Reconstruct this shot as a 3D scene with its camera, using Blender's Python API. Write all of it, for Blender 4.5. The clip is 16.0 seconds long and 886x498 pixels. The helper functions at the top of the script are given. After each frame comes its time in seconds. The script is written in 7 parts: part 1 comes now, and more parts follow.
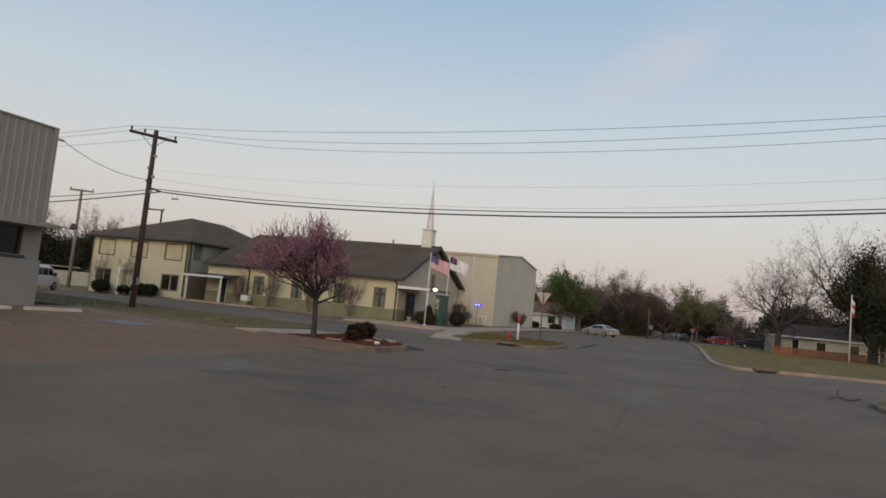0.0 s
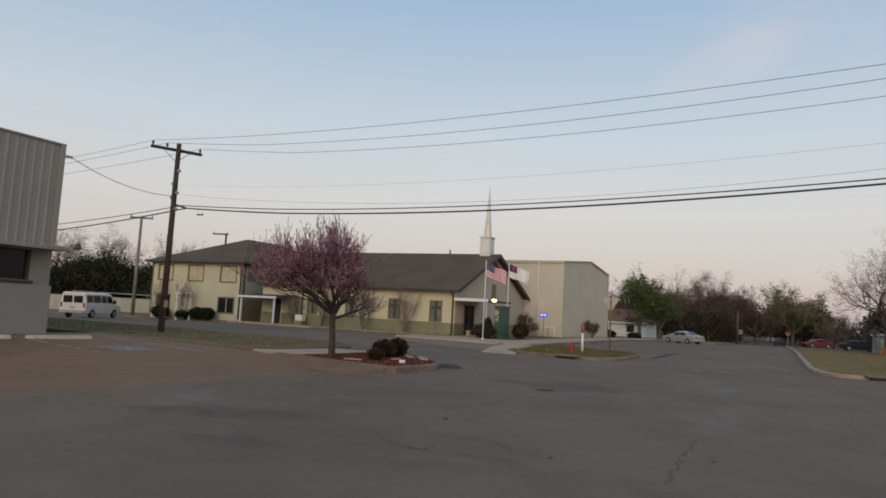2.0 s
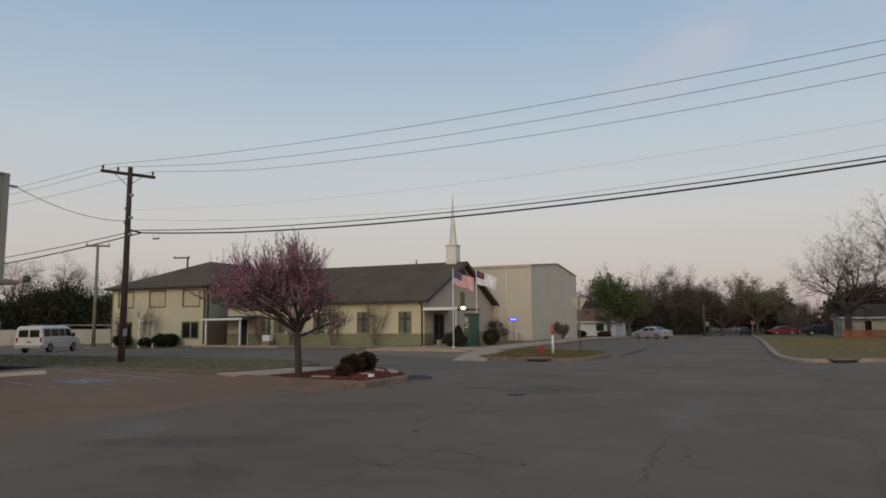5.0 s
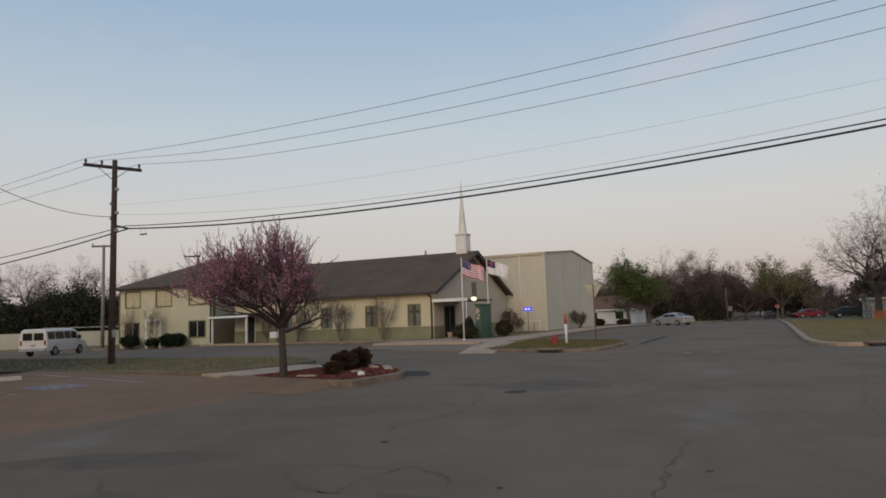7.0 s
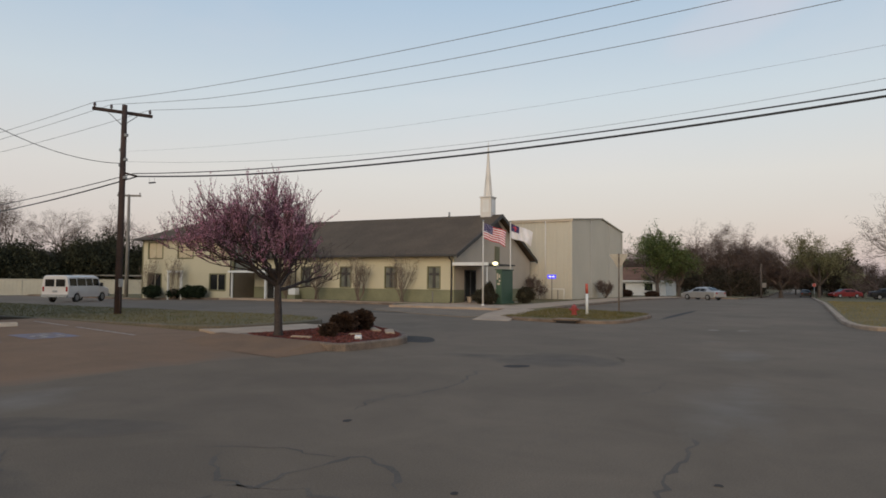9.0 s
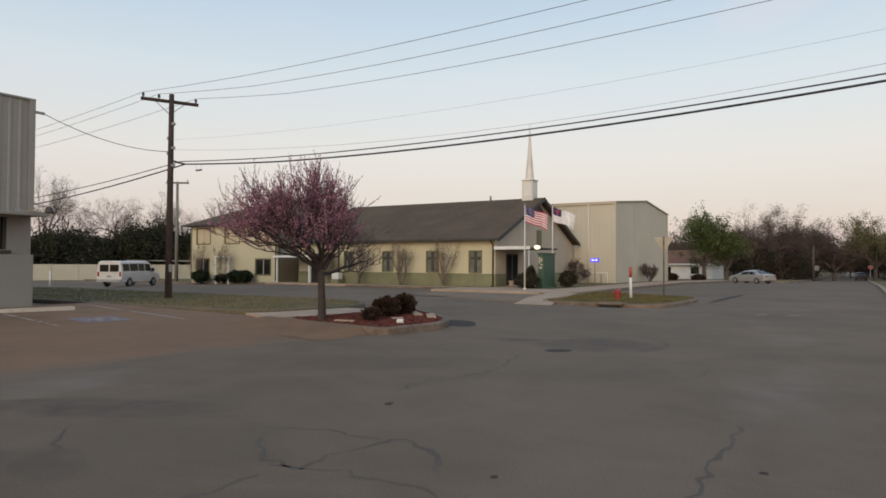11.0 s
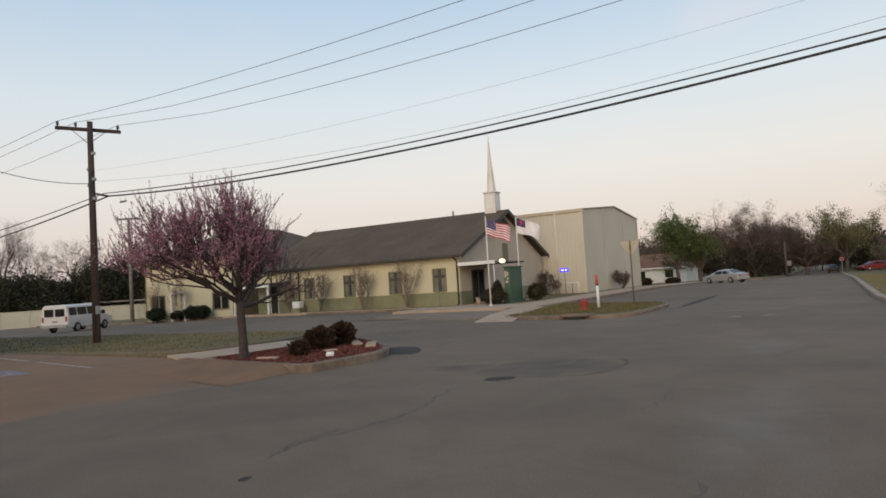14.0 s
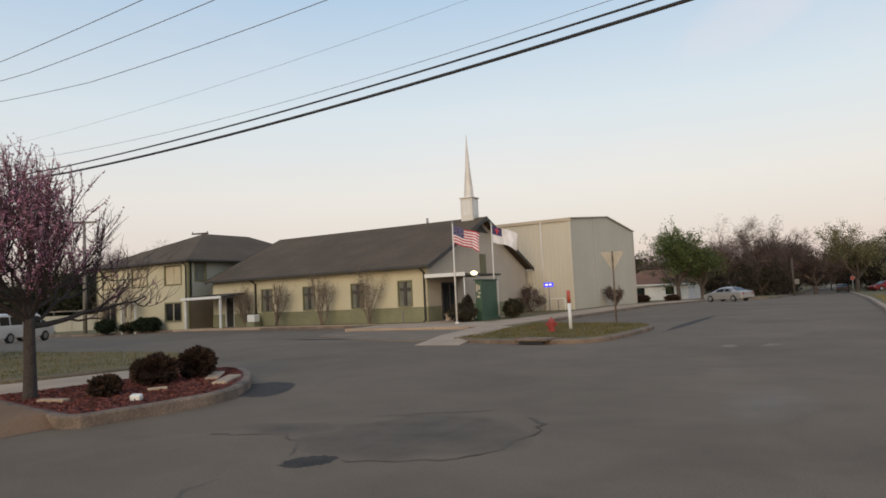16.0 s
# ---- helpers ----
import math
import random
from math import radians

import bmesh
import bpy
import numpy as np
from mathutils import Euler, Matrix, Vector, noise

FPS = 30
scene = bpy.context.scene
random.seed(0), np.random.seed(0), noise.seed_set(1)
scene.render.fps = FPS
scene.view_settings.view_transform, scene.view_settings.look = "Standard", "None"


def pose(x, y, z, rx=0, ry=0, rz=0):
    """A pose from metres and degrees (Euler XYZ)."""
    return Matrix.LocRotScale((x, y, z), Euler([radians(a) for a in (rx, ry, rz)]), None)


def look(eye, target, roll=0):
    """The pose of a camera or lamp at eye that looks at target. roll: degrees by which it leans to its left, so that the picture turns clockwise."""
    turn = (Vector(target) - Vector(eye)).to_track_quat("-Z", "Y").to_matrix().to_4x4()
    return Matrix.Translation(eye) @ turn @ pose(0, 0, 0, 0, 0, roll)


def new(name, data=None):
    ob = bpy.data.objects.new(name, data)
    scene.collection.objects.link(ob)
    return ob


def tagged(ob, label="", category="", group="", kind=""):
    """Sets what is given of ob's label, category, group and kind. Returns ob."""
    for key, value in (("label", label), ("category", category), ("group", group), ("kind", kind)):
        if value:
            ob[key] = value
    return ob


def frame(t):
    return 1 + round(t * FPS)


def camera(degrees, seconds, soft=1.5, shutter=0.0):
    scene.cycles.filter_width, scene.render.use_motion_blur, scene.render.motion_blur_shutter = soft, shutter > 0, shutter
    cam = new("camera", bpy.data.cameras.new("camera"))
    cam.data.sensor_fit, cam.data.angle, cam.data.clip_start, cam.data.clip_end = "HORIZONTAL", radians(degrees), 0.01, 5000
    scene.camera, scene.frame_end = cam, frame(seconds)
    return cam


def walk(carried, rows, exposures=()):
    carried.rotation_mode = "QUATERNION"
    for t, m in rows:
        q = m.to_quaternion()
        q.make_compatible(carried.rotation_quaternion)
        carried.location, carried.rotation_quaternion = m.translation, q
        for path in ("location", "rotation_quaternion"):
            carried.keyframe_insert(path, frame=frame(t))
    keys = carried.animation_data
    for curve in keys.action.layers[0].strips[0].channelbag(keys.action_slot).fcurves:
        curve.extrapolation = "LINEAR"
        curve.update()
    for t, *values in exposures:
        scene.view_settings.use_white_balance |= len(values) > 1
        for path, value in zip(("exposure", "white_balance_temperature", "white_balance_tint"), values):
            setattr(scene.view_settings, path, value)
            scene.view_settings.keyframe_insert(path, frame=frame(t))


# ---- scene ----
cam = camera(66.8, 16.0, soft=1.7)
METRES, EYE, TILT, LEAN, TURN = 16.5, 1.45, 0.0, 0.0, 20.6
PATH = [
    (0, (0.11, 1.317, 1.661), (-0.587, 3.185, 1.824), 5.6),
    (0.5, (0.223, 2.781, 1.671), (-0.561, 4.615, 1.82), 6.6),
    (1, (0.207, 3.966, 1.645), (-0.641, 5.769, 1.818), 7.2),
    (1.5, (0.203, 4.631, 1.609), (-0.667, 6.424, 1.781), 3.9),
    (2, (0.218, 4.749, 1.637), (-0.687, 6.522, 1.825), 3.2),
    (2.5, (0.192, 4.724, 1.661), (-0.705, 6.492, 1.924), 6.0),
    (3, (0.233, 4.731, 1.665), (-0.641, 6.508, 1.948), 3.6),
    (3.5, (0.21, 4.765, 1.627), (-0.625, 6.56, 1.914), 1.2),
    (4, (0.237, 4.744, 1.636), (-0.587, 6.547, 1.906), 0.1),
    (4.2, (0.252, 4.765, 1.63), (-0.566, 6.573, 1.88), -0.1),
    (6.5, (0.131, 6.16, 1.61), (-0.713, 7.961, 1.819), -1.5),
    (7, (0.124, 6.775, 1.569), (-0.743, 8.566, 1.768), -2.0),
    (7.5, (0.063, 7.469, 1.591), (-0.82, 9.255, 1.771), -1.4),
    (8, (0.044, 7.952, 1.59), (-0.858, 9.731, 1.737), -1.9),
    (8.2, (0.061, 8.051, 1.586), (-0.847, 9.828, 1.715), -0.7),
    (10.3, (0.118, 8.165, 1.577), (-0.875, 9.9, 1.634), 0.4),
    (10.5, (0.099, 8.147, 1.569), (-0.917, 9.869, 1.628), 0.1),
    (11, (0.131, 8.138, 1.593), (-0.932, 9.833, 1.636), 0.3),
    (11.5, (0.106, 8.161, 1.584), (-0.976, 9.842, 1.622), -0.0),
    (12, (0.163, 8.328, 1.575), (-0.94, 9.995, 1.628), -2.1),
    (12.5, (0.17, 8.534, 1.578), (-0.931, 10.203, 1.642), -3.7),
    (13, (0.118, 8.879, 1.565), (-0.956, 10.565, 1.638), -4.7),
    (13.5, (0.107, 9.438, 1.576), (-0.94, 11.14, 1.666), -4.7),
    (14, (0.04, 10.181, 1.565), (-0.963, 11.908, 1.664), -3.6),
    (14.5, (-0.009, 11.149, 1.538), (-0.971, 12.899, 1.652), -4.6),
    (15, (-0.069, 12.373, 1.527), (-1.019, 14.129, 1.654), -4.2),
    (15.5, (-0.16, 13.6, 1.504), (-1.133, 15.342, 1.642), -2.6),
    (16, (-0.266, 14.985, 1.472), (-1.281, 16.703, 1.612), -2.7),
]
walk(cam, [(t, look(eye, target, roll)) for t, eye, target, roll in PATH],
     ((0.0, -0.2, 6230, 10), (1.5, -0.13, 6230, 10), (3.5, -0.37, 6200, 10), (6.5, -0.33, 6230, 10), (7.5, -0.22, 6270, 10), (8.2, -0.14, 6300, 10), (10.4, 0.01, 6420, 10), (11.4, 0.11, 6440, 10), (16, 0.12, 6450, 10)))

# ---- world and light ----
world = bpy.data.worlds.new("dusk_sky")
scene.world = world
world.use_nodes = True
wn, wl = world.node_tree.nodes, world.node_tree.links
wn.clear()
w_out = wn.new("ShaderNodeOutputWorld")
w_bg = wn.new("ShaderNodeBackground")
w_bg.inputs["Strength"].default_value = 1.0
w_sky = wn.new("ShaderNodeTexSky")
w_sky.sky_type = "NISHITA"
w_sky.sun_disc = False
w_sky.sun_elevation = radians(3.0)
w_sky.sun_rotation = radians(167)
w_tc = wn.new("ShaderNodeTexCoord")
w_sep = wn.new("ShaderNodeSeparateXYZ")
w_ramp = wn.new("ShaderNodeValToRGB")
ramp = w_ramp.color_ramp
ramp.elements[0].position, ramp.elements[0].color = 0.0, (0.47, 0.40, 0.435, 1)
ramp.elements[1].position, ramp.elements[1].color = 1.0, (0.24, 0.32, 0.46, 1)
for p, c in ((0.06, (0.58, 0.505, 0.505)), (0.15, (0.66, 0.612, 0.59)), (0.26, (0.58, 0.625, 0.66)), (0.42, (0.38, 0.50, 0.64)), (0.6, (0.29, 0.40, 0.57))):
    ramp.elements.new(p).color = (*c, 1)
w_noise = wn.new("ShaderNodeTexNoise")
w_noise.inputs["Scale"].default_value = 2.4
w_noise.inputs["Detail"].default_value = 5
w_map = wn.new("ShaderNodeMapping")
w_map.inputs["Scale"].default_value = (1, 1, 2.6)
w_map.inputs["Location"].default_value = (0.35, 0.1, 0.2)
w_cr = wn.new("ShaderNodeValToRGB")
w_cr.color_ramp.elements[0].position, w_cr.color_ramp.elements[0].color = 0.52, (0, 0, 0, 1)
w_cr.color_ramp.elements[1].position, w_cr.color_ramp.elements[1].color = 0.78, (0.3, 0.3, 0.3, 1)
w_mix = wn.new("ShaderNodeMixRGB")
w_mix.inputs["Color2"].default_value = (0.74, 0.64, 0.64, 1)
w_add = wn.new("ShaderNodeMixRGB")
w_add.blend_type = "ADD"
w_add.inputs["Fac"].default_value = 0.05
wl.new(w_tc.outputs["Generated"], w_sep.inputs[0])
wl.new(w_sep.outputs["Z"], w_ramp.inputs["Fac"])
wl.new(w_tc.outputs["Generated"], w_map.inputs["Vector"])
wl.new(w_map.outputs[0], w_noise.inputs["Vector"])
wl.new(w_noise.outputs["Fac"], w_cr.inputs["Fac"])
wl.new(w_cr.outputs["Color"], w_mix.inputs["Fac"])
wl.new(w_ramp.outputs["Color"], w_mix.inputs["Color1"])
# one faint pink wisp of cloud over the street
w_dots = []
for axis, width in (((0.948, -0.043, 0.315), 0.105), ((0.309, 0.351, -0.884), 0.042)):
    w_dot, w_off, w_sq = wn.new("ShaderNodeVectorMath"), wn.new("ShaderNodeMath"), wn.new("ShaderNodeMath")
    w_dot.operation, w_off.operation, w_sq.operation = "DOT_PRODUCT", "MULTIPLY_ADD", "POWER"
    w_dot.inputs[1].default_value = axis
    centre = Vector(axis).dot(Vector((-0.073, 0.935, 0.346)))
    w_off.inputs[1].default_value, w_off.inputs[2].default_value = 1 / width, -centre / width
    w_abs = wn.new("ShaderNodeMath")
    w_abs.operation = "ABSOLUTE"
    w_sq.inputs[1].default_value = 2.0
    wl.new(w_tc.outputs["Generated"], w_dot.inputs[0])
    wl.new(w_dot.outputs["Value"], w_off.inputs[0])
    wl.new(w_off.outputs[0], w_abs.inputs[0])
    wl.new(w_abs.outputs[0], w_sq.inputs[0])
    w_dots.append(w_sq)
w_sum, w_fall, w_tex, w_amt, w_wisp = (wn.new("ShaderNodeMath"), wn.new("ShaderNodeMapRange"), wn.new("ShaderNodeTexNoise"), wn.new("ShaderNodeMath"), wn.new("ShaderNodeMixRGB"))
w_fall.interpolation_type = "SMOOTHERSTEP"
w_fall.inputs["From Min"].default_value, w_fall.inputs["From Max"].default_value = 0.0, 1.4
w_fall.inputs["To Min"].default_value, w_fall.inputs["To Max"].default_value = 0.75, 0.0
w_tex.inputs["Scale"].default_value, w_tex.inputs["Detail"].default_value = 7.0, 5
w_amt.operation = "MULTIPLY"
w_wisp.inputs["Color2"].default_value = (0.66, 0.60, 0.63, 1)
wl.new(w_dots[0].outputs[0], w_sum.inputs[0])
wl.new(w_dots[1].outputs[0], w_sum.inputs[1])
wl.new(w_sum.outputs[0], w_fall.inputs["Value"])
wl.new(w_tc.outputs["Generated"], w_tex.inputs["Vector"])
wl.new(w_fall.outputs[0], w_amt.inputs[0])
wl.new(w_tex.outputs["Fac"], w_amt.inputs[1])
wl.new(w_amt.outputs[0], w_wisp.inputs["Fac"])
wl.new(w_mix.outputs[0], w_wisp.inputs["Color1"])
wl.new(w_wisp.outputs[0], w_add.inputs["Color1"])
wl.new(w_sky.outputs[0], w_add.inputs["Color2"])
wl.new(w_add.outputs[0], w_bg.inputs["Color"])
wl.new(w_bg.outputs[0], w_out.inputs[0])
sun_data = bpy.data.lights.new("sun", "SUN")
sun_data.energy, sun_data.angle, sun_data.color = 1.4, radians(40), (1.0, 0.82, 0.58)
sun = new("sun", sun_data)
sun.matrix_world = look((14, -60, 22), (0, 0, 0))


# ---- materials ----
def mat(name, a, b=None, scale=3.0, rough=0.8, bump=0.15, fine=40.0, metal=0.0, grain=0.18, rand=0.0, detail=6.0, spec=0.5):
    """A surface of two colours mixed by broad noise, with fine grain and relief. scale, fine: waves per metre."""
    m = bpy.data.materials.new(name)
    m.use_nodes = True
    n, l = m.node_tree.nodes, m.node_tree.links
    bsdf = n["Principled BSDF"]
    bsdf.inputs["Roughness"].default_value = rough
    bsdf.inputs["Metallic"].default_value = metal
    bsdf.inputs["Specular IOR Level"].default_value = spec
    b = b or tuple(c * 0.8 for c in a)
    geo = n.new("ShaderNodeNewGeometry")
    big, small = n.new("ShaderNodeTexNoise"), n.new("ShaderNodeTexNoise")
    for t, s in ((big, scale), (small, fine)):
        t.inputs["Scale"].default_value = s
        t.inputs["Detail"].default_value = detail
        l.new(geo.outputs["Position"], t.inputs["Vector"])
    cr = n.new("ShaderNodeValToRGB")
    cr.color_ramp.elements[0].position, cr.color_ramp.elements[0].color = 0.35, (*a, 1)
    cr.color_ramp.elements[1].position, cr.color_ramp.elements[1].color = 0.65, (*b, 1)
    l.new(big.outputs["Fac"], cr.inputs["Fac"])
    hsv = n.new("ShaderNodeHueSaturation")
    l.new(cr.outputs["Color"], hsv.inputs["Color"])
    mr = n.new("ShaderNodeMapRange")
    mr.inputs["From Min"].default_value, mr.inputs["From Max"].default_value = 0.3, 0.7
    mr.inputs["To Min"].default_value, mr.inputs["To Max"].default_value = 1 - grain, 1 + grain
    l.new(small.outputs["Fac"], mr.inputs["Value"])
    value = mr.outputs[0]
    if rand:
        rnd = n.new("ShaderNodeNewGeometry").outputs["Random Per Island"]
        r2 = n.new("ShaderNodeMapRange")
        r2.inputs["To Min"].default_value, r2.inputs["To Max"].default_value = 1 - rand, 1 + rand
        l.new(rnd, r2.inputs["Value"])
        mu = n.new("ShaderNodeMath")
        mu.operation = "MULTIPLY"
        l.new(value, mu.inputs[0])
        l.new(r2.outputs[0], mu.inputs[1])
        value = mu.outputs[0]
    l.new(value, hsv.inputs["Value"])
    l.new(hsv.outputs[0], bsdf.inputs["Base Color"])
    if bump:
        bp = n.new("ShaderNodeBump")
        bp.inputs["Strength"].default_value, bp.inputs["Distance"].default_value = bump, 0.02
        l.new(small.outputs["Fac"], bp.inputs["Height"])
        l.new(bp.outputs[0], bsdf.inputs["Normal"])
    return m


def asphalt_mat(name, a, b, c, crack=0.5):
    """Old asphalt: aggregate grain, broad tone changes, wheel-worn patches and wandering cracks."""
    m = mat(name, a, b, scale=0.22, rough=0.88, bump=0.35, fine=55, grain=0.16, spec=0.3)
    n, l = m.node_tree.nodes, m.node_tree.links
    bsdf = n["Principled BSDF"]
    base = bsdf.inputs["Base Color"].links[0].from_socket
    geo = n.new("ShaderNodeNewGeometry")
    warp = n.new("ShaderNodeTexNoise")
    warp.inputs["Scale"].default_value, warp.inputs["Detail"].default_value = 0.9, 4
    l.new(geo.outputs["Position"], warp.inputs["Vector"])
    mixv = n.new("ShaderNodeMixRGB")
    mixv.blend_type, mixv.inputs["Fac"].default_value = "ADD", 1.0
    sc = n.new("ShaderNodeMixRGB")
    sc.blend_type, sc.inputs["Fac"].default_value, sc.inputs["Color2"].default_value = "MULTIPLY", 1.0, (2.2, 2.2, 0, 1)
    l.new(warp.outputs["Color"], sc.inputs["Color1"])
    l.new(geo.outputs["Position"], mixv.inputs["Color1"])
    l.new(sc.outputs[0], mixv.inputs["Color2"])
    vo = n.new("ShaderNodeTexVoronoi")
    vo.feature = "DISTANCE_TO_EDGE"
    vo.inputs["Scale"].default_value = 0.26
    l.new(mixv.outputs[0], vo.inputs["Vector"])
    cr = n.new("ShaderNodeValToRGB")
    cr.color_ramp.elements[0].position, cr.color_ramp.elements[0].color = 0.004, (1, 1, 1, 1)
    cr.color_ramp.elements[1].position, cr.color_ramp.elements[1].color = 0.011, (0, 0, 0, 1)
    l.new(vo.outputs["Distance"], cr.inputs["Fac"])
    mask = n.new("ShaderNodeTexNoise")
    mask.inputs["Scale"].default_value = 0.35
    l.new(geo.outputs["Position"], mask.inputs["Vector"])
    mk = n.new("ShaderNodeMapRange")
    mk.inputs["From Min"].default_value, mk.inputs["From Max"].default_value = 0.46, 0.6
    mk.inputs["To Max"].default_value = crack
    l.new(mask.outputs["Fac"], mk.inputs["Value"])
    fac = n.new("ShaderNodeMath")
    fac.operation = "MULTIPLY"
    l.new(cr.outputs["Color"], fac.inputs[0])
    l.new(mk.outputs[0], fac.inputs[1])
    mot = n.new("ShaderNodeTexNoise")
    mot.inputs["Scale"].default_value, mot.inputs["Detail"].default_value, mot.inputs["Roughness"].default_value = 0.75, 7, 0.62
    mot.inputs["Distortion"].default_value = 0.8
    l.new(geo.outputs["Position"], mot.inputs["Vector"])
    mr = n.new("ShaderNodeMapRange")
    mr.inputs["From Min"].default_value, mr.inputs["From Max"].default_value = 0.32, 0.70
    mr.inputs["To Min"].default_value, mr.inputs["To Max"].default_value = 0.89, 1.11
    l.new(mot.outputs["Fac"], mr.inputs["Value"])
    mh = n.new("ShaderNodeHueSaturation")
    l.new(base, mh.inputs["Color"])
    l.new(mr.outputs[0], mh.inputs["Value"])
    base = mh.outputs[0]
    fin = n.new("ShaderNodeMixRGB")
    fin.inputs["Color2"].default_value = (*c, 1)
    l.new(fac.outputs[0], fin.inputs["Fac"])
    l.new(base, fin.inputs["Color1"])
    l.new(fin.outputs[0], bsdf.inputs["Base Color"])
    return m


def glass_mat(name, c, rough=0.08):
    m = mat(name, c, tuple(x * 0.7 for x in c), scale=1.5, rough=rough, bump=0.0, grain=0.1)
    m.node_tree.nodes["Principled BSDF"].inputs["Specular IOR Level"].default_value = 0.2
    return m


def glow_mat(name, c, k):
    m = bpy.data.materials.new(name)
    m.use_nodes = True
    b = m.node_tree.nodes["Principled BSDF"]
    b.inputs["Base Color"].default_value = (*c, 1)
    b.inputs["Emission Color"].default_value = (*c, 1)
    b.inputs["Emission Strength"].default_value = k
    return m


ROAD_TONES = ((0.190, 0.143, 0.100), (0.152, 0.114, 0.079), (0.10, 0.082, 0.066), 0.12)
M_ASPHALT = asphalt_mat("asphalt", *ROAD_TONES)
M_LOT = asphalt_mat("brown_lot", (0.245, 0.147, 0.085), (0.202, 0.125, 0.075), (0.14, 0.095, 0.07), 0.25)
lt, ll = M_LOT.node_tree.nodes, M_LOT.node_tree.links
l_geo, l_sep, l_noise = lt.new("ShaderNodeNewGeometry"), lt.new("ShaderNodeSeparateXYZ"), lt.new("ShaderNodeTexNoise")
l_noise.inputs["Scale"].default_value, l_noise.inputs["Detail"].default_value = 0.8, 6
l_add, l_map, l_mix = lt.new("ShaderNodeMath"), lt.new("ShaderNodeMapRange"), lt.new("ShaderNodeMixRGB")
l_add.operation = "MULTIPLY_ADD"
l_add.inputs[1].default_value = 3.2
l_map.inputs["From Min"].default_value, l_map.inputs["From Max"].default_value = -9.3, -7.3
l_mix.inputs["Color2"].default_value = (0.184, 0.143, 0.106, 1)
ll.new(l_geo.outputs["Position"], l_sep.inputs[0])
ll.new(l_geo.outputs["Position"], l_noise.inputs["Vector"])
ll.new(l_noise.outputs["Fac"], l_add.inputs[0])
ll.new(l_sep.outputs["X"], l_add.inputs[2])
ll.new(l_add.outputs[0], l_map.inputs["Value"])
ll.new(l_map.outputs[0], l_mix.inputs["Fac"])
l_bsdf = lt["Principled BSDF"]
ll.new(l_bsdf.inputs["Base Color"].links[0].from_socket, l_mix.inputs["Color1"])
ll.new(l_mix.outputs[0], l_bsdf.inputs["Base Color"])
M_LOTFILL = mat("brown_fill", (0.238, 0.144, 0.084), (0.198, 0.123, 0.075), scale=1.2, rough=0.92, bump=0.4, fine=50, grain=0.2, spec=0.3)
M_TAR = mat("crack_tar", (0.088, 0.069, 0.051), (0.122, 0.095, 0.070), scale=1.1, rough=0.85)
M_HOLE = mat("broken_asphalt", (0.030, 0.025, 0.021), (0.050, 0.041, 0.034), scale=5, rough=0.95, bump=1.0, fine=25, grain=0.3)
M_CONC = mat("concrete", (0.47, 0.345, 0.24), (0.37, 0.27, 0.19), scale=0.8, rough=0.9, bump=0.25, fine=45)
M_KERB = mat("kerb_concrete", (0.248, 0.176, 0.122), (0.140, 0.098, 0.070), scale=1.4, rough=0.9, bump=0.4, fine=35, grain=0.3)
M_BEDKERB = mat("broken_bed_kerb", (0.25, 0.182, 0.13), (0.105, 0.08, 0.062), scale=1.9, rough=0.92, bump=0.5, fine=30, grain=0.3)
M_PALEKERB = mat("pale_kerb_concrete", (0.40, 0.30, 0.215), (0.27, 0.20, 0.145), scale=1.0, rough=0.9, bump=0.35, fine=35, grain=0.25)
M_GRASS = mat("lawn", (0.105, 0.092, 0.034), (0.180, 0.132, 0.056), scale=0.7, rough=0.95, bump=0.8, fine=28, grain=0.35)
M_BLADE = mat("grass_blade", (0.104, 0.090, 0.027), (0.170, 0.127, 0.043), scale=0.9, rough=0.9, bump=0, rand=0.35, spec=0.1)
M_EARTH = mat("earth", (0.16, 0.125, 0.09), (0.12, 0.105, 0.06), scale=0.5, rough=0.95, bump=0.6, fine=20, grain=0.3)
M_DIRT = mat("bare_dirt", (0.235, 0.172, 0.115), (0.175, 0.13, 0.088), scale=0.9, rough=0.95, bump=0.5, fine=25, grain=0.3)
M_MULCH = mat("red_mulch", (0.175, 0.05, 0.038), (0.11, 0.036, 0.029), scale=6, rough=0.95, bump=1.0, fine=45, grain=0.45)
M_CHIP = mat("mulch_chip", (0.185, 0.054, 0.04), (0.10, 0.034, 0.026), scale=9, rough=0.95, bump=0, rand=0.5)
M_STOP = mat("wheel_stop_paint", (0.56, 0.49, 0.40), (0.44, 0.38, 0.30), scale=3, rough=0.85, bump=0.25, fine=35, grain=0.15)
M_PAINT = mat("worn_white_paint", (0.42, 0.37, 0.33), (0.24, 0.19, 0.16), scale=5, rough=0.85, bump=0.2, fine=30, grain=0.3)
M_BLUEPAINT = mat("worn_blue_paint", (0.20, 0.19, 0.25), (0.21, 0.15, 0.13), scale=4, rough=0.85, bump=0.2)
M_CREAM = mat("cream_siding", (0.58, 0.52, 0.36), (0.535, 0.475, 0.325), scale=0.6, rough=0.75, bump=0.12, fine=25, grain=0.05)
M_GREY_GABLE = mat("grey_stucco", (0.55, 0.46, 0.355), (0.50, 0.42, 0.325), scale=0.8, rough=0.85, bump=0.15, fine=30, grain=0.06)
M_SAGE = mat("sage_panel", (0.24, 0.232, 0.134), (0.19, 0.184, 0.108), scale=0.9, rough=0.85, bump=0.25, fine=18, grain=0.12)
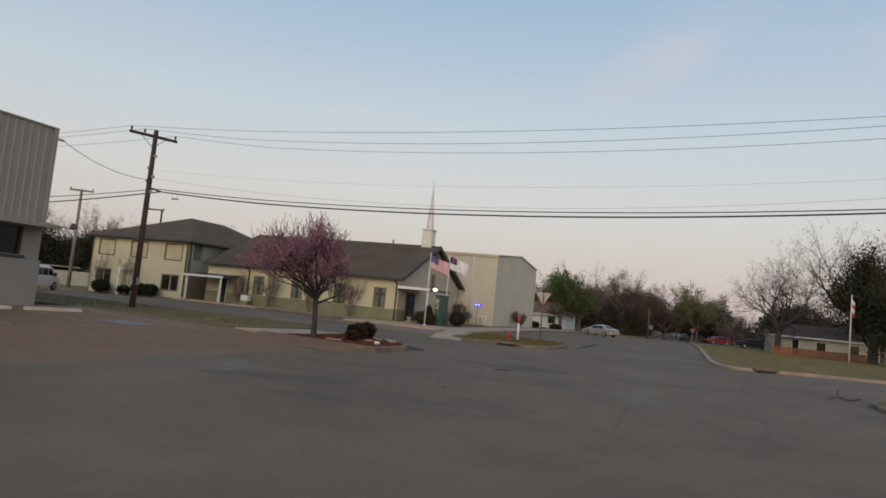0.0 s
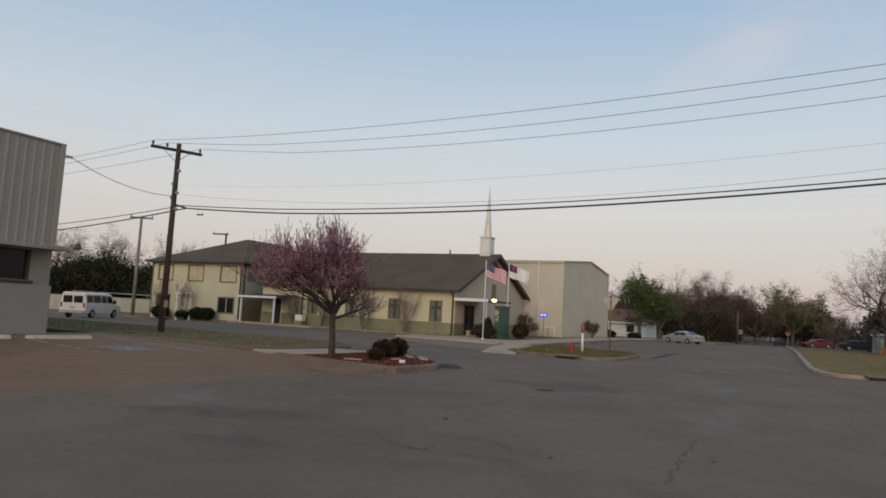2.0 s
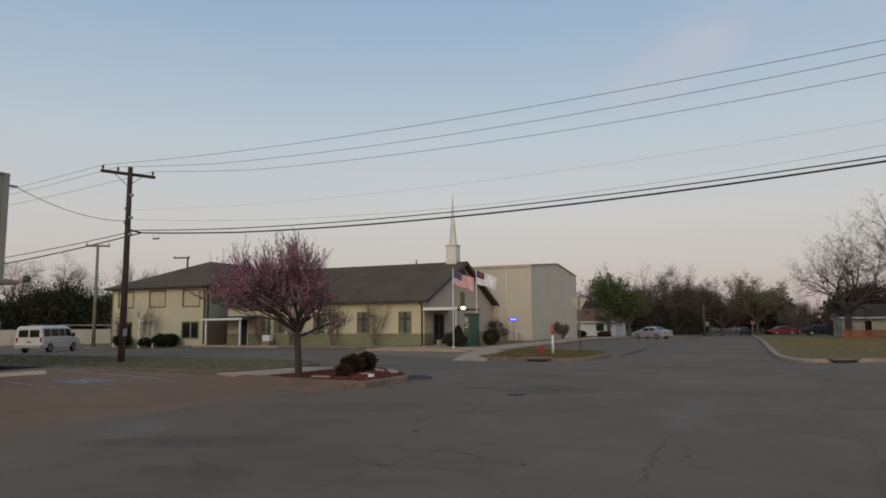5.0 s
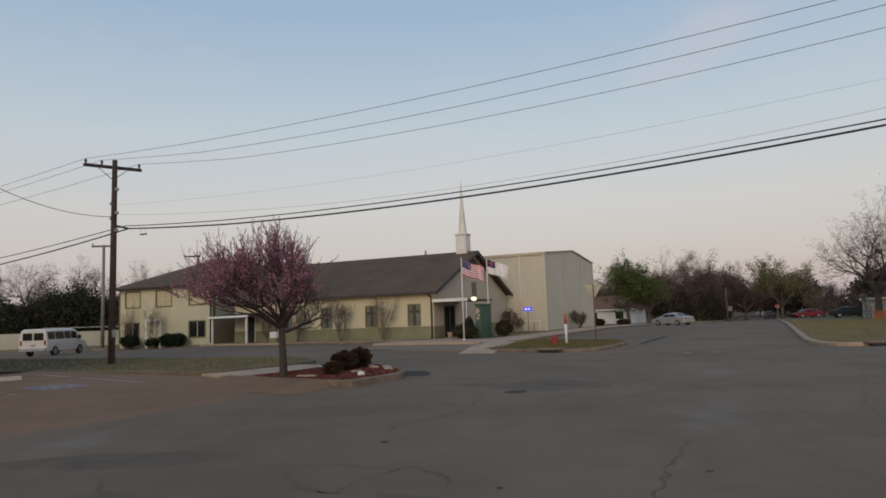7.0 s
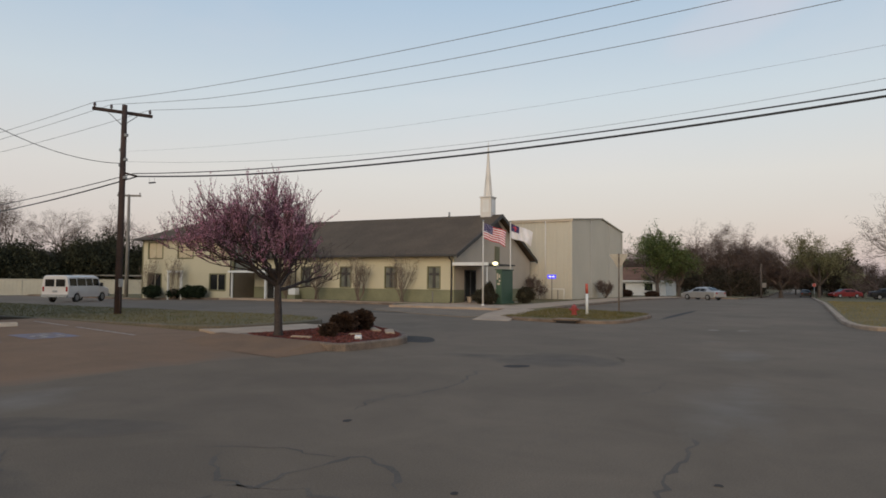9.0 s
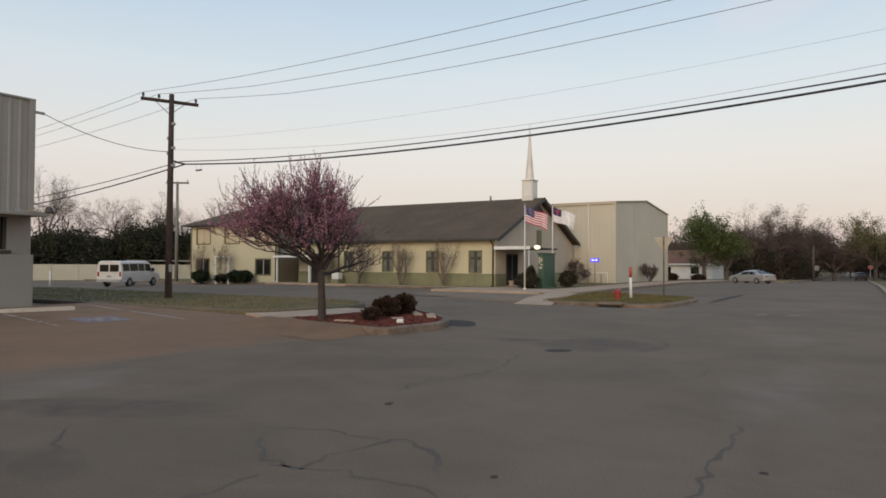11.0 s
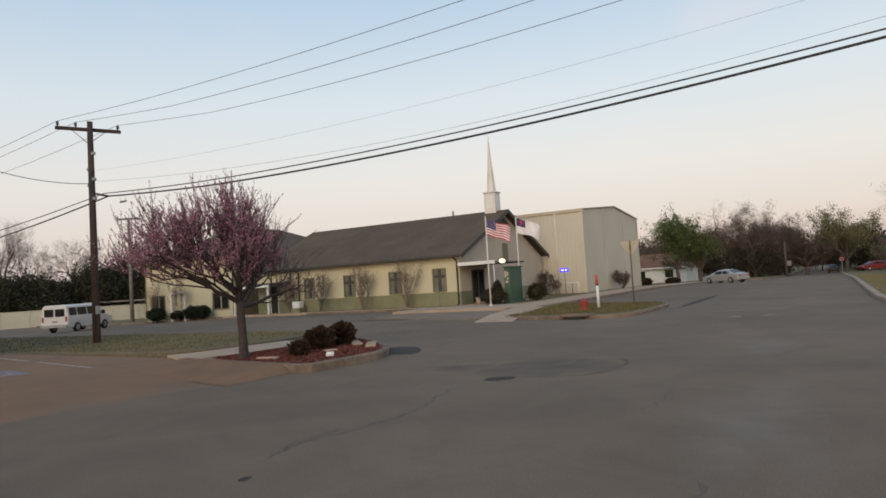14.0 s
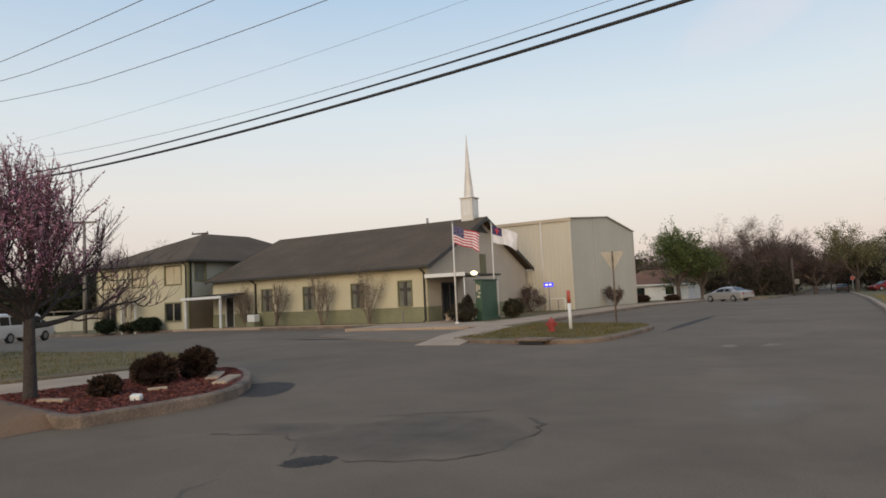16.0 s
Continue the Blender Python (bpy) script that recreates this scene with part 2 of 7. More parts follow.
M_OLIVE = mat("olive_trim", (0.20, 0.185, 0.10), (0.17, 0.155, 0.085), scale=2, rough=0.7, bump=0.05)
M_ROOF = mat("brown_shingle", (0.126, 0.094, 0.066), (0.098, 0.075, 0.054), scale=0.5, rough=0.95, bump=0.7, fine=14, grain=0.25, spec=0.2)
M_FASCIA = mat("dark_fascia", (0.06, 0.052, 0.045), (0.045, 0.04, 0.035), scale=2, rough=0.6, bump=0.05)
M_WHITE = mat("white_paint", (0.78, 0.77, 0.73), (0.70, 0.69, 0.65), scale=1.5, rough=0.5, bump=0.04, grain=0.04)
M_STEEPLE = mat("steeple_white", (0.70, 0.66, 0.60), (0.62, 0.58, 0.52), scale=1.0, rough=0.45, bump=0.03, grain=0.04)
M_METALW = mat("tan_metal_panel", (0.56, 0.51, 0.41), (0.52, 0.475, 0.38), scale=0.35, rough=0.55, bump=0.04, fine=12, grain=0.05, spec=0.4)
# the annex side's shade is put into this darker, bluer siding colour
M_ANNEXSIDE = mat("shaded_blue_grey_siding", (0.38, 0.38, 0.315), (0.335, 0.335, 0.275), scale=0.8, rough=0.8, bump=0.12, fine=25, grain=0.05)
# brown that stands in for the shadow under the side porch
M_PORCHSHADE = mat("painted_porch_shade", (0.27, 0.22, 0.155), (0.225, 0.18, 0.128), scale=0.8, rough=0.85, bump=0.15, fine=20, grain=0.08)
M_GREYMETAL = mat("grey_metal_panel", (0.31, 0.285, 0.245), (0.27, 0.25, 0.215), scale=0.4, rough=0.55, bump=0.04, fine=12, grain=0.05)
M_GREYWALL = mat("grey_block_wall", (0.30, 0.28, 0.245), (0.26, 0.24, 0.21), scale=0.7, rough=0.85, bump=0.2, fine=30, grain=0.07)
M_GLASS = glass_mat("window_glass", (0.02, 0.021, 0.02))
M_BLIND = mat("blind_glass", (0.56, 0.47, 0.31), (0.50, 0.41, 0.27), scale=2.5, rough=0.3, bump=0.0, grain=0.05)
M_TINT = mat("tinted_pane", (0.20, 0.20, 0.16), (0.14, 0.145, 0.115), scale=2.0, rough=0.15, bump=0.0)
M_DARK = mat("dark_interior", (0.03, 0.028, 0.026), (0.022, 0.02, 0.02), scale=2, rough=0.9, bump=0)
M_POLE = mat("creosote_wood", (0.070, 0.043, 0.034), (0.045, 0.030, 0.026), scale=1.5, rough=0.9, bump=0.5, fine=30, grain=0.3)
M_WIRE = mat("wire", (0.05, 0.048, 0.05), (0.04, 0.04, 0.04), scale=2, rough=0.6, bump=0)
M_WIRE_AL = mat("bare_wire", (0.26, 0.26, 0.27), (0.22, 0.22, 0.23), scale=2, rough=0.5, bump=0, metal=0.3)
M_STEEL = mat("galvanised_steel", (0.36, 0.36, 0.35), (0.30, 0.30, 0.29), scale=2, rough=0.5, bump=0.05, metal=0.5)
M_PORC = mat("insulator_porcelain", (0.10, 0.075, 0.07), (0.08, 0.06, 0.055), scale=6, rough=0.25, bump=0)
M_CPOLE = mat("weathered_pole", (0.24, 0.22, 0.19), (0.19, 0.17, 0.15), scale=1.2, rough=0.9, bump=0.3)
M_SIGNGREEN = mat("green_sign_metal", (0.060, 0.112, 0.068), (0.050, 0.095, 0.058), scale=1.0, rough=0.5, bump=0.03, grain=0.05)
M_RED = mat("red_paint", (0.34, 0.04, 0.03), (0.25, 0.03, 0.024), scale=3, rough=0.45, bump=0.05)
M_MARKRED = mat("marker_red", (0.50, 0.09, 0.05), (0.42, 0.07, 0.04), scale=3, rough=0.5, bump=0.03)
M_BLUEGLOW = glow_mat("blue_sign_light", (0.05, 0.04, 0.9), 1.1)
M_WHITEGLOW = glow_mat("letter_light", (0.7, 0.7, 1.0), 1.0)
M_LAMP = glow_mat("lamp_glow", (1.0, 0.86, 0.48), 2.2)
M_DARKBARK = mat("redbud_bark", (0.062, 0.047, 0.040), (0.040, 0.031, 0.027), scale=5, rough=0.95, bump=0.7, fine=30, grain=0.3)
M_BARK = mat("grey_bark", (0.105, 0.082, 0.068), (0.07, 0.055, 0.047), scale=5, rough=0.95, bump=0.7, fine=30, grain=0.3)
M_TWIG = mat("twig_bark", (0.125, 0.090, 0.080), (0.092, 0.067, 0.060), scale=3, rough=0.95, bump=0, rand=0.3, spec=0.1)
M_FARTWIG = mat("bare_twig", (0.150, 0.108, 0.092), (0.105, 0.078, 0.068), scale=0.4, rough=0.95, bump=0, rand=0.35, spec=0.1)
M_BLOSSOM = mat("redbud_blossom", (0.46, 0.225, 0.305), (0.33, 0.16, 0.22), scale=3, rough=0.8, bump=0, rand=0.45, spec=0.1)
M_LEAF = mat("spring_leaf", (0.110, 0.138, 0.050), (0.070, 0.094, 0.034), scale=0.7, rough=0.7, bump=0, rand=0.5, spec=0.1)
M_OAKLEAF = mat("young_oak_leaf", (0.205, 0.19, 0.10), (0.145, 0.135, 0.068), scale=0.5, rough=0.75, bump=0, rand=0.45, spec=0.1)
M_DARKLEAF = mat("evergreen_leaf", (0.050, 0.051, 0.030), (0.034, 0.036, 0.022), scale=0.6, rough=0.8, bump=0, rand=0.5, spec=0.1)
M_DRYBLADE = mat("dry_grass_blade", (0.19, 0.150, 0.045), (0.275, 0.205, 0.075), scale=0.35, rough=0.9, bump=0, rand=0.35, spec=0.1)
M_THICKET = mat("thicket_leaf", (0.060, 0.050, 0.036), (0.040, 0.036, 0.026), scale=0.5, rough=0.85, bump=0, rand=0.5, spec=0.1)
M_SIGNSHRUB = mat("dark_green_shrub_leaf", (0.052, 0.045, 0.028), (0.032, 0.029, 0.019), scale=3, rough=0.75, bump=0, rand=0.55, spec=0.1)
M_SHRUB = mat("dark_shrub_leaf", (0.070, 0.042, 0.029), (0.042, 0.028, 0.02), scale=3, rough=0.75, bump=0, rand=0.55, spec=0.1)
M_GREENSHRUB = mat("clipped_shrub_leaf", (0.030, 0.042, 0.022), (0.022, 0.030, 0.016), scale=3, rough=0.75, bump=0, rand=0.55, spec=0.1)
M_VINYL = mat("cream_vinyl", (0.53, 0.49, 0.385), (0.48, 0.44, 0.345), scale=0.8, rough=0.5, bump=0.02, grain=0.04)
M_VANWHITE = mat("white_car_paint", (0.740, 0.679, 0.622), (0.680, 0.623, 0.571), scale=1.2, rough=0.28, bump=0, grain=0.03)
M_SILVER = mat("silver_car_paint", (0.42, 0.41, 0.40), (0.38, 0.37, 0.36), scale=1, rough=0.3, bump=0, metal=0.4, grain=0.03)
M_REDCAR = mat("red_car_paint", (0.22, 0.016, 0.014), (0.18, 0.014, 0.012), scale=1, rough=0.35, bump=0, grain=0.03)
M_BLACKCAR = mat("black_car_paint", (0.02, 0.02, 0.022), (0.015, 0.015, 0.016), scale=1, rough=0.3, bump=0)
M_RUBBER = mat("rubber", (0.02, 0.02, 0.02), (0.03, 0.028, 0.026), scale=5, rough=0.85, bump=0.1)
M_RIM = mat("wheel_rim", (0.45, 0.45, 0.45), (0.38, 0.38, 0.38), scale=5, rough=0.35, metal=0.7, bump=0)
M_TAIL = mat("tail_lamp", (0.35, 0.02, 0.02), (0.28, 0.02, 0.02), scale=6, rough=0.2, bump=0)
M_HEAD = mat("head_lamp", (0.7, 0.7, 0.68), (0.6, 0.6, 0.58), scale=6, rough=0.1, bump=0)
M_FLAGRED = mat("flag_red", (0.52, 0.055, 0.075), (0.44, 0.045, 0.06), scale=4, rough=0.85, bump=0.1)
M_FLAGWHITE = mat("flag_white", (0.78, 0.75, 0.75), (0.72, 0.69, 0.69), scale=4, rough=0.85, bump=0.1)
M_FLAGBLUE = mat("flag_blue", (0.055, 0.045, 0.13), (0.045, 0.038, 0.11), scale=4, rough=0.85, bump=0.1)
M_ORANGE = mat("orange_brown_fence", (0.36, 0.12, 0.05), (0.28, 0.095, 0.04), scale=2, rough=0.8, bump=0.2)
M_BRICK = mat("tan_brick", (0.33, 0.27, 0.21), (0.27, 0.21, 0.16), scale=1.5, rough=0.9, bump=0.3)
M_FARROOF = mat("far_roof", (0.085, 0.066, 0.052), (0.065, 0.05, 0.04), scale=0.7, rough=0.95, bump=0.3, spec=0.1)
M_RUSTROOF = mat("rust_brown_roof", (0.20, 0.10, 0.06), (0.16, 0.08, 0.05), scale=0.7, rough=0.95, bump=0.3)
M_MYRTLE = mat("crepe_myrtle_bark", (0.21, 0.155, 0.11), (0.16, 0.115, 0.085), scale=4, rough=0.9, bump=0.1, rand=0.25)
M_TERRA = mat("pot_beige", (0.42, 0.34, 0.26), (0.36, 0.28, 0.21), scale=5, rough=0.85)


def road_film(name, a, b, scale, reach=0.55, most=1.0):
    """Asphalt that takes another tone where the sheet's own fade value is high, unevenly, and is plain road at its edge."""
    m = asphalt_mat(name, *ROAD_TONES)
    n, l = m.node_tree.nodes, m.node_tree.links
    bsdf = n["Principled BSDF"]
    base = bsdf.inputs["Base Color"].links[0].from_socket
    att, geo, tex, add, rng, mix, tone, ramp2 = (n.new("ShaderNodeAttribute"), n.new("ShaderNodeNewGeometry"), n.new("ShaderNodeTexNoise"), n.new("ShaderNodeMath"), n.new("ShaderNodeMapRange"), n.new("ShaderNodeMixRGB"), n.new("ShaderNodeTexNoise"), n.new("ShaderNodeValToRGB"))
    att.attribute_name = "fade"
    tex.inputs["Scale"].default_value, tex.inputs["Detail"].default_value, tex.inputs["Roughness"].default_value = 2.6, 8, 0.68
    tone.inputs["Scale"].default_value, tone.inputs["Detail"].default_value = scale, 7
    ramp2.color_ramp.elements[0].position, ramp2.color_ramp.elements[0].color = 0.35, (*a, 1)
    ramp2.color_ramp.elements[1].position, ramp2.color_ramp.elements[1].color = 0.65, (*b, 1)
    add.operation = "ADD"
    rng.inputs["From Min"].default_value, rng.inputs["From Max"].default_value = 0.55, 0.55 + reach * 1.6
    rng.inputs["To Max"].default_value = most
    for node in (tex, tone):
        l.new(geo.outputs["Position"], node.inputs["Vector"])
    l.new(tone.outputs["Fac"], ramp2.inputs["Fac"])
    l.new(tex.outputs["Fac"], add.inputs[0])
    l.new(att.outputs["Fac"], add.inputs[1])
    l.new(add.outputs[0], rng.inputs["Value"])
    l.new(rng.outputs[0], mix.inputs["Fac"])
    l.new(base, mix.inputs["Color1"])
    l.new(ramp2.outputs["Color"], mix.inputs["Color2"])
    l.new(mix.outputs[0], bsdf.inputs["Base Color"])
    return m


M_STAIN = road_film("dark_road_stain", (0.088, 0.070, 0.054), (0.130, 0.103, 0.078), 2.2, 0.6, 0.85)
M_PALE = road_film("pale_road_dust", (0.225, 0.190, 0.155), (0.178, 0.145, 0.112), 1.8, 0.8)
M_WORNPAINT = road_film("worn_road_paint", (0.36, 0.30, 0.24), (0.20, 0.165, 0.13), 6, 0.7)
# dark tone for road dirt, and for the kerb shadow painted by the bed
M_DIRTSHADE = road_film("dark_dirt_and_kerb_shade", (0.040, 0.034, 0.030), (0.060, 0.050, 0.042), 4, 0.35)


# ---- building blocks ----
def ground_z(y, x=0.0):
    """The land falls gently away beyond the church, and a little along the cross street past the annex."""
    return -0.013 * min(max(y - 66.0, 0.0), 84.0) - 0.26 * min(max((-37.0 - x) / 11.0, 0.0), 1.0)


def bend(ob):
    """Lets a sheet follow the fall of the land."""
    bm = bmesh.new()
    bm.from_mesh(ob.data)
    for co, no in (((0, 66, 0), (0, 1, 0)), ((0, 150, 0), (0, 1, 0)), ((-37, 0, 0), (1, 0, 0)), ((-48, 0, 0), (1, 0, 0))):
        bmesh.ops.bisect_plane(bm, geom=list(bm.verts) + list(bm.edges) + list(bm.faces), plane_co=co, plane_no=no)
    for v in bm.verts:
        v.co.z += ground_z(v.co.y, v.co.x)
    bm.to_mesh(ob.data)
    bm.free()
    return ob


ORIGIN = {}


def root(name, loc=(0, 0, 0), label="", category="", group="", kind=""):
    ob = new(name)
    ob.location = loc
    ob.empty_display_size = 0.3
    ORIGIN[ob] = Vector(loc)
    return tagged(ob, label, category, group, kind)


def mesh_of(name, verts, faces, material, smooth=False):
    me = bpy.data.meshes.new(name)
    me.from_pydata([tuple(v) for v in verts], [], faces)
    for m in material if isinstance(material, (list, tuple)) else [material]:
        me.materials.append(m)
    if smooth:
        me.polygons.foreach_set("use_smooth", [True] * len(me.polygons))
    me.update()
    return me


def attach(ob, parent):
    if parent is not None:
        ob.parent = parent
        if parent in ORIGIN:
            ob.matrix_parent_inverse = Matrix.Translation(-ORIGIN[parent])
    return ob


def part(name, bm, material, parent, label="", smooth=False):
    """Links a bmesh as one mesh object under a thing or a part."""
    me = bpy.data.meshes.new(name)
    bm.normal_update()
    bm.to_mesh(me)
    bm.free()
    for m in material if isinstance(material, (list, tuple)) else [material]:
        me.materials.append(m)
    if smooth:
        me.polygons.foreach_set("use_smooth", [True] * len(me.polygons))
    return tagged(attach(new(name, me), parent), label)


def raw(name, verts, faces, material, parent=None, label="", smooth=False):
    return tagged(attach(new(name, mesh_of(name, verts, faces, material, smooth)), parent), label)


def thing(ob, label, category, group="", kind=""):
    return tagged(ob, label, category, group, kind)


def box(bm, lo, hi, bevel=0.0, m=None):
    lo, hi = Vector(lo), Vector(hi)
    r = bmesh.ops.create_cube(bm, size=1.0, matrix=Matrix.Translation((lo + hi) / 2) @ Matrix.Diagonal((*(hi - lo), 1)))
    if bevel:
        edges = list({e for v in r["verts"] for e in v.link_edges})
        r2 = bmesh.ops.bevel(bm, geom=edges, offset=bevel, segments=1, affect="EDGES")
        vs = r2["verts"]
    else:
        vs = r["verts"]
    if m is not None:
        bmesh.ops.transform(bm, matrix=m, verts=list({v for v in vs} | {v for v in r["verts"] if v.is_valid}))
    return bm


def boxes(*pairs, bevel=0.0):
    bm = bmesh.new()
    for lo, hi in pairs:
        box(bm, lo, hi, bevel)
    return bm


def tube_into(verts, faces, pts, radii, sides=6, cap=True):
    """A tube along points, one radius each."""
    pts = [Vector(p) for p in pts]
    start = len(verts)
    for i, p in enumerate(pts):
        d = (pts[min(i + 1, len(pts) - 1)] - pts[max(i - 1, 0)]).normalized()
        a = d.cross(Vector((0.31, 0.77, 0.55)) if abs(d.z) > 0.9 else Vector((0, 0, 1))).normalized()
        b = d.cross(a)
        for k in range(sides):
            t = 2 * math.pi * k / sides
            verts.append(p + (a * math.cos(t) + b * math.sin(t)) * radii[i])
    for i in range(len(pts) - 1):
        for k in range(sides):
            k2 = (k + 1) % sides
            faces.append((start + i * sides + k, start + i * sides + k2, start + (i + 1) * sides + k2, start + (i + 1) * sides + k))
    if cap:
        faces.append(tuple(start + k for k in reversed(range(sides))))
        faces.append(tuple(start + (len(pts) - 1) * sides + k for k in range(sides)))


def tube(name, pts, radii, material, parent=None, sides=8, label=""):
    v, f = [], []
    if not isinstance(radii, (list, tuple)):
        radii = [radii] * len(pts)
    tube_into(v, f, pts, radii, sides)
    return raw(name, v, f, material, parent, label, smooth=True)


def lathe(name, profile, material, parent, centre=(0, 0, 0), axis="z", sides=20, label=""):
    """A turned form from (radius, height) pairs."""
    v, f = [], []
    for r, h in profile:
        for k in range(sides):
            t = 2 * math.pi * k / sides
            p = (r * math.cos(t), r * math.sin(t), h)
            if axis == "x":
                p = (h, r * math.cos(t), r * math.sin(t))
            elif axis == "y":
                p = (r * math.cos(t), h, r * math.sin(t))
            v.append(Vector(p) + Vector(centre))
    for i in range(len(profile) - 1):
        for k in range(sides):
            k2 = (k + 1) % sides
            f.append((i * sides + k, i * sides + k2, (i + 1) * sides + k2, (i + 1) * sides + k))
    f.append(tuple(range(sides))[::-1])
    f.append(tuple((len(profile) - 1) * sides + k for k in range(sides)))
    return raw(name, v, f, material, parent, label, smooth=False)


def wall(name, a, b, z0, z1, thick, openings, material, parent, label=""):
    """A wall from a to b in plan with openings (u0, u1, zlow, zhigh) cut through it; its outer face lies on the line a to b, its thickness to the left."""
    a, b = Vector((*a, 0)), Vector((*b, 0))
    length = (b - a).length
    d = (b - a).normalized()
    nrm = Vector((-d.y, d.x, 0)) * thick
    us = sorted({0.0, length, *[u for o in openings for u in o[:2]]})
    zs = sorted({z0, z1, *[z for o in openings for z in o[2:]]})
    nu, nz = len(us) - 1, len(zs) - 1

    def solid(i, j):
        if not (0 <= i < nu and 0 <= j < nz):
            return False
        u, z = (us[i] + us[i + 1]) / 2, (zs[j] + zs[j + 1]) / 2
        return not any(o[0] < u < o[1] and o[2] < z < o[3] for o in openings)

    v, f = [], []

    def quad(*p):
        s = len(v)
        v.extend(p)
        f.append((s, s + 1, s + 2, s + 3))

    def at(u, z, back):
        return a + d * u + Vector((0, 0, z)) + (nrm if back else Vector())

    for i in range(nu):
        for j in range(nz):
            if not solid(i, j):
                continue
            u0, u1, q0, q1 = us[i], us[i + 1], zs[j], zs[j + 1]
            quad(at(u0, q0, 0), at(u1, q0, 0), at(u1, q1, 0), at(u0, q1, 0))
            quad(at(u1, q0, 1), at(u0, q0, 1), at(u0, q1, 1), at(u1, q1, 1))
            if not solid(i - 1, j):
                quad(at(u0, q0, 1), at(u0, q0, 0), at(u0, q1, 0), at(u0, q1, 1))
            if not solid(i + 1, j):
                quad(at(u1, q0, 0), at(u1, q0, 1), at(u1, q1, 1), at(u1, q1, 0))
            if not solid(i, j - 1):
                quad(at(u0, q0, 1), at(u1, q0, 1), at(u1, q0, 0), at(u0, q0, 0))
            if not solid(i, j + 1):
                quad(at(u0, q1, 0), at(u1, q1, 0), at(u1, q1, 1), at(u0, q1, 1))
    return raw(name, v, f, material, parent, label)


def prism(name, outline, z0, z1, material, parent=None, label=""):
    """An upright prism over a plan outline (counter-clockwise)."""
    n = len(outline)
    v = [(x, y, z0) for x, y in outline] + [(x, y, z1) for x, y in outline]
    f = [tuple(range(n))[::-1], tuple(range(n, 2 * n))] + [(i, (i + 1) % n, n + (i + 1) % n, n + i) for i in range(n)]
    return raw(name, v, f, material, parent, label)


def slab(name, corners, thick, material, parent, label=""):
    """A plate over corners in space, thickened straight down."""
    n = len(corners)
    v = [Vector(c) for c in corners] + [Vector(c) - Vector((0, 0, thick)) for c in corners]
    f = [tuple(range(n)), tuple(range(n, 2 * n))[::-1]] + [((i + 1) % n, i, n + i, n + (i + 1) % n) for i in range(n)]
    return raw(name, v, f, material, parent, label)


def ribbed(name, a, b, z0, top, material, parent, pitch=0.3, depth=0.035, label=""):
    """Ribbed metal sheeting from a to b in plan, outer side to the right; top(u) gives the height at u metres along."""
    a, b = Vector((*a, 0)), Vector((*b, 0))
    d = (b - a).normalized()
    out = Vector((d.y, -d.x, 0))
    length = (b - a).length
    prof, u = [], 0.0
    while u < length - pitch * 0.5:
        for du, h in ((0, 0), (0.62, 0), (0.70, 1), (0.92, 1)):
            prof.append((u + du * pitch, h * depth))
        u += pitch
    prof.append((length, 0))
    v = []
    for u, h in prof:
        p = a + d * u + out * h
        v += [p + Vector((0, 0, z0)), p + Vector((0, 0, top(u)))]
    f = [(2 * i, 2 * i + 2, 2 * i + 3, 2 * i + 1) for i in range(len(prof) - 1)]
    # back sheet gives thickness
    s = len(v)
    back = -out * 0.15
    for u in (0, length / 2, length):
        p = a + d * u + back
        v += [p + Vector((0, 0, z0)), p + Vector((0, 0, top(u)))]
    f += [(s + 2, s, s + 1, s + 3), (s + 4, s + 2, s + 3, s + 5)]
    return raw(name, v, f, material, parent, label)


def inset(outline, w):
    """The plan outline moved inwards by w (counter-clockwise)."""
    res, n = [], len(outline)
    for i in range(n):
        p0, p, p1 = (Vector(outline[(i + k) % n]) for k in (-1, 0, 1))
        e0, e1 = (p - p0).normalized(), (p1 - p).normalized()
        n0, n1 = Vector((-e0.y, e0.x)), Vector((-e1.y, e1.x))
        bis = (n0 + n1).normalized()
        res.append(tuple(p + bis * (w / max(0.35, bis.dot(n0)))))
    return res


def smooth_outline(pts, rounds=2):
    """Cuts the corners of a plan outline."""
    for _ in range(rounds):
        res = []
        for i in range(len(pts)):
            p, q = Vector(pts[i]), Vector(pts[(i + 1) % len(pts)])
            if (q - p).length > 6:
                res += [p + (q - p).normalized() * 0.6, q - (q - p).normalized() * 0.6]
            else:
                res += [p * 0.75 + q * 0.25, p * 0.25 + q * 0.75]
        pts = [tuple(p) for p in res]
    return pts


def raised(name, outline, h, top_mat, label, category, kerb_w=0.16, dip=0.02, base=0.0, kerb_mat=None):
    """A raised bed: a concrete kerb round it and a top inside. Returns the two objects."""
    inner = inset(outline, kerb_w)
    mid = inset(outline, 0.03)
    n = len(outline)
    v = [(x, y, base - 0.03) for x, y in outline] + [(x, y, base + h - 0.03) for x, y in outline] + [(x, y, base + h) for x, y in mid] + [(x, y, base + h) for x, y in inner] + [(x, y, base) for x, y in inner]
    f = []
    for r in range(4):
        for i in range(n):
            j = (i + 1) % n
            f.append((r * n + i, r * n + j, (r + 1) * n + j, (r + 1) * n + i))
    k = thing(raw("kerb", v, f, kerb_mat or M_KERB), "weathered concrete kerb round " + label, "kerb", kind="structure")
    top = thing(prism(name, inset(outline, kerb_w - 0.005), base - 0.02, base + h - dip, top_mat), label, category, kind="structure")
    bend(k), bend(top)
    return k, top


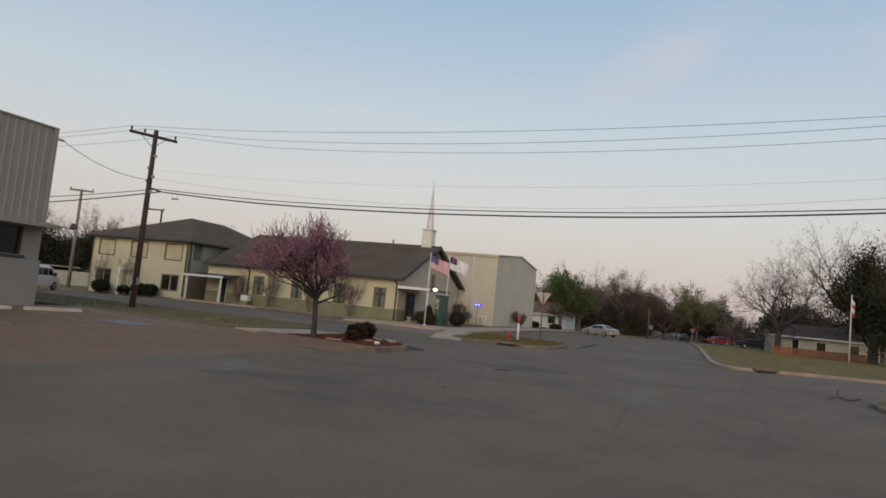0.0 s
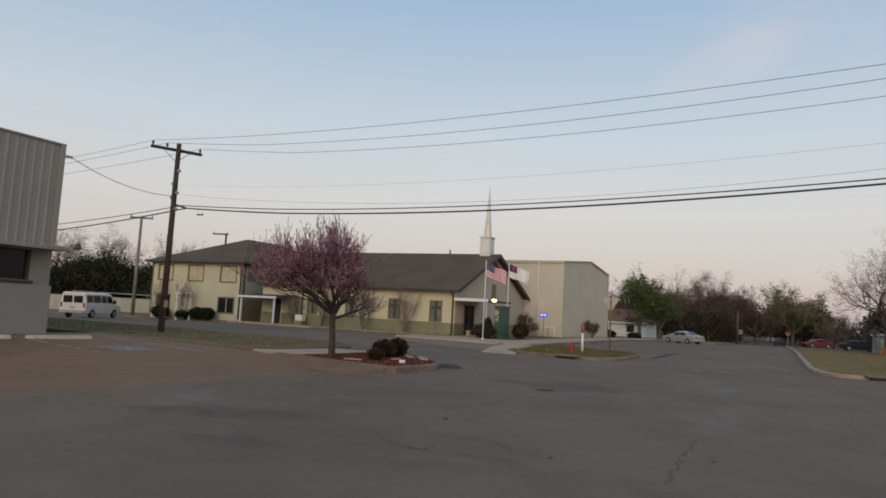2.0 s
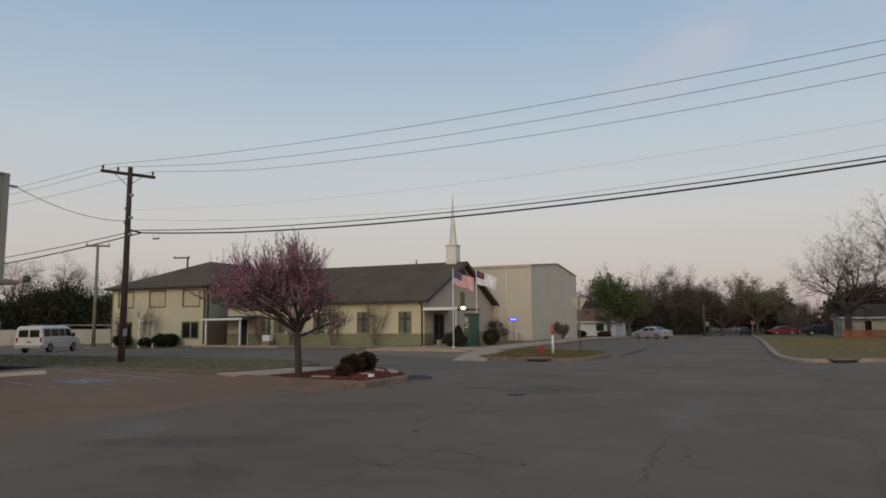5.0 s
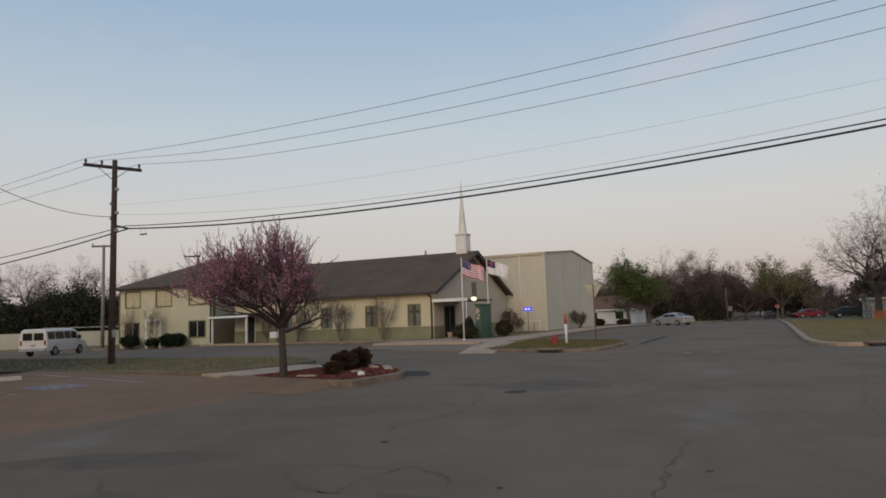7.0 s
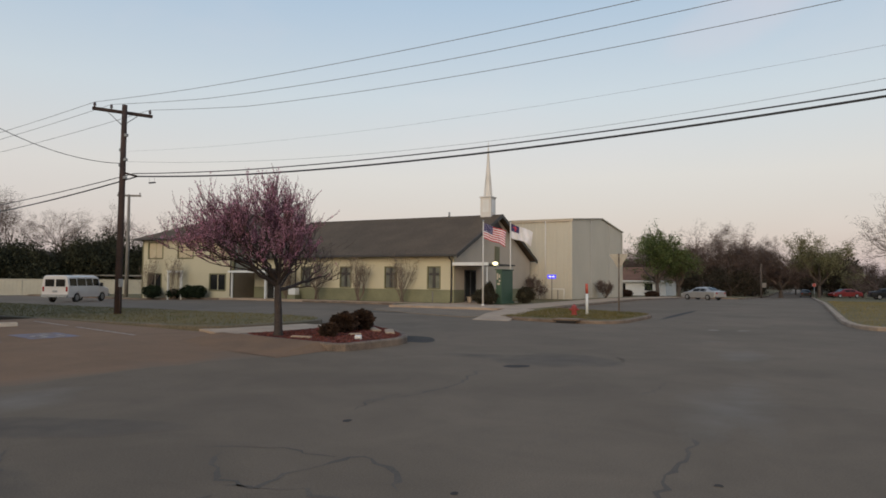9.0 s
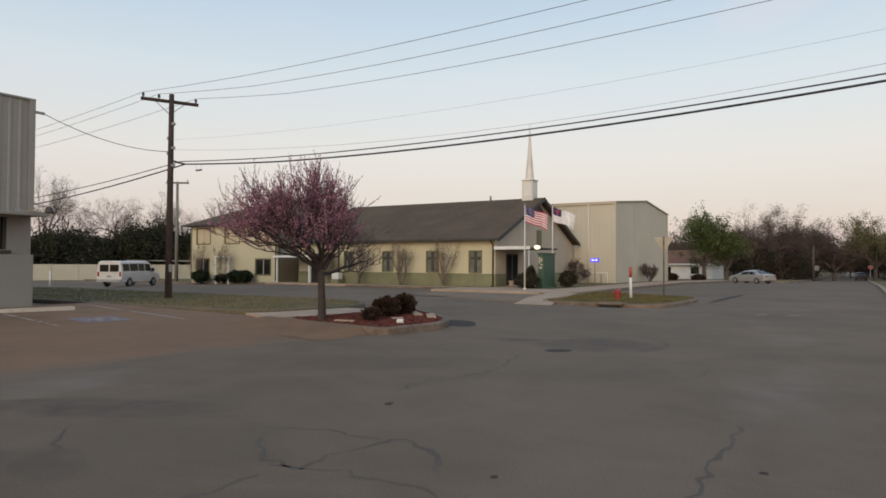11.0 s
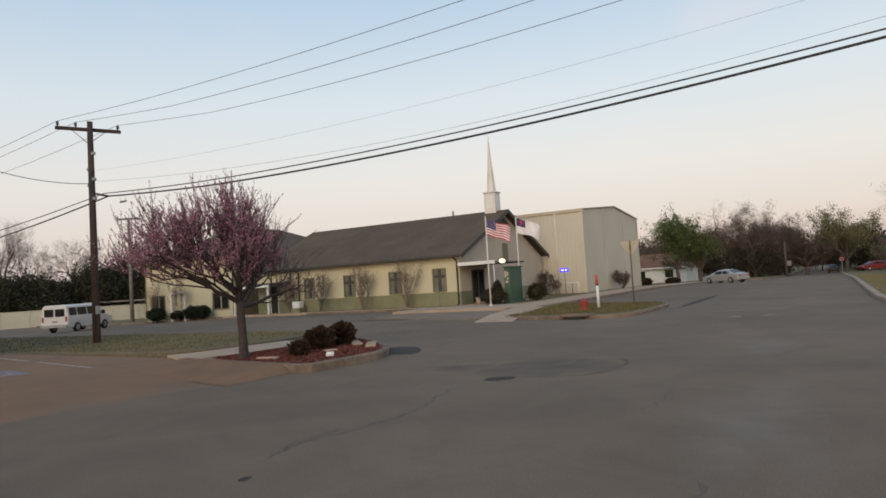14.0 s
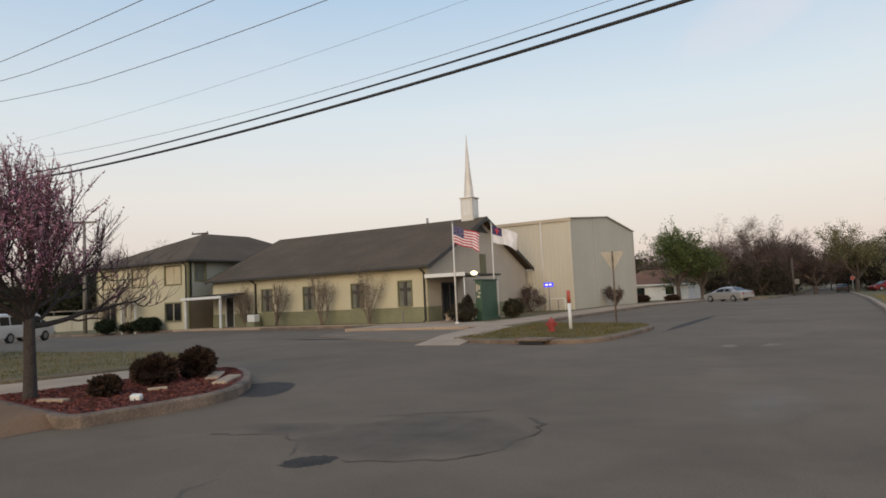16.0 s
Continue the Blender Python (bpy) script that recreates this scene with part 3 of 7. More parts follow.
def ragged(cx, cy, rx, ry, seed, n=48, amp=0.25, turn=0.0):
    """An uneven closed outline round a point."""
    rg = random.Random(seed)
    ph = [rg.uniform(0, 6.28) for _ in range(6)]
    res = []
    for k in range(n):
        t = 2 * math.pi * k / n
        r = 1 + amp * sum(math.sin((i + 2) * t + ph[i]) / (i + 1.5) for i in range(6))
        x, y = rx * r * math.cos(t), ry * r * math.sin(t)
        res.append((cx + x * math.cos(turn) - y * math.sin(turn), cy + x * math.sin(turn) + y * math.cos(turn)))
    return res


def frayed(outline, seed, k=8, jig=0.05):
    """An outline with many small uneven steps along its edge, pushed in and out from its middle."""
    rg = random.Random(seed)
    pts = smooth_outline(outline, 2)
    cx, cy = sum(p[0] for p in pts) / len(pts), sum(p[1] for p in pts) / len(pts)
    res = []
    for (xa, ya), (xb, yb) in zip(pts, pts[1:] + pts[:1]):
        for i in range(k):
            s = i / k
            x, y = xa + (xb - xa) * s, ya + (yb - ya) * s
            m = 1 + rg.gauss(0, jig)
            res.append((cx + (x - cx) * m, cy + (y - cy) * m))
    return res


def patch(name, outline, z, material, label, category):
    """A thin star-shaped sheet fanned out from its middle."""
    n = len(outline)
    cx, cy = sum(p[0] for p in outline) / n, sum(p[1] for p in outline) / n
    v = [(x, y, -0.002) for x, y in outline] + [(cx, cy, z)]
    area = sum(p[0] * q[1] - q[0] * p[1] for p, q in zip(outline, outline[1:] + outline[:1]))
    f = [(i, (i + 1) % n, n) if area > 0 else ((i + 1) % n, i, n) for i in range(n)]
    return thing(raw(name, v, f, material), label, category, kind="structure")


def stain(outline, z, material, label, name="road_stain", core=0.45):
    """A thin film on the road, full in its middle and fading out to its edge."""
    n = len(outline)
    cx, cy = sum(p[0] for p in outline) / n, sum(p[1] for p in outline) / n
    v = [(cx, cy, z)]
    fade = [1.0]
    for k, w in ((core, 0.75), ((1 + core) / 2, 0.38), (1.0, -0.1)):
        v += [(cx + (x - cx) * k, cy + (y - cy) * k, z if k < 1 else -0.004) for x, y in outline]
        fade += [w] * n
    f = [(0, 1 + i, 1 + (i + 1) % n) for i in range(n)]
    for r in range(2):
        a, b = 1 + r * n, 1 + (r + 1) * n
        f += [(a + i, b + i, b + (i + 1) % n, a + (i + 1) % n) for i in range(n)]
    area = sum(p[0] * q[1] - q[0] * p[1] for p, q in zip(outline, outline[1:] + outline[:1]))
    ob = raw(name, v, f if area > 0 else [tuple(reversed(q)) for q in f], material)
    ob.data.attributes.new("fade", "FLOAT", "POINT").data.foreach_set("value", fade)
    return thing(ob, label, "road stain", "road stains", "structure")


def sheet(name, outline, z, material, label, category, kind="structure", parent=None):
    return thing(raw(name, [(x, y, z) for x, y in outline], [tuple(range(len(outline)))], material, parent), label, category, kind=kind)


def scatter_quads(pts, size, seed, normals=None, flat=0.0, aspect=0.6):
    """Small leaf quads at points, turned at random; two triangles each."""
    rs = np.random.RandomState(seed)
    pts = np.asarray(pts, float)
    n = len(pts)
    a = rs.normal(size=(n, 3))
    a[:, 2] *= 1 - flat
    a /= np.linalg.norm(a, axis=1)[:, None]
    b = np.cross(a, rs.normal(size=(n, 3)))
    b /= np.linalg.norm(b, axis=1)[:, None]
    s = (size * rs.uniform(0.6, 1.4, n))[:, None]
    a, b = a * s, b * s * aspect
    v = np.stack([pts - a, pts - b * 0.9, pts + a, pts + b * 0.9], 1).reshape(-1, 3)
    f = np.arange(4 * n).reshape(-1, 4)
    return v.tolist(), f.tolist()


def grow(rg, p, d, length, radius, level, top, out, tips, spread, lift, kids, sides=5, wiggle=0.18, shrink=0.72):
    """One branch and its children; out: (verts, faces) per level group; tips gathers twig points."""
    segs = 4 if level < top else 3
    pts, radii = [p.copy()], [radius]
    dd = d.normalized()
    for i in range(segs):
        dd = (dd + Vector((rg.gauss(0, wiggle), rg.gauss(0, wiggle), rg.gauss(0, wiggle) + lift * 0.25))).normalized()
        pts.append(pts[-1] + dd * length / segs)
        radii.append(radius * (1 - (1 - shrink * 0.8) * (i + 1) / segs))
    tube_into(*out[min(level, len(out) - 1)], pts, radii, max(3, sides - level), cap=False)
    if level >= top:
        tips.extend(pts[1:])
        return
    n = rg.randint(*kids)
    for k in range(n):
        i = segs if k == 0 else rg.randint(max(1, segs - 2 - (level > 0)), segs)
        side = Vector((rg.gauss(0, 1), rg.gauss(0, 1), rg.gauss(0, 0.7)))
        side = (side - dd * side.dot(dd)).normalized()
        s = spread * rg.uniform(0.6, 1.25) * (0.45 if k == 0 else 1.0)
        nd = (dd * math.cos(s) + side * math.sin(s) + Vector((0, 0, lift * 0.35))).normalized()
        grow(rg, pts[i], nd, length * shrink * rg.uniform(0.8, 1.15), radii[i] * (0.75 if k == 0 else 0.62), level + 1, top, out, tips, spread, lift, kids, sides, wiggle, shrink)


def tree(name, loc, height, seed, top, kids, spread, lift, trunk_h, trunk_r, label, bark, twig, leaf=None, leaf_size=0.1, leaf_n=0, leaf_spread=0.3, group="", lean=(0, 0), first=0.3, stems=1, category="tree", leaf_name="foliage", wiggle=0.18, shrink=0.72, wide=1.0, ext=None, aspect=0.6, limbs=0):
    """A tree with a tapered trunk, limbs and twigs, and leaves about its twigs."""
    rg = random.Random(seed)
    t = root(name, loc, label, category, group)
    out = [([], []), ([], []), ([], [])]
    tips = []
    p0 = Vector((0, 0, -0.1))
    if stems == 1:
        q = Vector((lean[0], lean[1], trunk_h))
        pts = [p0, p0 * 0.5 + Vector((0, 0, 0.12)), Vector((lean[0] * 0.5, lean[1] * 0.6, trunk_h * 0.5)), q]
        tube_into(*out[0], pts, [trunk_r * 1.45, trunk_r * 1.05, trunk_r * 0.9, trunk_r * 0.85], 9)
        starts = [q] * (limbs or rg.randint(4, 5))
    else:
        starts = [Vector((rg.uniform(-0.12, 0.12), rg.uniform(-0.12, 0.12), -0.05)) for _ in range(stems)]
    for k, s in enumerate(starts):
        t0 = 2 * math.pi * (k + rg.uniform(-0.25, 0.25)) / len(starts)
        tilt = first * rg.uniform(0.75, 1.3) * ((0.25, 1.2, 0.7)[k % 3] if limbs else 1)
        d = Vector((math.cos(t0) * math.sin(tilt) * wide, math.sin(t0) * math.sin(tilt) * wide, math.cos(tilt)))
        grow(rg, s, d, (height - trunk_h) * 0.36, trunk_r * (0.42 if limbs else 0.6), 1, top, out, tips, spread, lift, kids, 7, wiggle, shrink)
    # scale so that the crown ends at the wanted height
    zs = sorted(v.z for v in tips)
    zmax = zs[int(len(zs) * 0.985)]
    k = (height - trunk_h) / max(0.1, zmax - trunk_h)
    kx = [1.0] * 4
    if ext:
        px, py = [v.x for v in tips], [v.y for v in tips]
        for q, (vals, want) in enumerate(((px, ext[0]), (px, ext[1]), (py, ext[2]), (py, ext[3]))):
            side = sorted(abs(a) for a in vals if (a < 0) == (q % 2 == 0))
            if side:
                kx[q] = want / max(0.05, side[int(len(side) * 0.96)])

    def fit_z(v):
        if v.z <= trunk_h:
            return v
        return Vector((v.x * kx[0 if v.x < 0 else 1], v.y * kx[2 if v.y < 0 else 3], trunk_h + (v.z - trunk_h) * k))
    o3 = Vector(loc)
    for (vs, fs), nm, m in zip(out, ("trunk", "crown", "twig_spray"), (bark, bark, twig)):
        if vs:
            raw(nm, [fit_z(v) + o3 for v in vs], fs, m, t, smooth=True)
    if leaf and leaf_n:
        rs = np.random.RandomState(seed)
        tp = np.array([fit_z(v) + o3 for v in tips])
        idx = rs.randint(0, len(tp), leaf_n)
        pts = tp[idx] + rs.normal(scale=leaf_spread, size=(leaf_n, 3))
        v, f = scatter_quads(pts, leaf_size, seed, aspect=aspect)
        raw(leaf_name, v, f, leaf, t)
    return t


def shrub(name, loc, rx, ry, h, seed, leaf, label, n=2600, size=0.05, group="", squash=1.0):
    """A dense clipped shrub: short stems and a lumpy shell of many small leaves."""
    t = root(name, loc, label, "shrub", group)
    rg, rs = random.Random(seed), np.random.RandomState(seed)
    o3 = Vector(loc)
    v, f = [], []
    for k in range(9):
        a = 2 * math.pi * k / 9
        tube_into(v, f, [o3 + Vector((0.05 * math.cos(a), 0.05 * math.sin(a), -0.03)), o3 + Vector((rx * 0.4 * math.cos(a), ry * 0.4 * math.sin(a), h * 0.45)), o3 + Vector((rx * 0.7 * math.cos(a), ry * 0.7 * math.sin(a), h * 0.75))], [0.02, 0.014, 0.006], 4)
    raw("stem_cluster", v, f, M_BARK, t)
    d = rs.normal(size=(n, 3))
    d /= np.linalg.norm(d, axis=1)[:, None]
    lump = np.array([1 + 0.30 * noise.noise(Vector(x) * 2.2 + Vector((seed, 0, 0))) + 0.16 * noise.noise(Vector(x) * 5 + Vector((0, seed, 0))) for x in d])
    r = lump * (1 - np.abs(rs.normal(scale=0.16, size=n)))
    pts = d * r[:, None] * np.array([rx, ry, h * 0.5]) + np.array([0, 0, h * 0.5])
    pts[:, 2] = np.maximum(pts[:, 2], 0.02)
    lv, lf = scatter_quads(pts + np.array(loc), size, seed)
    raw("foliage", lv, lf, leaf, t)
    bm = bmesh.new()
    bmesh.ops.create_icosphere(bm, subdivisions=3, radius=1.0)
    for vv in bm.verts:
        q = vv.co.normalized()
        s = 0.74 + 0.22 * noise.noise(q * 2.2 + Vector((seed, 0, 0)))
        vv.co = Vector((q.x * rx * s, q.y * ry * s, h * 0.5 + q.z * h * 0.5 * s)) + o3
    part("inner_leaf_mass", bm, leaf, t)
    return t


def redbud_tree(loc, seed, label):
    """A vase-shaped redbud: curved limbs from a low fork, upswept branches and straight blossoming twigs."""
    rg = random.Random(seed)
    rs = np.random.RandomState(seed)
    t = root("redbud_tree", loc, label, "tree")
    o3 = Vector(loc)
    fine, bloom = ([], []), []
    trunk = ([], [])
    tube_into(*trunk, [o3 + Vector(p) for p in ((0, 0, -0.12), (0, 0, 0.1), (-0.02, 0.01, 0.55), (-0.06, 0.02, 1.0), (-0.08, 0.03, 1.5))], [0.17, 0.108, 0.092, 0.088, 0.07], 10)
    c = Vector((-0.12, 0.03, 1.1))

    reach = (1.1, 1.1, 3.0, 2.1, 2.0, 2.8, 3.3, 1.9, 1.1)      # spread every 45 degrees, from east over north

    def shell(az, el, k=1.0):
        turn = math.degrees(az) % 360 / 45
        i = int(turn)
        r = reach[i] + (reach[i + 1] - reach[i]) * (turn - i)
        if math.sin(az) > 0:                                    # the bare side spreads only low down
            r = min(r, 1.4) + max(0.0, r - 1.4) * max(0.0, 1 - el / radians(55))
        return c + Vector((math.cos(el) ** 1.1 * math.cos(az) * r, math.cos(el) ** 1.1 * math.sin(az) * r, math.sin(el) * 2.3)) * k

    def curve(p, q, bow, n, jig):
        mid = (p + q) / 2 + bow
        res = []
        for i in range(n + 1):
            s = i / n
            w = p * (1 - s) ** 2 + mid * 2 * s * (1 - s) + q * s * s
            if 0 < i < n:
                w = w + Vector((rg.gauss(0, jig), rg.gauss(0, jig), rg.gauss(0, jig)))
            res.append(w)
        return res

    def twig(p, d, length, r, level, flowering):
        n = 3
        pts = [p]
        for i in range(n):
            d = (d + Vector((rg.gauss(0, 0.10), rg.gauss(0, 0.10), rg.gauss(0, 0.10) + 0.06))).normalized()
            pts.append(pts[-1] + d * length / n)
        tube_into(*fine, [o3 + w for w in pts], [r, r * 0.8, r * 0.6, r * 0.35], 4, cap=False)
        if rg.random() < flowering:
            for a, b in zip(pts, pts[1:]):
                bloom.extend(a.lerp(b, s) for s in (0.1, 0.3, 0.5, 0.7, 0.9))
        if level:
            for k in range(rg.randint(2, 3)):
                side = Vector((rg.gauss(0, 1), rg.gauss(0, 1), rg.gauss(0, 0.6)))
                twig(pts[rg.randint(1, 3)], (d + side * 0.42).normalized(), length * rg.uniform(0.5, 0.8), r * 0.65, level - 1, flowering)

    # direction, rise and fork height of each limb, and how much of it flowers
    limbs = [(radians(a), radians(e), z, w) for a, e, z, w in (
        (270, 38, 1.08, 1), (250, 42, 1.12, 1), (234, 36, 1.12, 1), (286, 46, 1.18, 1), (208, 44, 1.18, 1), (262, 54, 1.25, 1), (10, 34, 1.12, 0.8), (318, 34, 1.1, 1),
        (158, 36, 1.2, 0.6), (92, 14, 1.0, 0.06), (106, 26, 1.1, 0.1), (96, 38, 1.15, 0.3), (45, 58, 1.3, 0.9), (290, 64, 1.3, 1), (150, 70, 1.33, 1), (340, 64, 1.33, 1), (222, 62, 1.3, 1))]
    for number, (az, el, z0, flowering) in enumerate(limbs):
        end = shell(az, el, 0.88)
        wood = ([], [])
        p0 = Vector((-0.07, 0.025, z0 + 0.15))
        lim = curve(p0, end, Vector((math.cos(az) * 0.12, math.sin(az) * 0.12, -0.06 + 0.25 * math.sin(el))), 8, 0.035)
        tube_into(*wood, [o3 + w for w in lim], [(0.052 if number % 3 == 0 else 0.034) * (1 - 0.098 * i) for i in range(9)], 7, cap=False)
        for k in range(8 if flowering > 0.5 else 6):
            i = rg.randint(2, 8)
            q = shell(az + rg.gauss(0, 0.30), min(1.5, max(0.16 if flowering < 0.5 else 0.46, el + rg.gauss(0.08, 0.22))), rg.uniform(0.74, 1.0))
            if (q - lim[i]).length > 1.4:
                q = lim[i] + (q - lim[i]).normalized() * 1.4
            br = curve(lim[i], q, Vector((0, 0, -0.10)), 5, 0.025)
            r0 = 0.024 - 0.0015 * i
            tube_into(*wood, [o3 + w for w in br], [r0 * (1 - 0.13 * s) for s in range(6)], 5, cap=False)
            if rg.random() < flowering:
                for a, b in zip(br[1:], br[2:]):
                    bloom.extend(a.lerp(b, s) for s in (0.1, 0.3, 0.5, 0.7, 0.9))
            out = (q - c).normalized()
            for s in range(7):
                j = 5 if s < 2 else rg.randint(1, 5)
                side = Vector((rg.gauss(0, 1), rg.gauss(0, 1), rg.gauss(0, 0.4)))
                twig(br[j], (out * 0.75 + Vector((0, 0, 0.5)) + side * 0.36).normalized(), rg.uniform(0.26, 0.66), 0.0075, 1, flowering)
        raw("limb", *wood, M_DARKBARK, t, smooth=True)
    for (vs, fs), nm, m in ((trunk, "trunk", M_DARKBARK), (fine, "twig_spray", M_TWIG)):
        raw(nm, vs, fs, m, t, smooth=True)
    tp = np.array([o3 + w for w in bloom])
    n = 46000
    v, f = scatter_quads(tp[rs.randint(0, len(tp), n)] + rs.normal(scale=0.012, size=(n, 3)), 0.0165, seed, aspect=0.7)
    raw("blossom", v, f, M_BLOSSOM, t)
    return t


# ---- ground, streets and beds ----
bend(sheet("ground", [(-900, -500), (900, -500), (900, 1500), (-900, 1500)], -0.04, M_EARTH, "dull earth and thin grass between the streets", "ground"))
road = raw("road", [(-200, -120, 0), (200, -120, 0), (200, 46, 0), (-200, 46, 0), (-13.2, 46, 0), (1.6, 46, 0), (-1.5, 420, 0), (-8, 420, 0), (-6.2, 94, 0), (-13.2, 94, 0)],
           [(0, 1, 2, 5, 4, 3), (4, 5, 6, 7, 8, 9)], M_ASPHALT)
bend(road)
thing(road, "worn grey asphalt street crossing with cracks", "road", kind="structure")

# brown lot with a ragged edge towards the street, rising gently to the grey building
v, f = [], []
rg = random.Random(5)
NY, NX = 150, 14
for j in range(NY + 1):
    y = -60 + 81.6 * j / NY
    edge = -9.9 + 0.75 * noise.noise(Vector((0.3, y * 0.35, 2))) + 0.28 * noise.noise(Vector((1.3, y * 1.7, 5)))
    if y > 17.5:
        edge = edge * 0.4 + -9.6 * 0.6 + (y - 17.5) * 0.12
    for i in range(NX + 1):
        s = i / NX
        x = -22.6 * (1 - s) + edge * s
        v.append((x, y, (0.006 if i < NX else 0.0015) + 0.17 * max(0.0, (-11 - x) / 11.6)))
for j in range(NY):
    for i in range(NX):
        a = j * (NX + 1) + i
        f.append((a, a + 1, a + NX + 2, a + NX + 1))
thing(raw("parking_lot", v, f, M_LOT), "reddish brown worn parking lot beside the grey building", "parking lot", kind="structure")

GRASS_STRIP = smooth_outline([(-150, 20.6), (-24, 21.6), (-15.2, 22.0), (-14.4, 25.2), (-15.0, 27.4), (-17.2, 28.5), (-150, 27.0)])
raised("verge", GRASS_STRIP, 0.17, M_GRASS, "the patchy grass verge with the utility pole", "grass verge", dip=0.0, kerb_mat=M_EARTH)
PLANTER = smooth_outline([(-12.9, 20.65), (-9.45, 19.98), (-8.84, 19.95), (-8.70, 20.55), (-8.60, 21.4), (-8.60, 22.3), (-9.15, 23.25), (-10.15, 24.3), (-11.1, 25.05), (-11.9, 25.4), (-12.3, 24.8), (-12.4, 23.0), (-12.5, 21.6)], 1)
raised("planter_bed", PLANTER, 0.168, M_MULCH, "red mulch planting bed on the street corner", "planting bed", kerb_w=0.14, dip=0.008, kerb_mat=M_BEDKERB)
prism_walk = prism("corner_walk", [(-15.2, 21.75), (-12.95, 20.7), (-12.53, 21.7), (-12.43, 23.2), (-12.3, 25.2), (-14.3, 25.2), (-14.85, 22.2)], -0.02, 0.12, M_CONC)
thing(prism_walk, "pale concrete walk between verge and mulch bed", "pavement", kind="structure")

CHURCH_BLOCK = smooth_outline([(-90, 46.5), (-22.2, 43.4), (-21.0, 40.5), (-13.4, 40.3), (-12.2, 37.4), (-10.9, 33.2), (-7.2, 32.5), (-6.0, 33.3), (-5.9, 36.2), (-5.95, 39.0), (-6.7, 40.7), (-12.4, 43.4), (-12.6, 92.5), (-13.4, 93.6), (-60, 93.6)])
raised("church_ground", CHURCH_BLOCK, 0.12, M_GRASS, "thin grass and soil round the church corner", "lawn", dip=0.0)
prism("dirt_patch", smooth_outline([(-20.0, 37.0), (-14.4, 34.2), (-11.9, 33.6), (-13.0, 38.0), (-13.6, 40.1), (-20.8, 40.4)]), -0.02, 0.03, M_DIRT)["kind"] = "structure"
bpy.data.objects["dirt_patch"]["label"] = "bare brown dirt patch beside the concrete walk"
bpy.data.objects["dirt_patch"]["category"] = "dirt patch"
WALK = root("church_walk", (-12, 40, 0), "pale concrete walks and porch apron in front of the church", "pavement", kind="structure")


def flags_of(x0, x1, y0, y1, nx, ny, z=0.128, sk=0.0, ramp=0.0):
    """Concrete flags with open joints; ramp: metres over which they rise from the street."""
    for i in range(nx):
        for j in range(ny):
            ax, bx = x0 + (x1 - x0) * i / nx + 0.012, x0 + (x1 - x0) * (i + 1) / nx - 0.012
            ay, by = y0 + (y1 - y0) * j / ny + 0.012, y0 + (y1 - y0) * (j + 1) / ny - 0.012
            s0, s1 = sk * (ay - y0), sk * (by - y0)
            za, zb = (max(0.012, z * min(1.0, (q - y0) / ramp)) if ramp else z for q in (ay, by))
            bm = bmesh.new()
            vs = [bm.verts.new(p) for p in ((ax + s0, ay, za), (bx + s0, ay, za), (bx + s1, by, zb), (ax + s1, by, zb), (ax + s0, ay, 0), (bx + s0, ay, 0), (bx + s1, by, 0), (ax + s1, by, 0))]
            for q in ((0, 1, 2, 3), (1, 0, 4, 5), (2, 1, 5, 6), (3, 2, 6, 7), (0, 3, 7, 4)):
                bm.faces.new([vs[k] for k in q])
            for q in bm.verts:
                q.co.z += ground_z(q.co.y, q.co.x)
            part("flag", bm, M_CONC, WALK)


flags_of(-11.75, -10.15, 32.4, 40.2, 1, 6, 0.13, -0.24, 2.6)
flags_of(-20.8, -12.6, 40.2, 44.6, 5, 3, 0.132)
flags_of(-15.2, -12.75, 44.6, 91.0, 1, 26, 0.134)
flags_of(-19.5, -17.0, 44.6, 51.0, 2, 4, 0.136)
flags_of(-38, -21.0, 43.75, 44.6, 9, 1, 0.136)

RIGHT_FAR = smooth_outline([(1.05, 60), (1.2, 38.6), (1.5, 35.5), (2.5, 34.5), (5.2, 36.1), (9.0, 37.6), (200, 46), (200, 420), (-1.4, 420)], 2)
raised("right_lawn", RIGHT_FAR, 0.14, M_GRASS, "the large dry lawn across the street", "lawn", kerb_w=0.24, dip=0.02, kerb_mat=M_PALEKERB)
LEFT_FAR = smooth_outline([(-7.2, 91.4), (-6.4, 93.0), (-6.6, 120), (-8.2, 420), (-200, 420), (-200, 94.5), (-60, 94.1), (-13, 93.2)], 1)
raised("left_lawn", LEFT_FAR, 0.14, M_GRASS, "the lawn beyond the parked silver car", "lawn", kerb_w=0.2, dip=0.01)
RIGHT_NEAR = smooth_outline([(4.6, -120), (200, -120), (200, 24.6), (6.4, 24.8), (4.9, 23.8)], 2)
raised("near_lawn", RIGHT_NEAR, 0.12, M_GRASS, "the grass corner beside the street", "lawn", kerb_w=0.18, dip=0.0)

# parking marks, patches, covers
STRIPES = (((-21.4, 17.65), (-15.9, 16.75)), ((-21.4, 20.7), (-15.3, 19.75)), ((-21.2, 14.6), (-15.9, 13.8)))


def lot_z(x):
    return 0.006 + 0.17 * max(0.0, (-11 - x) / 11.6)


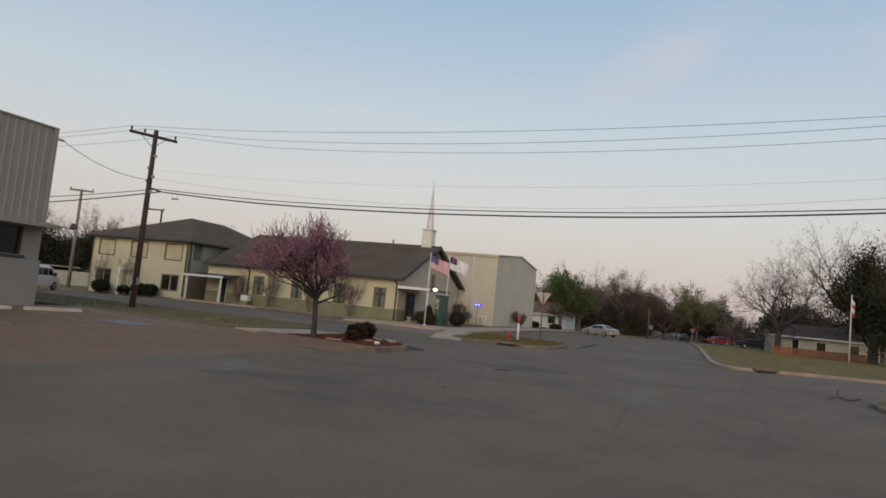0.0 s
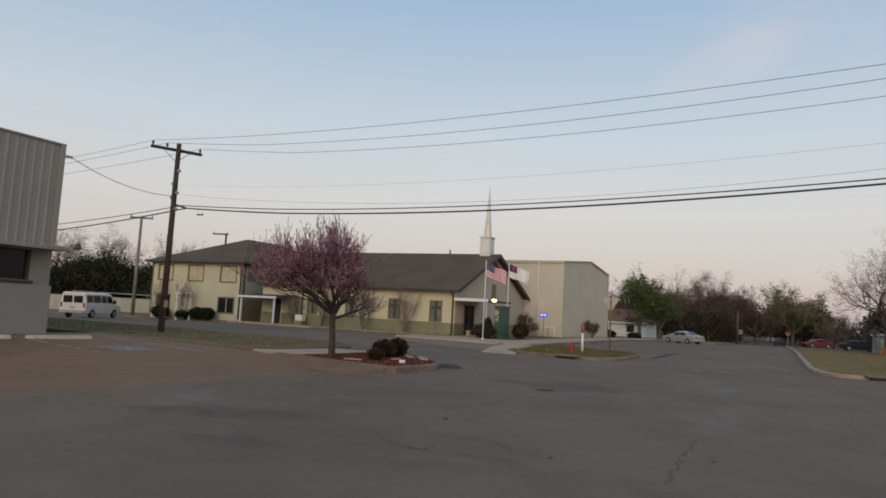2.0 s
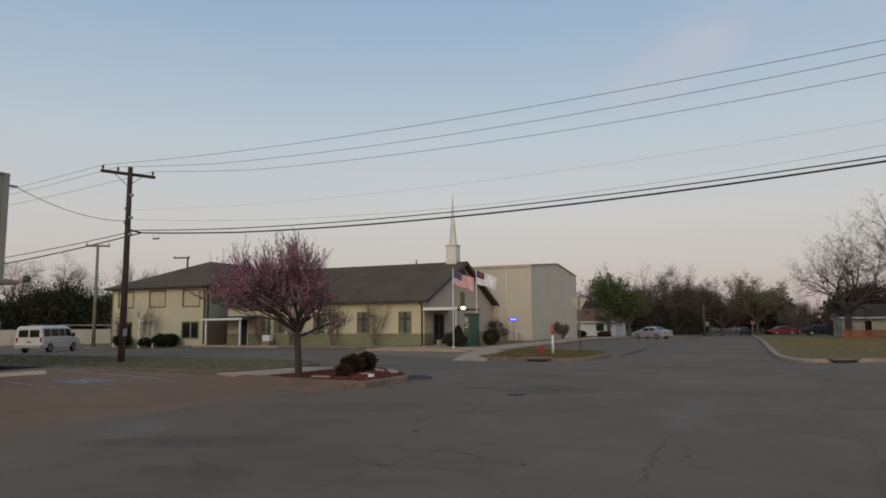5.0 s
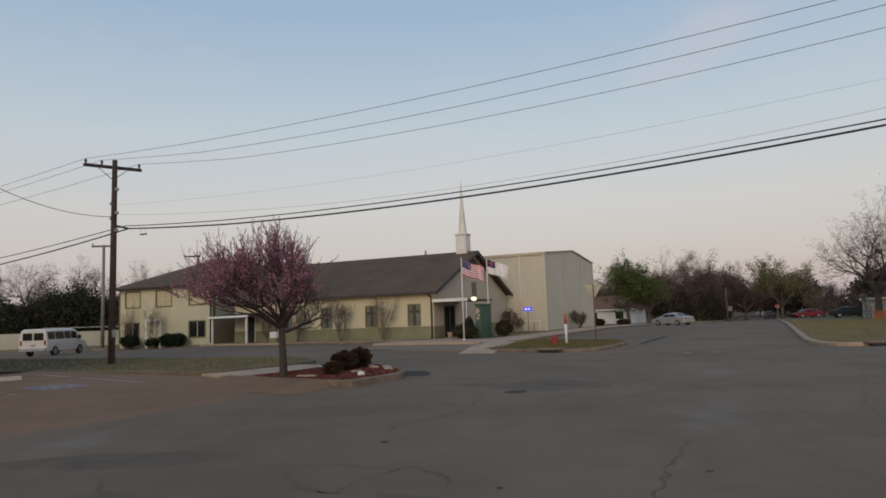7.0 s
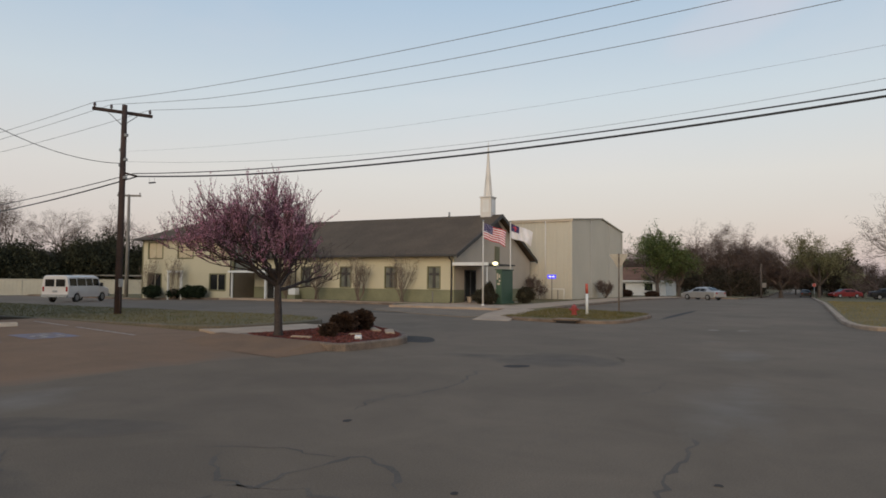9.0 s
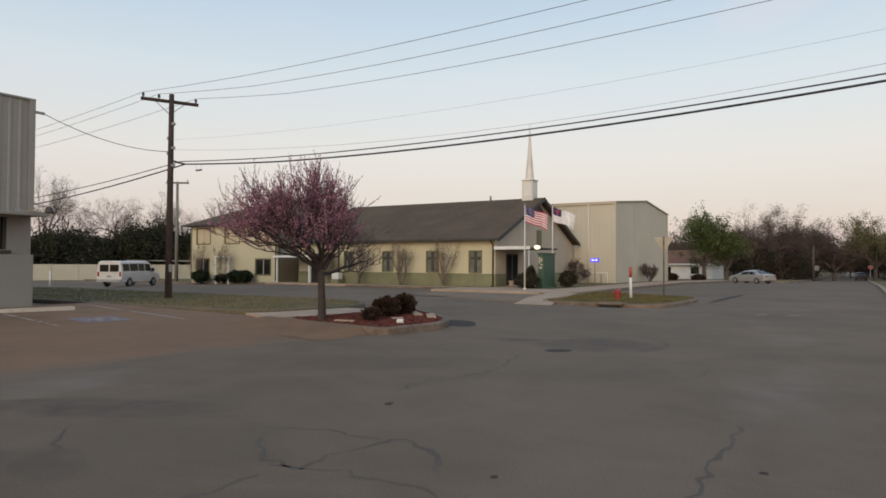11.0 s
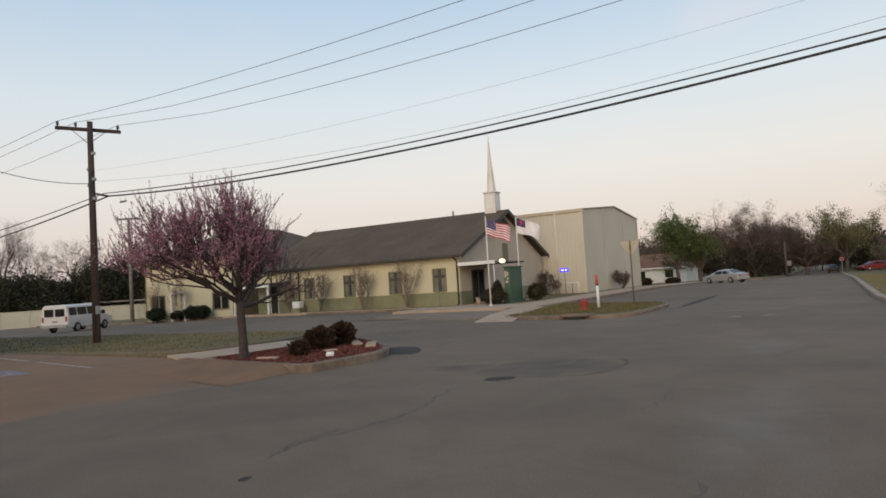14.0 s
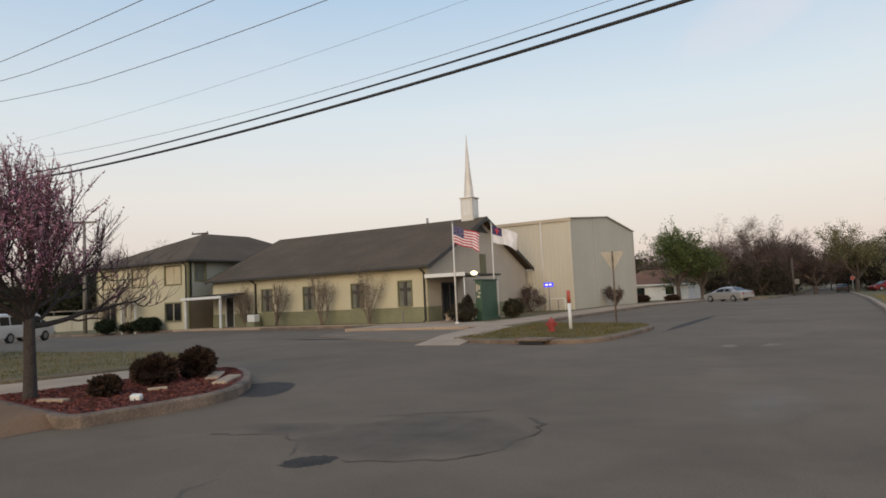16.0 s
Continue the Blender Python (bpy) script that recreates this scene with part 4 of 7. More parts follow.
for (xa, ya), (xb, yb) in STRIPES:
    nseg = 24
    rg = random.Random(int(ya * 10))
    v, f = [], []
    for k in range(nseg):
        s, e = k / nseg, (k + 1) / nseg
        if rg.random() < 0.14:
            continue
        w = 0.055 * rg.uniform(0.7, 1.1)
        b = len(v)
        for q, sg in ((s, -1), (e, -1), (e, 1), (s, 1)):
            x, y = xa + (xb - xa) * q, ya + (yb - ya) * q
            v.append((x, y + sg * w, lot_z(x) + 0.006))
        f.append((b, b + 1, b + 2, b + 3))
    thing(raw("parking_stripe", v, f, M_PAINT), "worn white painted parking stripe", "parking stripe", "parking stripes", "structure")
hc = raw("accessible_mark", [(x, y, lot_z(x) + 0.005) for x, y in ((-17.5, 17.75), (-16.1, 17.55), (-16.0, 18.75), (-17.4, 18.95))], [(0, 1, 2, 3)], M_BLUEPAINT)
thing(hc, "faded blue accessible parking symbol on the lot", "pavement mark", kind="structure")
v, f = [], []
for pts in ([(-17.3, 18.5), (-16.9, 18.45), (-16.75, 18.15), (-16.4, 18.1), (-16.25, 17.85)], [(-16.95, 18.45), (-16.9, 18.05), (-16.6, 17.85)], [(-16.75, 18.6), (-16.35, 18.5), (-16.2, 18.2)]):
    for (xa, ya), (xb, yb) in zip(pts, pts[1:]):
        d = Vector((xb - xa, yb - ya)).normalized()
        nx, ny = -d.y * 0.05, d.x * 0.05
        b = len(v)
        v += [(xa + nx, ya + ny, lot_z(xa) + 0.010), (xa - nx, ya - ny, lot_z(xa) + 0.010), (xb - nx, yb - ny, lot_z(xb) + 0.010), (xb + nx, yb + ny, lot_z(xb) + 0.010)]
        f.append((b, b + 1, b + 2, b + 3))
attach(raw("symbol", v, f, M_PAINT), hc)


def wheel_stop(x, y, length, turn):
    t = root("wheel_stop", (x, y, lot_z(x)), "white painted concrete wheel stop on the lot", "wheel stop", "wheel stops")
    prof = [(-0.085, 0), (-0.06, 0.12), (0.06, 0.12), (0.085, 0)]
    v = []
    for s in (-length / 2, -length / 2 + 0.04, length / 2 - 0.04, length / 2):
        k = 0.8 if abs(s) == length / 2 else 1
        for px, pz in prof:
            v.append(Vector((x, y, lot_z(x) - 0.01)) + pose(0, 0, 0, 0, 0, turn) @ Vector((px * k, s, pz * k)))
    f = [(0, 1, 2, 3), (15, 14, 13, 12)]
    for r in range(3):
        for i in range(3):
            f.append((r * 4 + i + 1, r * 4 + i, r * 4 + 4 + i, r * 4 + 5 + i))
    raw("block", v, f, M_STOP, t)
    return t


wheel_stop(-20.2, 18.45, 1.95, -11)
wheel_stop(-20.6, 16.1, 1.95, -11)

road_films = (
    (ragged(-4.35, 21.1, 1.25, 1.3, 3, amp=0.14, turn=0.3), 0.004, M_STAIN, "dark uneven asphalt repair beside the pothole", 0.8),
    (ragged(-6.0, 20.95, 0.95, 0.4, 6, amp=0.14, turn=0.1), 0.0055, M_STAIN, "dark uneven strip of asphalt repair", 0.6),
    (ragged(-7.0, 12.4, 1.5, 0.62, 8, amp=0.16, turn=0.45), 0.004, M_STAIN, "dark stained asphalt at the lot edge", 0.7),
    (ragged(-5.6, 10.9, 0.9, 0.5, 12, amp=0.3, turn=0.5), 0.004, M_STAIN, "dark stained asphalt with fine cracks", 0.3),
    (ragged(-8.7, 13.0, 0.8, 1.4, 9, amp=0.16, turn=0.15), 0.007, M_PALE, "pale dusty band along the edge of the lot", 0.4),
    (ragged(-1.15, 24.0, 0.6, 1.7, 4, amp=0.14), 0.004, M_PALE, "slightly paler scuffed patch on the street", 0.4),
    (ragged(-0.75, 17.5, 0.8, 3.2, 14, amp=0.3, turn=0.1), 0.004, M_PALE, "paler wheel-worn strip on the street", 0.2),
    # this one paints the bed kerb's shadow together with the dirt there
    (ragged(-9.12, 23.55, 0.55, 1.1, 25, amp=0.1, turn=0.66), 0.006, M_DIRTSHADE, "dirt and painted kerb shadow beside the mulch bed", 0.9),
    (ragged(-5.38, 42.6, 0.26, 6.2, 33, amp=0.1, turn=0.0), 0.006, M_DIRTSHADE, "dark broken gutter line beside the parking bay", 0.5),
    (ragged(-18.0, 35.3, 2.6, 0.45, 31, amp=0.2, turn=-0.1), 0.006, M_DIRTSHADE, "dark stain on the street edge", 0.4),
    (ragged(-2.65, 31.9, 0.26, 0.55, 61, amp=0.2), 0.006, M_WORNPAINT, "worn pale paint spot on the street", 0.3),
    (ragged(-1.78, 32.2, 0.26, 0.55, 62, amp=0.2), 0.006, M_WORNPAINT, "worn pale paint spot on the street", 0.3),
    (ragged(-2.2, 27.4, 0.5, 0.3, 63, amp=0.2), 0.006, M_PALE, "faint pale scuff on the street", 0.3),
)
for x, y, size in ((-4.44, 14.29, 0.055), (-2.22, 12.62, 0.035), (-0.53, 13.82, 0.035)):
    stain(ragged(x, y, size, size * 1.3, int(y * 10), n=20, amp=0.2), 0.004, M_DIRTSHADE, "small dark oil spot on the asphalt", core=0.85)
for outline, z, m, lab, core in road_films:
    stain(outline, z, m, lab, core=core)
patch("pothole", frayed([(-4.90, 19.54), (-4.96, 19.85), (-4.73, 20.06), (-4.46, 20.14), (-4.36, 19.86), (-4.48, 19.58), (-4.68, 19.45)], 41, 4, 0.07), 0.009, M_HOLE, "shallow dark pothole broken in the asphalt", "road patch")


def crack(pts, seed, w=0.03, lift=0.0):
    rg = random.Random(seed)
    path = []
    for (xa, ya), (xb, yb) in zip(pts, pts[1:]):
        n = max(2, int(math.hypot(xb - xa, yb - ya) / 0.12))
        for k in range(n):
            s = k / n
            path.append((xa + (xb - xa) * s + rg.gauss(0, 0.03), ya + (yb - ya) * s + rg.gauss(0, 0.03)))
    path.append(pts[-1])
    v, f = [], []
    for i, (x, y) in enumerate(path):
        x2, y2 = path[min(i + 1, len(path) - 1)]
        x1, y1 = path[max(i - 1, 0)]
        d = Vector((x2 - x1, y2 - y1)).normalized()
        ww = w * rg.uniform(0.25, 1.2) * (0.2 if i in (0, len(path) - 1) else 1)
        v += [(x - d.y * ww, y + d.x * ww, 0.0018 + lift), (x + d.y * ww, y - d.x * ww, 0.0018 + lift)]
    f = [(2 * i, 2 * i + 1, 2 * i + 3, 2 * i + 2) for i in range(len(path) - 1)]
    thing(raw("pavement_crack", v, f, M_TAR), "dark crack wandering over the asphalt", "crack", "pavement cracks", "structure")


crack([(-4.63, 12.58), (-3.95, 11.97), (-3.74, 11.98), (-3.61, 12.0), (-3.62, 12.36), (-3.54, 12.71), (-3.51, 13.0), (-3.46, 13.14), (-3.18, 13.05), (-2.92, 12.91), (-2.62, 12.47)], 1, 0.032)
crack([(-3.91, 11.93), (-3.36, 12.08), (-3.22, 12.17), (-2.84, 12.1), (-2.56, 12.13), (-2.34, 12.03)], 2, 0.023)
crack([(-3.73, 11.68), (-3.73, 11.41), (-3.78, 11.08), (-3.85, 10.6)], 3, 0.026)
crack([(-0.93, 15.5), (-0.89, 14.42), (-0.92, 13.82), (-0.9, 13.28), (-0.88, 12.94), (-0.85, 12.2)], 4, 0.032)
crack([(-4.75, 14.88), (-4.93, 15.45), (-4.87, 16.12)], 6, 0.020)
crack([(-4.98, 12.61), (-4.62, 12.85), (-4.18, 13.0), (-3.59, 13.01)], 7, 0.020)
crack([(-6.34, 11.61), (-5.68, 11.24), (-5.59, 10.9), (-5.36, 10.71)], 8, 0.029, 0.003)
crack([(-4.85, 15.18), (-4.92, 15.48), (-4.82, 15.76), (-4.66, 16.17), (-4.57, 16.72), (-4.6, 17.32), (-4.78, 18.02), (-5.0, 19.05)], 9, 0.029)
crack([(-1.91, 19.29), (-1.85, 18.85), (-1.89, 18.4), (-1.97, 17.85)], 11, 0.020)
crack([(-0.74, 18.43), (-0.72, 17.97), (-0.74, 17.43)], 12, 0.023)
crack([(-4.4, 19.9), (-3.86, 20.05), (-3.42, 20.31), (-3.19, 20.79), (-3.12, 21.47), (-3.25, 22.02), (-3.59, 22.37)], 13, 0.022, 0.005)
crack([(-6.78, 20.43), (-6.26, 20.46), (-5.87, 20.65), (-5.39, 20.41), (-5.02, 19.91)], 14, 0.018, 0.005)
crack([(-5.62, 21.83), (-5.26, 22.06), (-4.65, 22.43), (-4.14, 22.7)], 15, 0.012, 0.005)
crack([(1.2, 12), (1.6, 15), (1.3, 19), (1.8, 24)], 17, 0.010)

# brown fill ramped up to the open side of the bed
v, f = [], []
N = 30
for i in range(N + 1):
    x = -13.9 + 4.72 * i / N
    yl = 19.93 + (-9.5 - x) * 0.205
    k = min(1.0, (N - i) / 2) * min(1.0, 0.3 + i / 5)
    for dy, z in ((-1.5, 0.008), (-1.05, 0.045), (-0.6, 0.10), (-0.2, 0.14), (0.02, 0.168), (0.13, 0.170)):
        v.append((x, yl + dy + 0.05 * noise.noise(Vector((x * 2, dy * 3, 1))), 0.004 + z * k + 0.012 * noise.noise(Vector((x * 1.5, dy * 2, 4))) * k))
for i in range(N):
    for j in range(5):
        a = i * 6 + j
        f.append((a, a + 6, a + 7, a + 1))
thing(raw("lot_apron", v, f, M_LOTFILL), "worn brown ramp of fill against the mulch bed", "apron", kind="structure")


def storm_inlet(x, y, w, turn):
    t = root("storm_inlet", (x, y, 0), "dark storm drain opening in the kerb", "storm drain", kind="structure")
    m = pose(x, y, 0, 0, 0, turn)
    bm = bmesh.new()
    box(bm, (-w / 2, -0.05, 0.015), (w / 2, 0.05, 0.10), 0.01)
    bmesh.ops.transform(bm, matrix=m, verts=bm.verts)
    part("mouth", bm, M_DARK, t)
    bm = bmesh.new()
    box(bm, (-w / 2 - 0.15, -0.07, 0.10), (w / 2 + 0.15, 0.6, 0.165), 0.012)
    bmesh.ops.transform(bm, matrix=m, verts=bm.verts)
    part("hood", bm, M_KERB, t)


storm_inlet(-7.9, 32.53, 0.75, -4)
storm_inlet(3.55, 35.0, 0.9, 31)


# ---- church ----
church = root("church", (-28, 52, 0.1), "cream church hall with brown shingle roof and white steeple", "church")
WY, GX, CX0 = 45.83, -19.6, -36.5          # long wall, gable wall, end at the two-storey block
WIN_X = (-21.5, -24.8, -28.5, -32.0)
ops = [(x - CX0, x + 0.9 - CX0, 1.0, 2.4) for x in WIN_X]
wall("wall", (CX0, WY), (GX, WY), 0.95, 3.2, 0.25, [(a, b, max(c, 0.951), d) for a, b, c, d in ops] + [(1.2, 2.02, 0.951, 2.05)], M_CREAM, church, "cream long wall")
wall("dado", (CX0, WY - 0.04), (GX + 0.04, WY - 0.04), 0.0, 0.95, 0.29, [(1.2, 2.02, 0.1, 0.9499)], M_SAGE, church, "sage green base panel")
# gable wall facing the street
gz = 6.15
v = [(GX, WY + 0.253, 0.1), (GX, 59.0, 0.1), (GX, 59.0, 3.15), (GX, 52.45, gz), (GX, WY + 0.253, 3.27)]
v += [(x - 0.25, y, z) for x, y, z in v]
raw("gable_wall", v, [(0, 1, 2, 3, 4), (9, 8, 7, 6, 5), (1, 0, 5, 6), (2, 1, 6, 7), (3, 2, 7, 8), (4, 3, 8, 9), (0, 4, 9, 5)], M_GREY_GABLE, church, "grey gable wall")
part("gable_dado", boxes(((GX + 0.002, WY + 0.26, 0.05), (GX + 0.04, 47.2, 0.95)), ((GX + 0.002, 49.0, 0.05), (GX + 0.04, 58.98, 0.95))), M_SAGE, church, "sage green base panel")
part("gable_vent", boxes(((GX + 0.003, 52.1, 2.75), (GX + 0.05, 52.9, 4.0)), bevel=0.01), M_OLIVE, church, "tall olive panel in the gable")
gv = [(GX + 0.02, 51.45, 5.35), (GX + 0.02, 53.45, 5.35), (GX + 0.02, 52.45, 5.88)]
raw("gable_louvre", gv + [(x - 0.015, y, z) for x, y, z in gv], [(0, 1, 2), (5, 4, 3), (1, 0, 3, 4), (2, 1, 4, 5), (0, 2, 5, 3)], M_FASCIA, church, "dark attic louvre")
wv = [(CX0, WY + 0.253, 0.1), (CX0, 59.0, 0.1), (CX0, 59.0, 3.15), (CX0, 52.45, gz), (CX0, WY + 0.253, 3.27)]
wv += [(x + 0.25, y, z) for x, y, z in wv]
raw("west_gable_wall", wv, [(4, 3, 2, 1, 0), (5, 6, 7, 8, 9), (1, 6, 5, 0), (2, 7, 6, 1), (3, 8, 7, 2), (4, 9, 8, 3), (0, 5, 9, 4)], M_CREAM, church)
part("link_wall", boxes(((-37.85, 52.3, 0.1), (CX0 - 0.003, 52.5, 4.4))), M_CREAM, church)
part("rear_wall", boxes(((CX0, 58.75, 0), (GX - 0.26, 59.0, 3.15))), M_CREAM, church)
# roof: two slopes with overhang
RX0, RX1, RZ = -36.62, GX + 0.45, 6.32
slope = (RZ - 3.2) / (52.45 - 45.4)
slab("roof", [(RX0, 45.35, 3.2), (RX1, 45.35, 3.2), (RX1, 52.45, RZ), (RX0, 52.45, RZ)], 0.1, M_ROOF, church, "brown shingle roof slope")
slab("roof", [(RX0, 52.45, RZ), (RX1, 52.45, RZ), (RX1, 59.5, 3.2), (RX0, 59.5, 3.2)], 0.1, M_ROOF, church, "brown shingle roof slope")
rv = []
for y, z in ((45.33, 3.2), (52.45, RZ), (59.52, 3.2)):
    rv += [(RX1 + 0.003, y, z + 0.02), (RX1 + 0.003, y, z - 0.24), (RX1 + 0.04, y, z - 0.24), (RX1 + 0.04, y, z + 0.02)]
rf = []
for s in (0, 4):
    rf += [(s + i, s + (i + 1) % 4, s + 4 + (i + 1) % 4, s + 4 + i) for i in range(4)]
raw("rake_board", [(RX0 - 0.003 - (x - RX1), y, z) for x, y, z in rv], [tuple(reversed(q)) for q in rf + [(3, 2, 1, 0), (8, 9, 10, 11)]], M_FASCIA, church, "dark rake board")
raw("rake_board", rv, rf + [(3, 2, 1, 0), (8, 9, 10, 11)], M_FASCIA, church, "dark rake board")
part("gutter", boxes(((RX0, 45.22, 3.05), (RX1, 45.345, 3.19)), bevel=0.015), M_FASCIA, church, "dark eave gutter")
part("soffit", boxes(((CX0, 45.36, 3.07), (GX + 0.2, WY - 0.003, 3.095))), M_CREAM, church)
tube("vent_pipe", [(-23.4, 52.3, 6.2), (-23.4, 52.3, 6.62)], 0.07, M_STEEL, church)
for x in (GX - 0.12, -32.45):
    tube("downspout", [(x, 45.3, 3.08), (x, 45.5, 2.92), (x, WY - 0.1, 2.8), (x, WY - 0.1, 0.25), (x, WY - 0.32, 0.14)], 0.055, M_FASCIA, church, 6, "dark brown downspout")


def church_window(x, y):
    fr = boxes(((x - 0.05, y - 0.03, 0.99), (x + 0.03, y + 0.12, 2.45)), ((x + 0.87, y - 0.03, 0.99), (x + 0.95, y + 0.12, 2.45)), ((x + 0.03, y - 0.03, 2.37), (x + 0.87, y + 0.12, 2.45)), ((x + 0.03, y - 0.045, 0.97), (x + 0.87, y + 0.12, 1.05)), bevel=0.008)
    win = part("window", fr, M_OLIVE, church, "window with a cross-shaped muntin")
    part("pane", boxes(((x + 0.03, y + 0.06, 1.05), (x + 0.87, y + 0.075, 2.37))), M_TINT, win)
    part("cross_muntin", boxes(((x + 0.36, y + 0.0, 1.05), (x + 0.54, y + 0.055, 2.37)), ((x + 0.1, y + 0.003, 1.86), (x + 0.8, y + 0.052, 2.03))), M_FASCIA, win, "dark cross")
    return win


for x in WIN_X:
    church_window(x, WY)

# street porch on the gable
part("porch_roof", boxes(((GX + 0.003, 45.55, 2.52), (-17.1, 49.9, 2.62)), bevel=0.01), M_FASCIA, church, "flat porch roof")
part("porch_fascia", boxes(((GX + 0.05, 45.50, 2.48), (-17.06, 45.547, 2.68)), bevel=0.006), M_WHITE, church, "white porch fascia board")
for x, y in ((-17.25, 45.75), (-17.25, 49.7)):
    tube("porch_post", [(x, y, 0.1), (x, y, 2.52)], 0.032, M_WHITE, church, 8, "white round post")
dr = part("door", boxes(((GX + 0.003, 47.3, 0.15), (GX + 0.05, 47.38, 2.25)), ((GX + 0.003, 48.1, 0.15), (GX + 0.05, 48.2, 2.25)), ((GX + 0.003, 48.92, 0.15), (GX + 0.05, 49.0, 2.25)), ((GX + 0.003, 47.38, 2.17), (GX + 0.05, 48.92, 2.25))), M_FASCIA, church, "dark double glass door")
part("pane", boxes(((GX + 0.004, 47.38, 0.2), (GX + 0.03, 48.1, 2.17)), ((GX + 0.004, 48.2, 0.2), (GX + 0.03, 48.92, 2.17))), M_GLASS, dr)
pl = part("porch_light", boxes(((-17.3, 46.7, 2.40), (-17.02, 47.0, 2.515)), bevel=0.02), M_STEEL, church, "lit porch lamp")
bm = bmesh.new()
bmesh.ops.create_uvsphere(bm, u_segments=14, v_segments=8, radius=0.15)
bmesh.ops.transform(bm, matrix=Matrix.Translation((-17.0, 46.4, 2.62)) @ Matrix.Diagonal((1.3, 1.3, 0.8, 1)), verts=bm.verts)
part("bulb", bm, M_LAMP, pl, "glowing warm bulb", True)

# steeple
SX, SY = -20.3, 52.45
st = part("steeple", boxes(((SX - 0.42, SY - 0.42, 5.9), (SX + 0.42, SY + 0.42, 7.55)), bevel=0.02), M_STEEPLE, church, "white steeple base")
part("cornice", boxes(((SX - 0.48, SY - 0.48, 7.552), (SX + 0.48, SY + 0.48, 7.64)), bevel=0.02), M_STEEPLE, st)
lathe("spire", [(0.36, 7.642), (0.33, 7.8), (0.16, 9.6), (0.035, 11.3), (0.012, 11.75)], M_STEEPLE, st, (SX, SY, 0), sides=8)
part("belfry_panel", boxes(((SX - 0.26, SY - 0.425, 6.5), (SX + 0.26, SY - 0.4215, 7.4)), ((SX + 0.4215, SY - 0.26, 6.5), (SX + 0.425, SY + 0.26, 7.4))), M_WHITE, st)

# side porch in the corner by the two-storey block
slab("side_porch_roof", [(-37.05, 43.75, 2.08), (-33.35, 43.75, 2.10), (-33.35, 45.78, 2.32), (-37.05, 45.78, 2.30)], 0.09, M_FASCIA, church, "flat dark porch roof")
slab("side_porch_fascia", [(-37.08, 43.69, 2.115), (-33.32, 43.69, 2.135), (-33.32, 43.746, 2.135), (-37.08, 43.746, 2.115)], 0.15, M_WHITE, church, "white porch fascia")
for x in (-36.85, -33.62):
    part("side_porch_post", boxes(((x - 0.06, 43.86, 0.1), (x + 0.06, 43.98, 1.995)), bevel=0.01), M_WHITE, church, "white square post")
sd = part("side_door", boxes(((-35.32, WY - 0.035, 0.12), (-35.24, WY + 0.12, 2.1)), ((-34.54, WY - 0.035, 0.12), (-34.46, WY + 0.12, 2.1)), ((-35.24, WY - 0.035, 2.02), (-34.54, WY + 0.12, 2.1))), M_WHITE, church, "white framed dark side door")
part("pane", boxes(((-35.24, WY + 0.05, 0.12), (-34.54, WY + 0.07, 2.02))), M_DARK, sd)

# ---- two-storey block ----
block = root("church_annex", (-43, 51, 0.1), "two-storey cream annex with hipped brown roof", "annex building")
BX0, BX1, BY0, BY1, BZ = -48.1, -37.86, 44.98, 60.0, 4.72
UPX, LOWX = ((-47.4, -45.7), (-43.9, -42.2), (-40.3, -38.6)), ((-47.35, -45.8), (-40.3, -38.65))
front_ops = [(a - BX0, b - BX0, 3.12, 4.38) for a, b in UPX] + [(a - BX0, b - BX0, 0.65, 1.85) for a, b in LOWX] + [(-44.95 - BX0, -43.5 - BX0, 0.1, 1.95)]
wall("front_wall", (BX0, BY0), (BX1, BY0), -0.35, BZ, 0.25, front_ops, M_CREAM, block, "cream front wall")
side_ops = [(45.5 - BY0, 46.4 - BY0, 3.3, 4.5)]
# side turned from the light: its shade is in the wall colour
wall("side_wall", (BX1, BY0 + 0.003), (BX1, BY1), 0.0, BZ, 0.25, side_ops, M_ANNEXSIDE, block, "side wall with its shade painted in as blue grey")
part("back_walls", boxes(((BX0, BY0 + 0.26, -0.35), (BX0 + 0.25, BY1, BZ)), ((BX0 + 0.26, BY1 - 0.25, 0), (BX1 - 0.26, BY1, BZ))), M_CREAM, block)
part("corner_board", boxes(((BX1 - 0.1, BY0 - 0.03, 0.05), (BX1 + 0.03, BY0 - 0.003, BZ)), ((BX1 + 0.003, BY0 - 0.0, 0.05), (BX1 + 0.03, BY0 + 0.1, BZ))), M_OLIVE, block)
part("corner_board", boxes(((BX0 - 0.03, BY0 - 0.03, -0.3), (BX0 + 0.1, BY0 - 0.003, BZ))), M_OLIVE, block)
ex, ez = 0.5, 4.72
e = [(BX0 - ex, BY0 - ex, ez), (BX1 + ex, BY0 - ex, ez), (BX1 + ex, BY1 + ex, ez), (BX0 - ex, BY1 + ex, ez)]
ap = [(-43.0, 50.6, 7.22), (-43.0, 55.2, 7.22)]
v = e + ap + [(x, y, z - 0.14) for x, y, z in e]
raw("hip_roof", v, [(0, 1, 4), (1, 2, 5, 4), (2, 3, 5), (3, 0, 4, 5), (1, 0, 6, 7), (2, 1, 7, 8), (3, 2, 8, 9), (0, 3, 9, 6), (9, 8, 7, 6)], M_ROOF, block, "hipped brown shingle roof")
part("eave_gutter", boxes(((BX0 - ex - 0.02, BY0 - ex - 0.1, 4.58), (BX1 + ex + 0.02, BY0 - ex - 0.003, 4.71)), ((BX1 + ex + 0.003, BY0 - ex - 0.1, 4.58), (BX1 + ex + 0.1, BY1, 4.71)), bevel=0.012), M_FASCIA, block, "dark eave gutter")
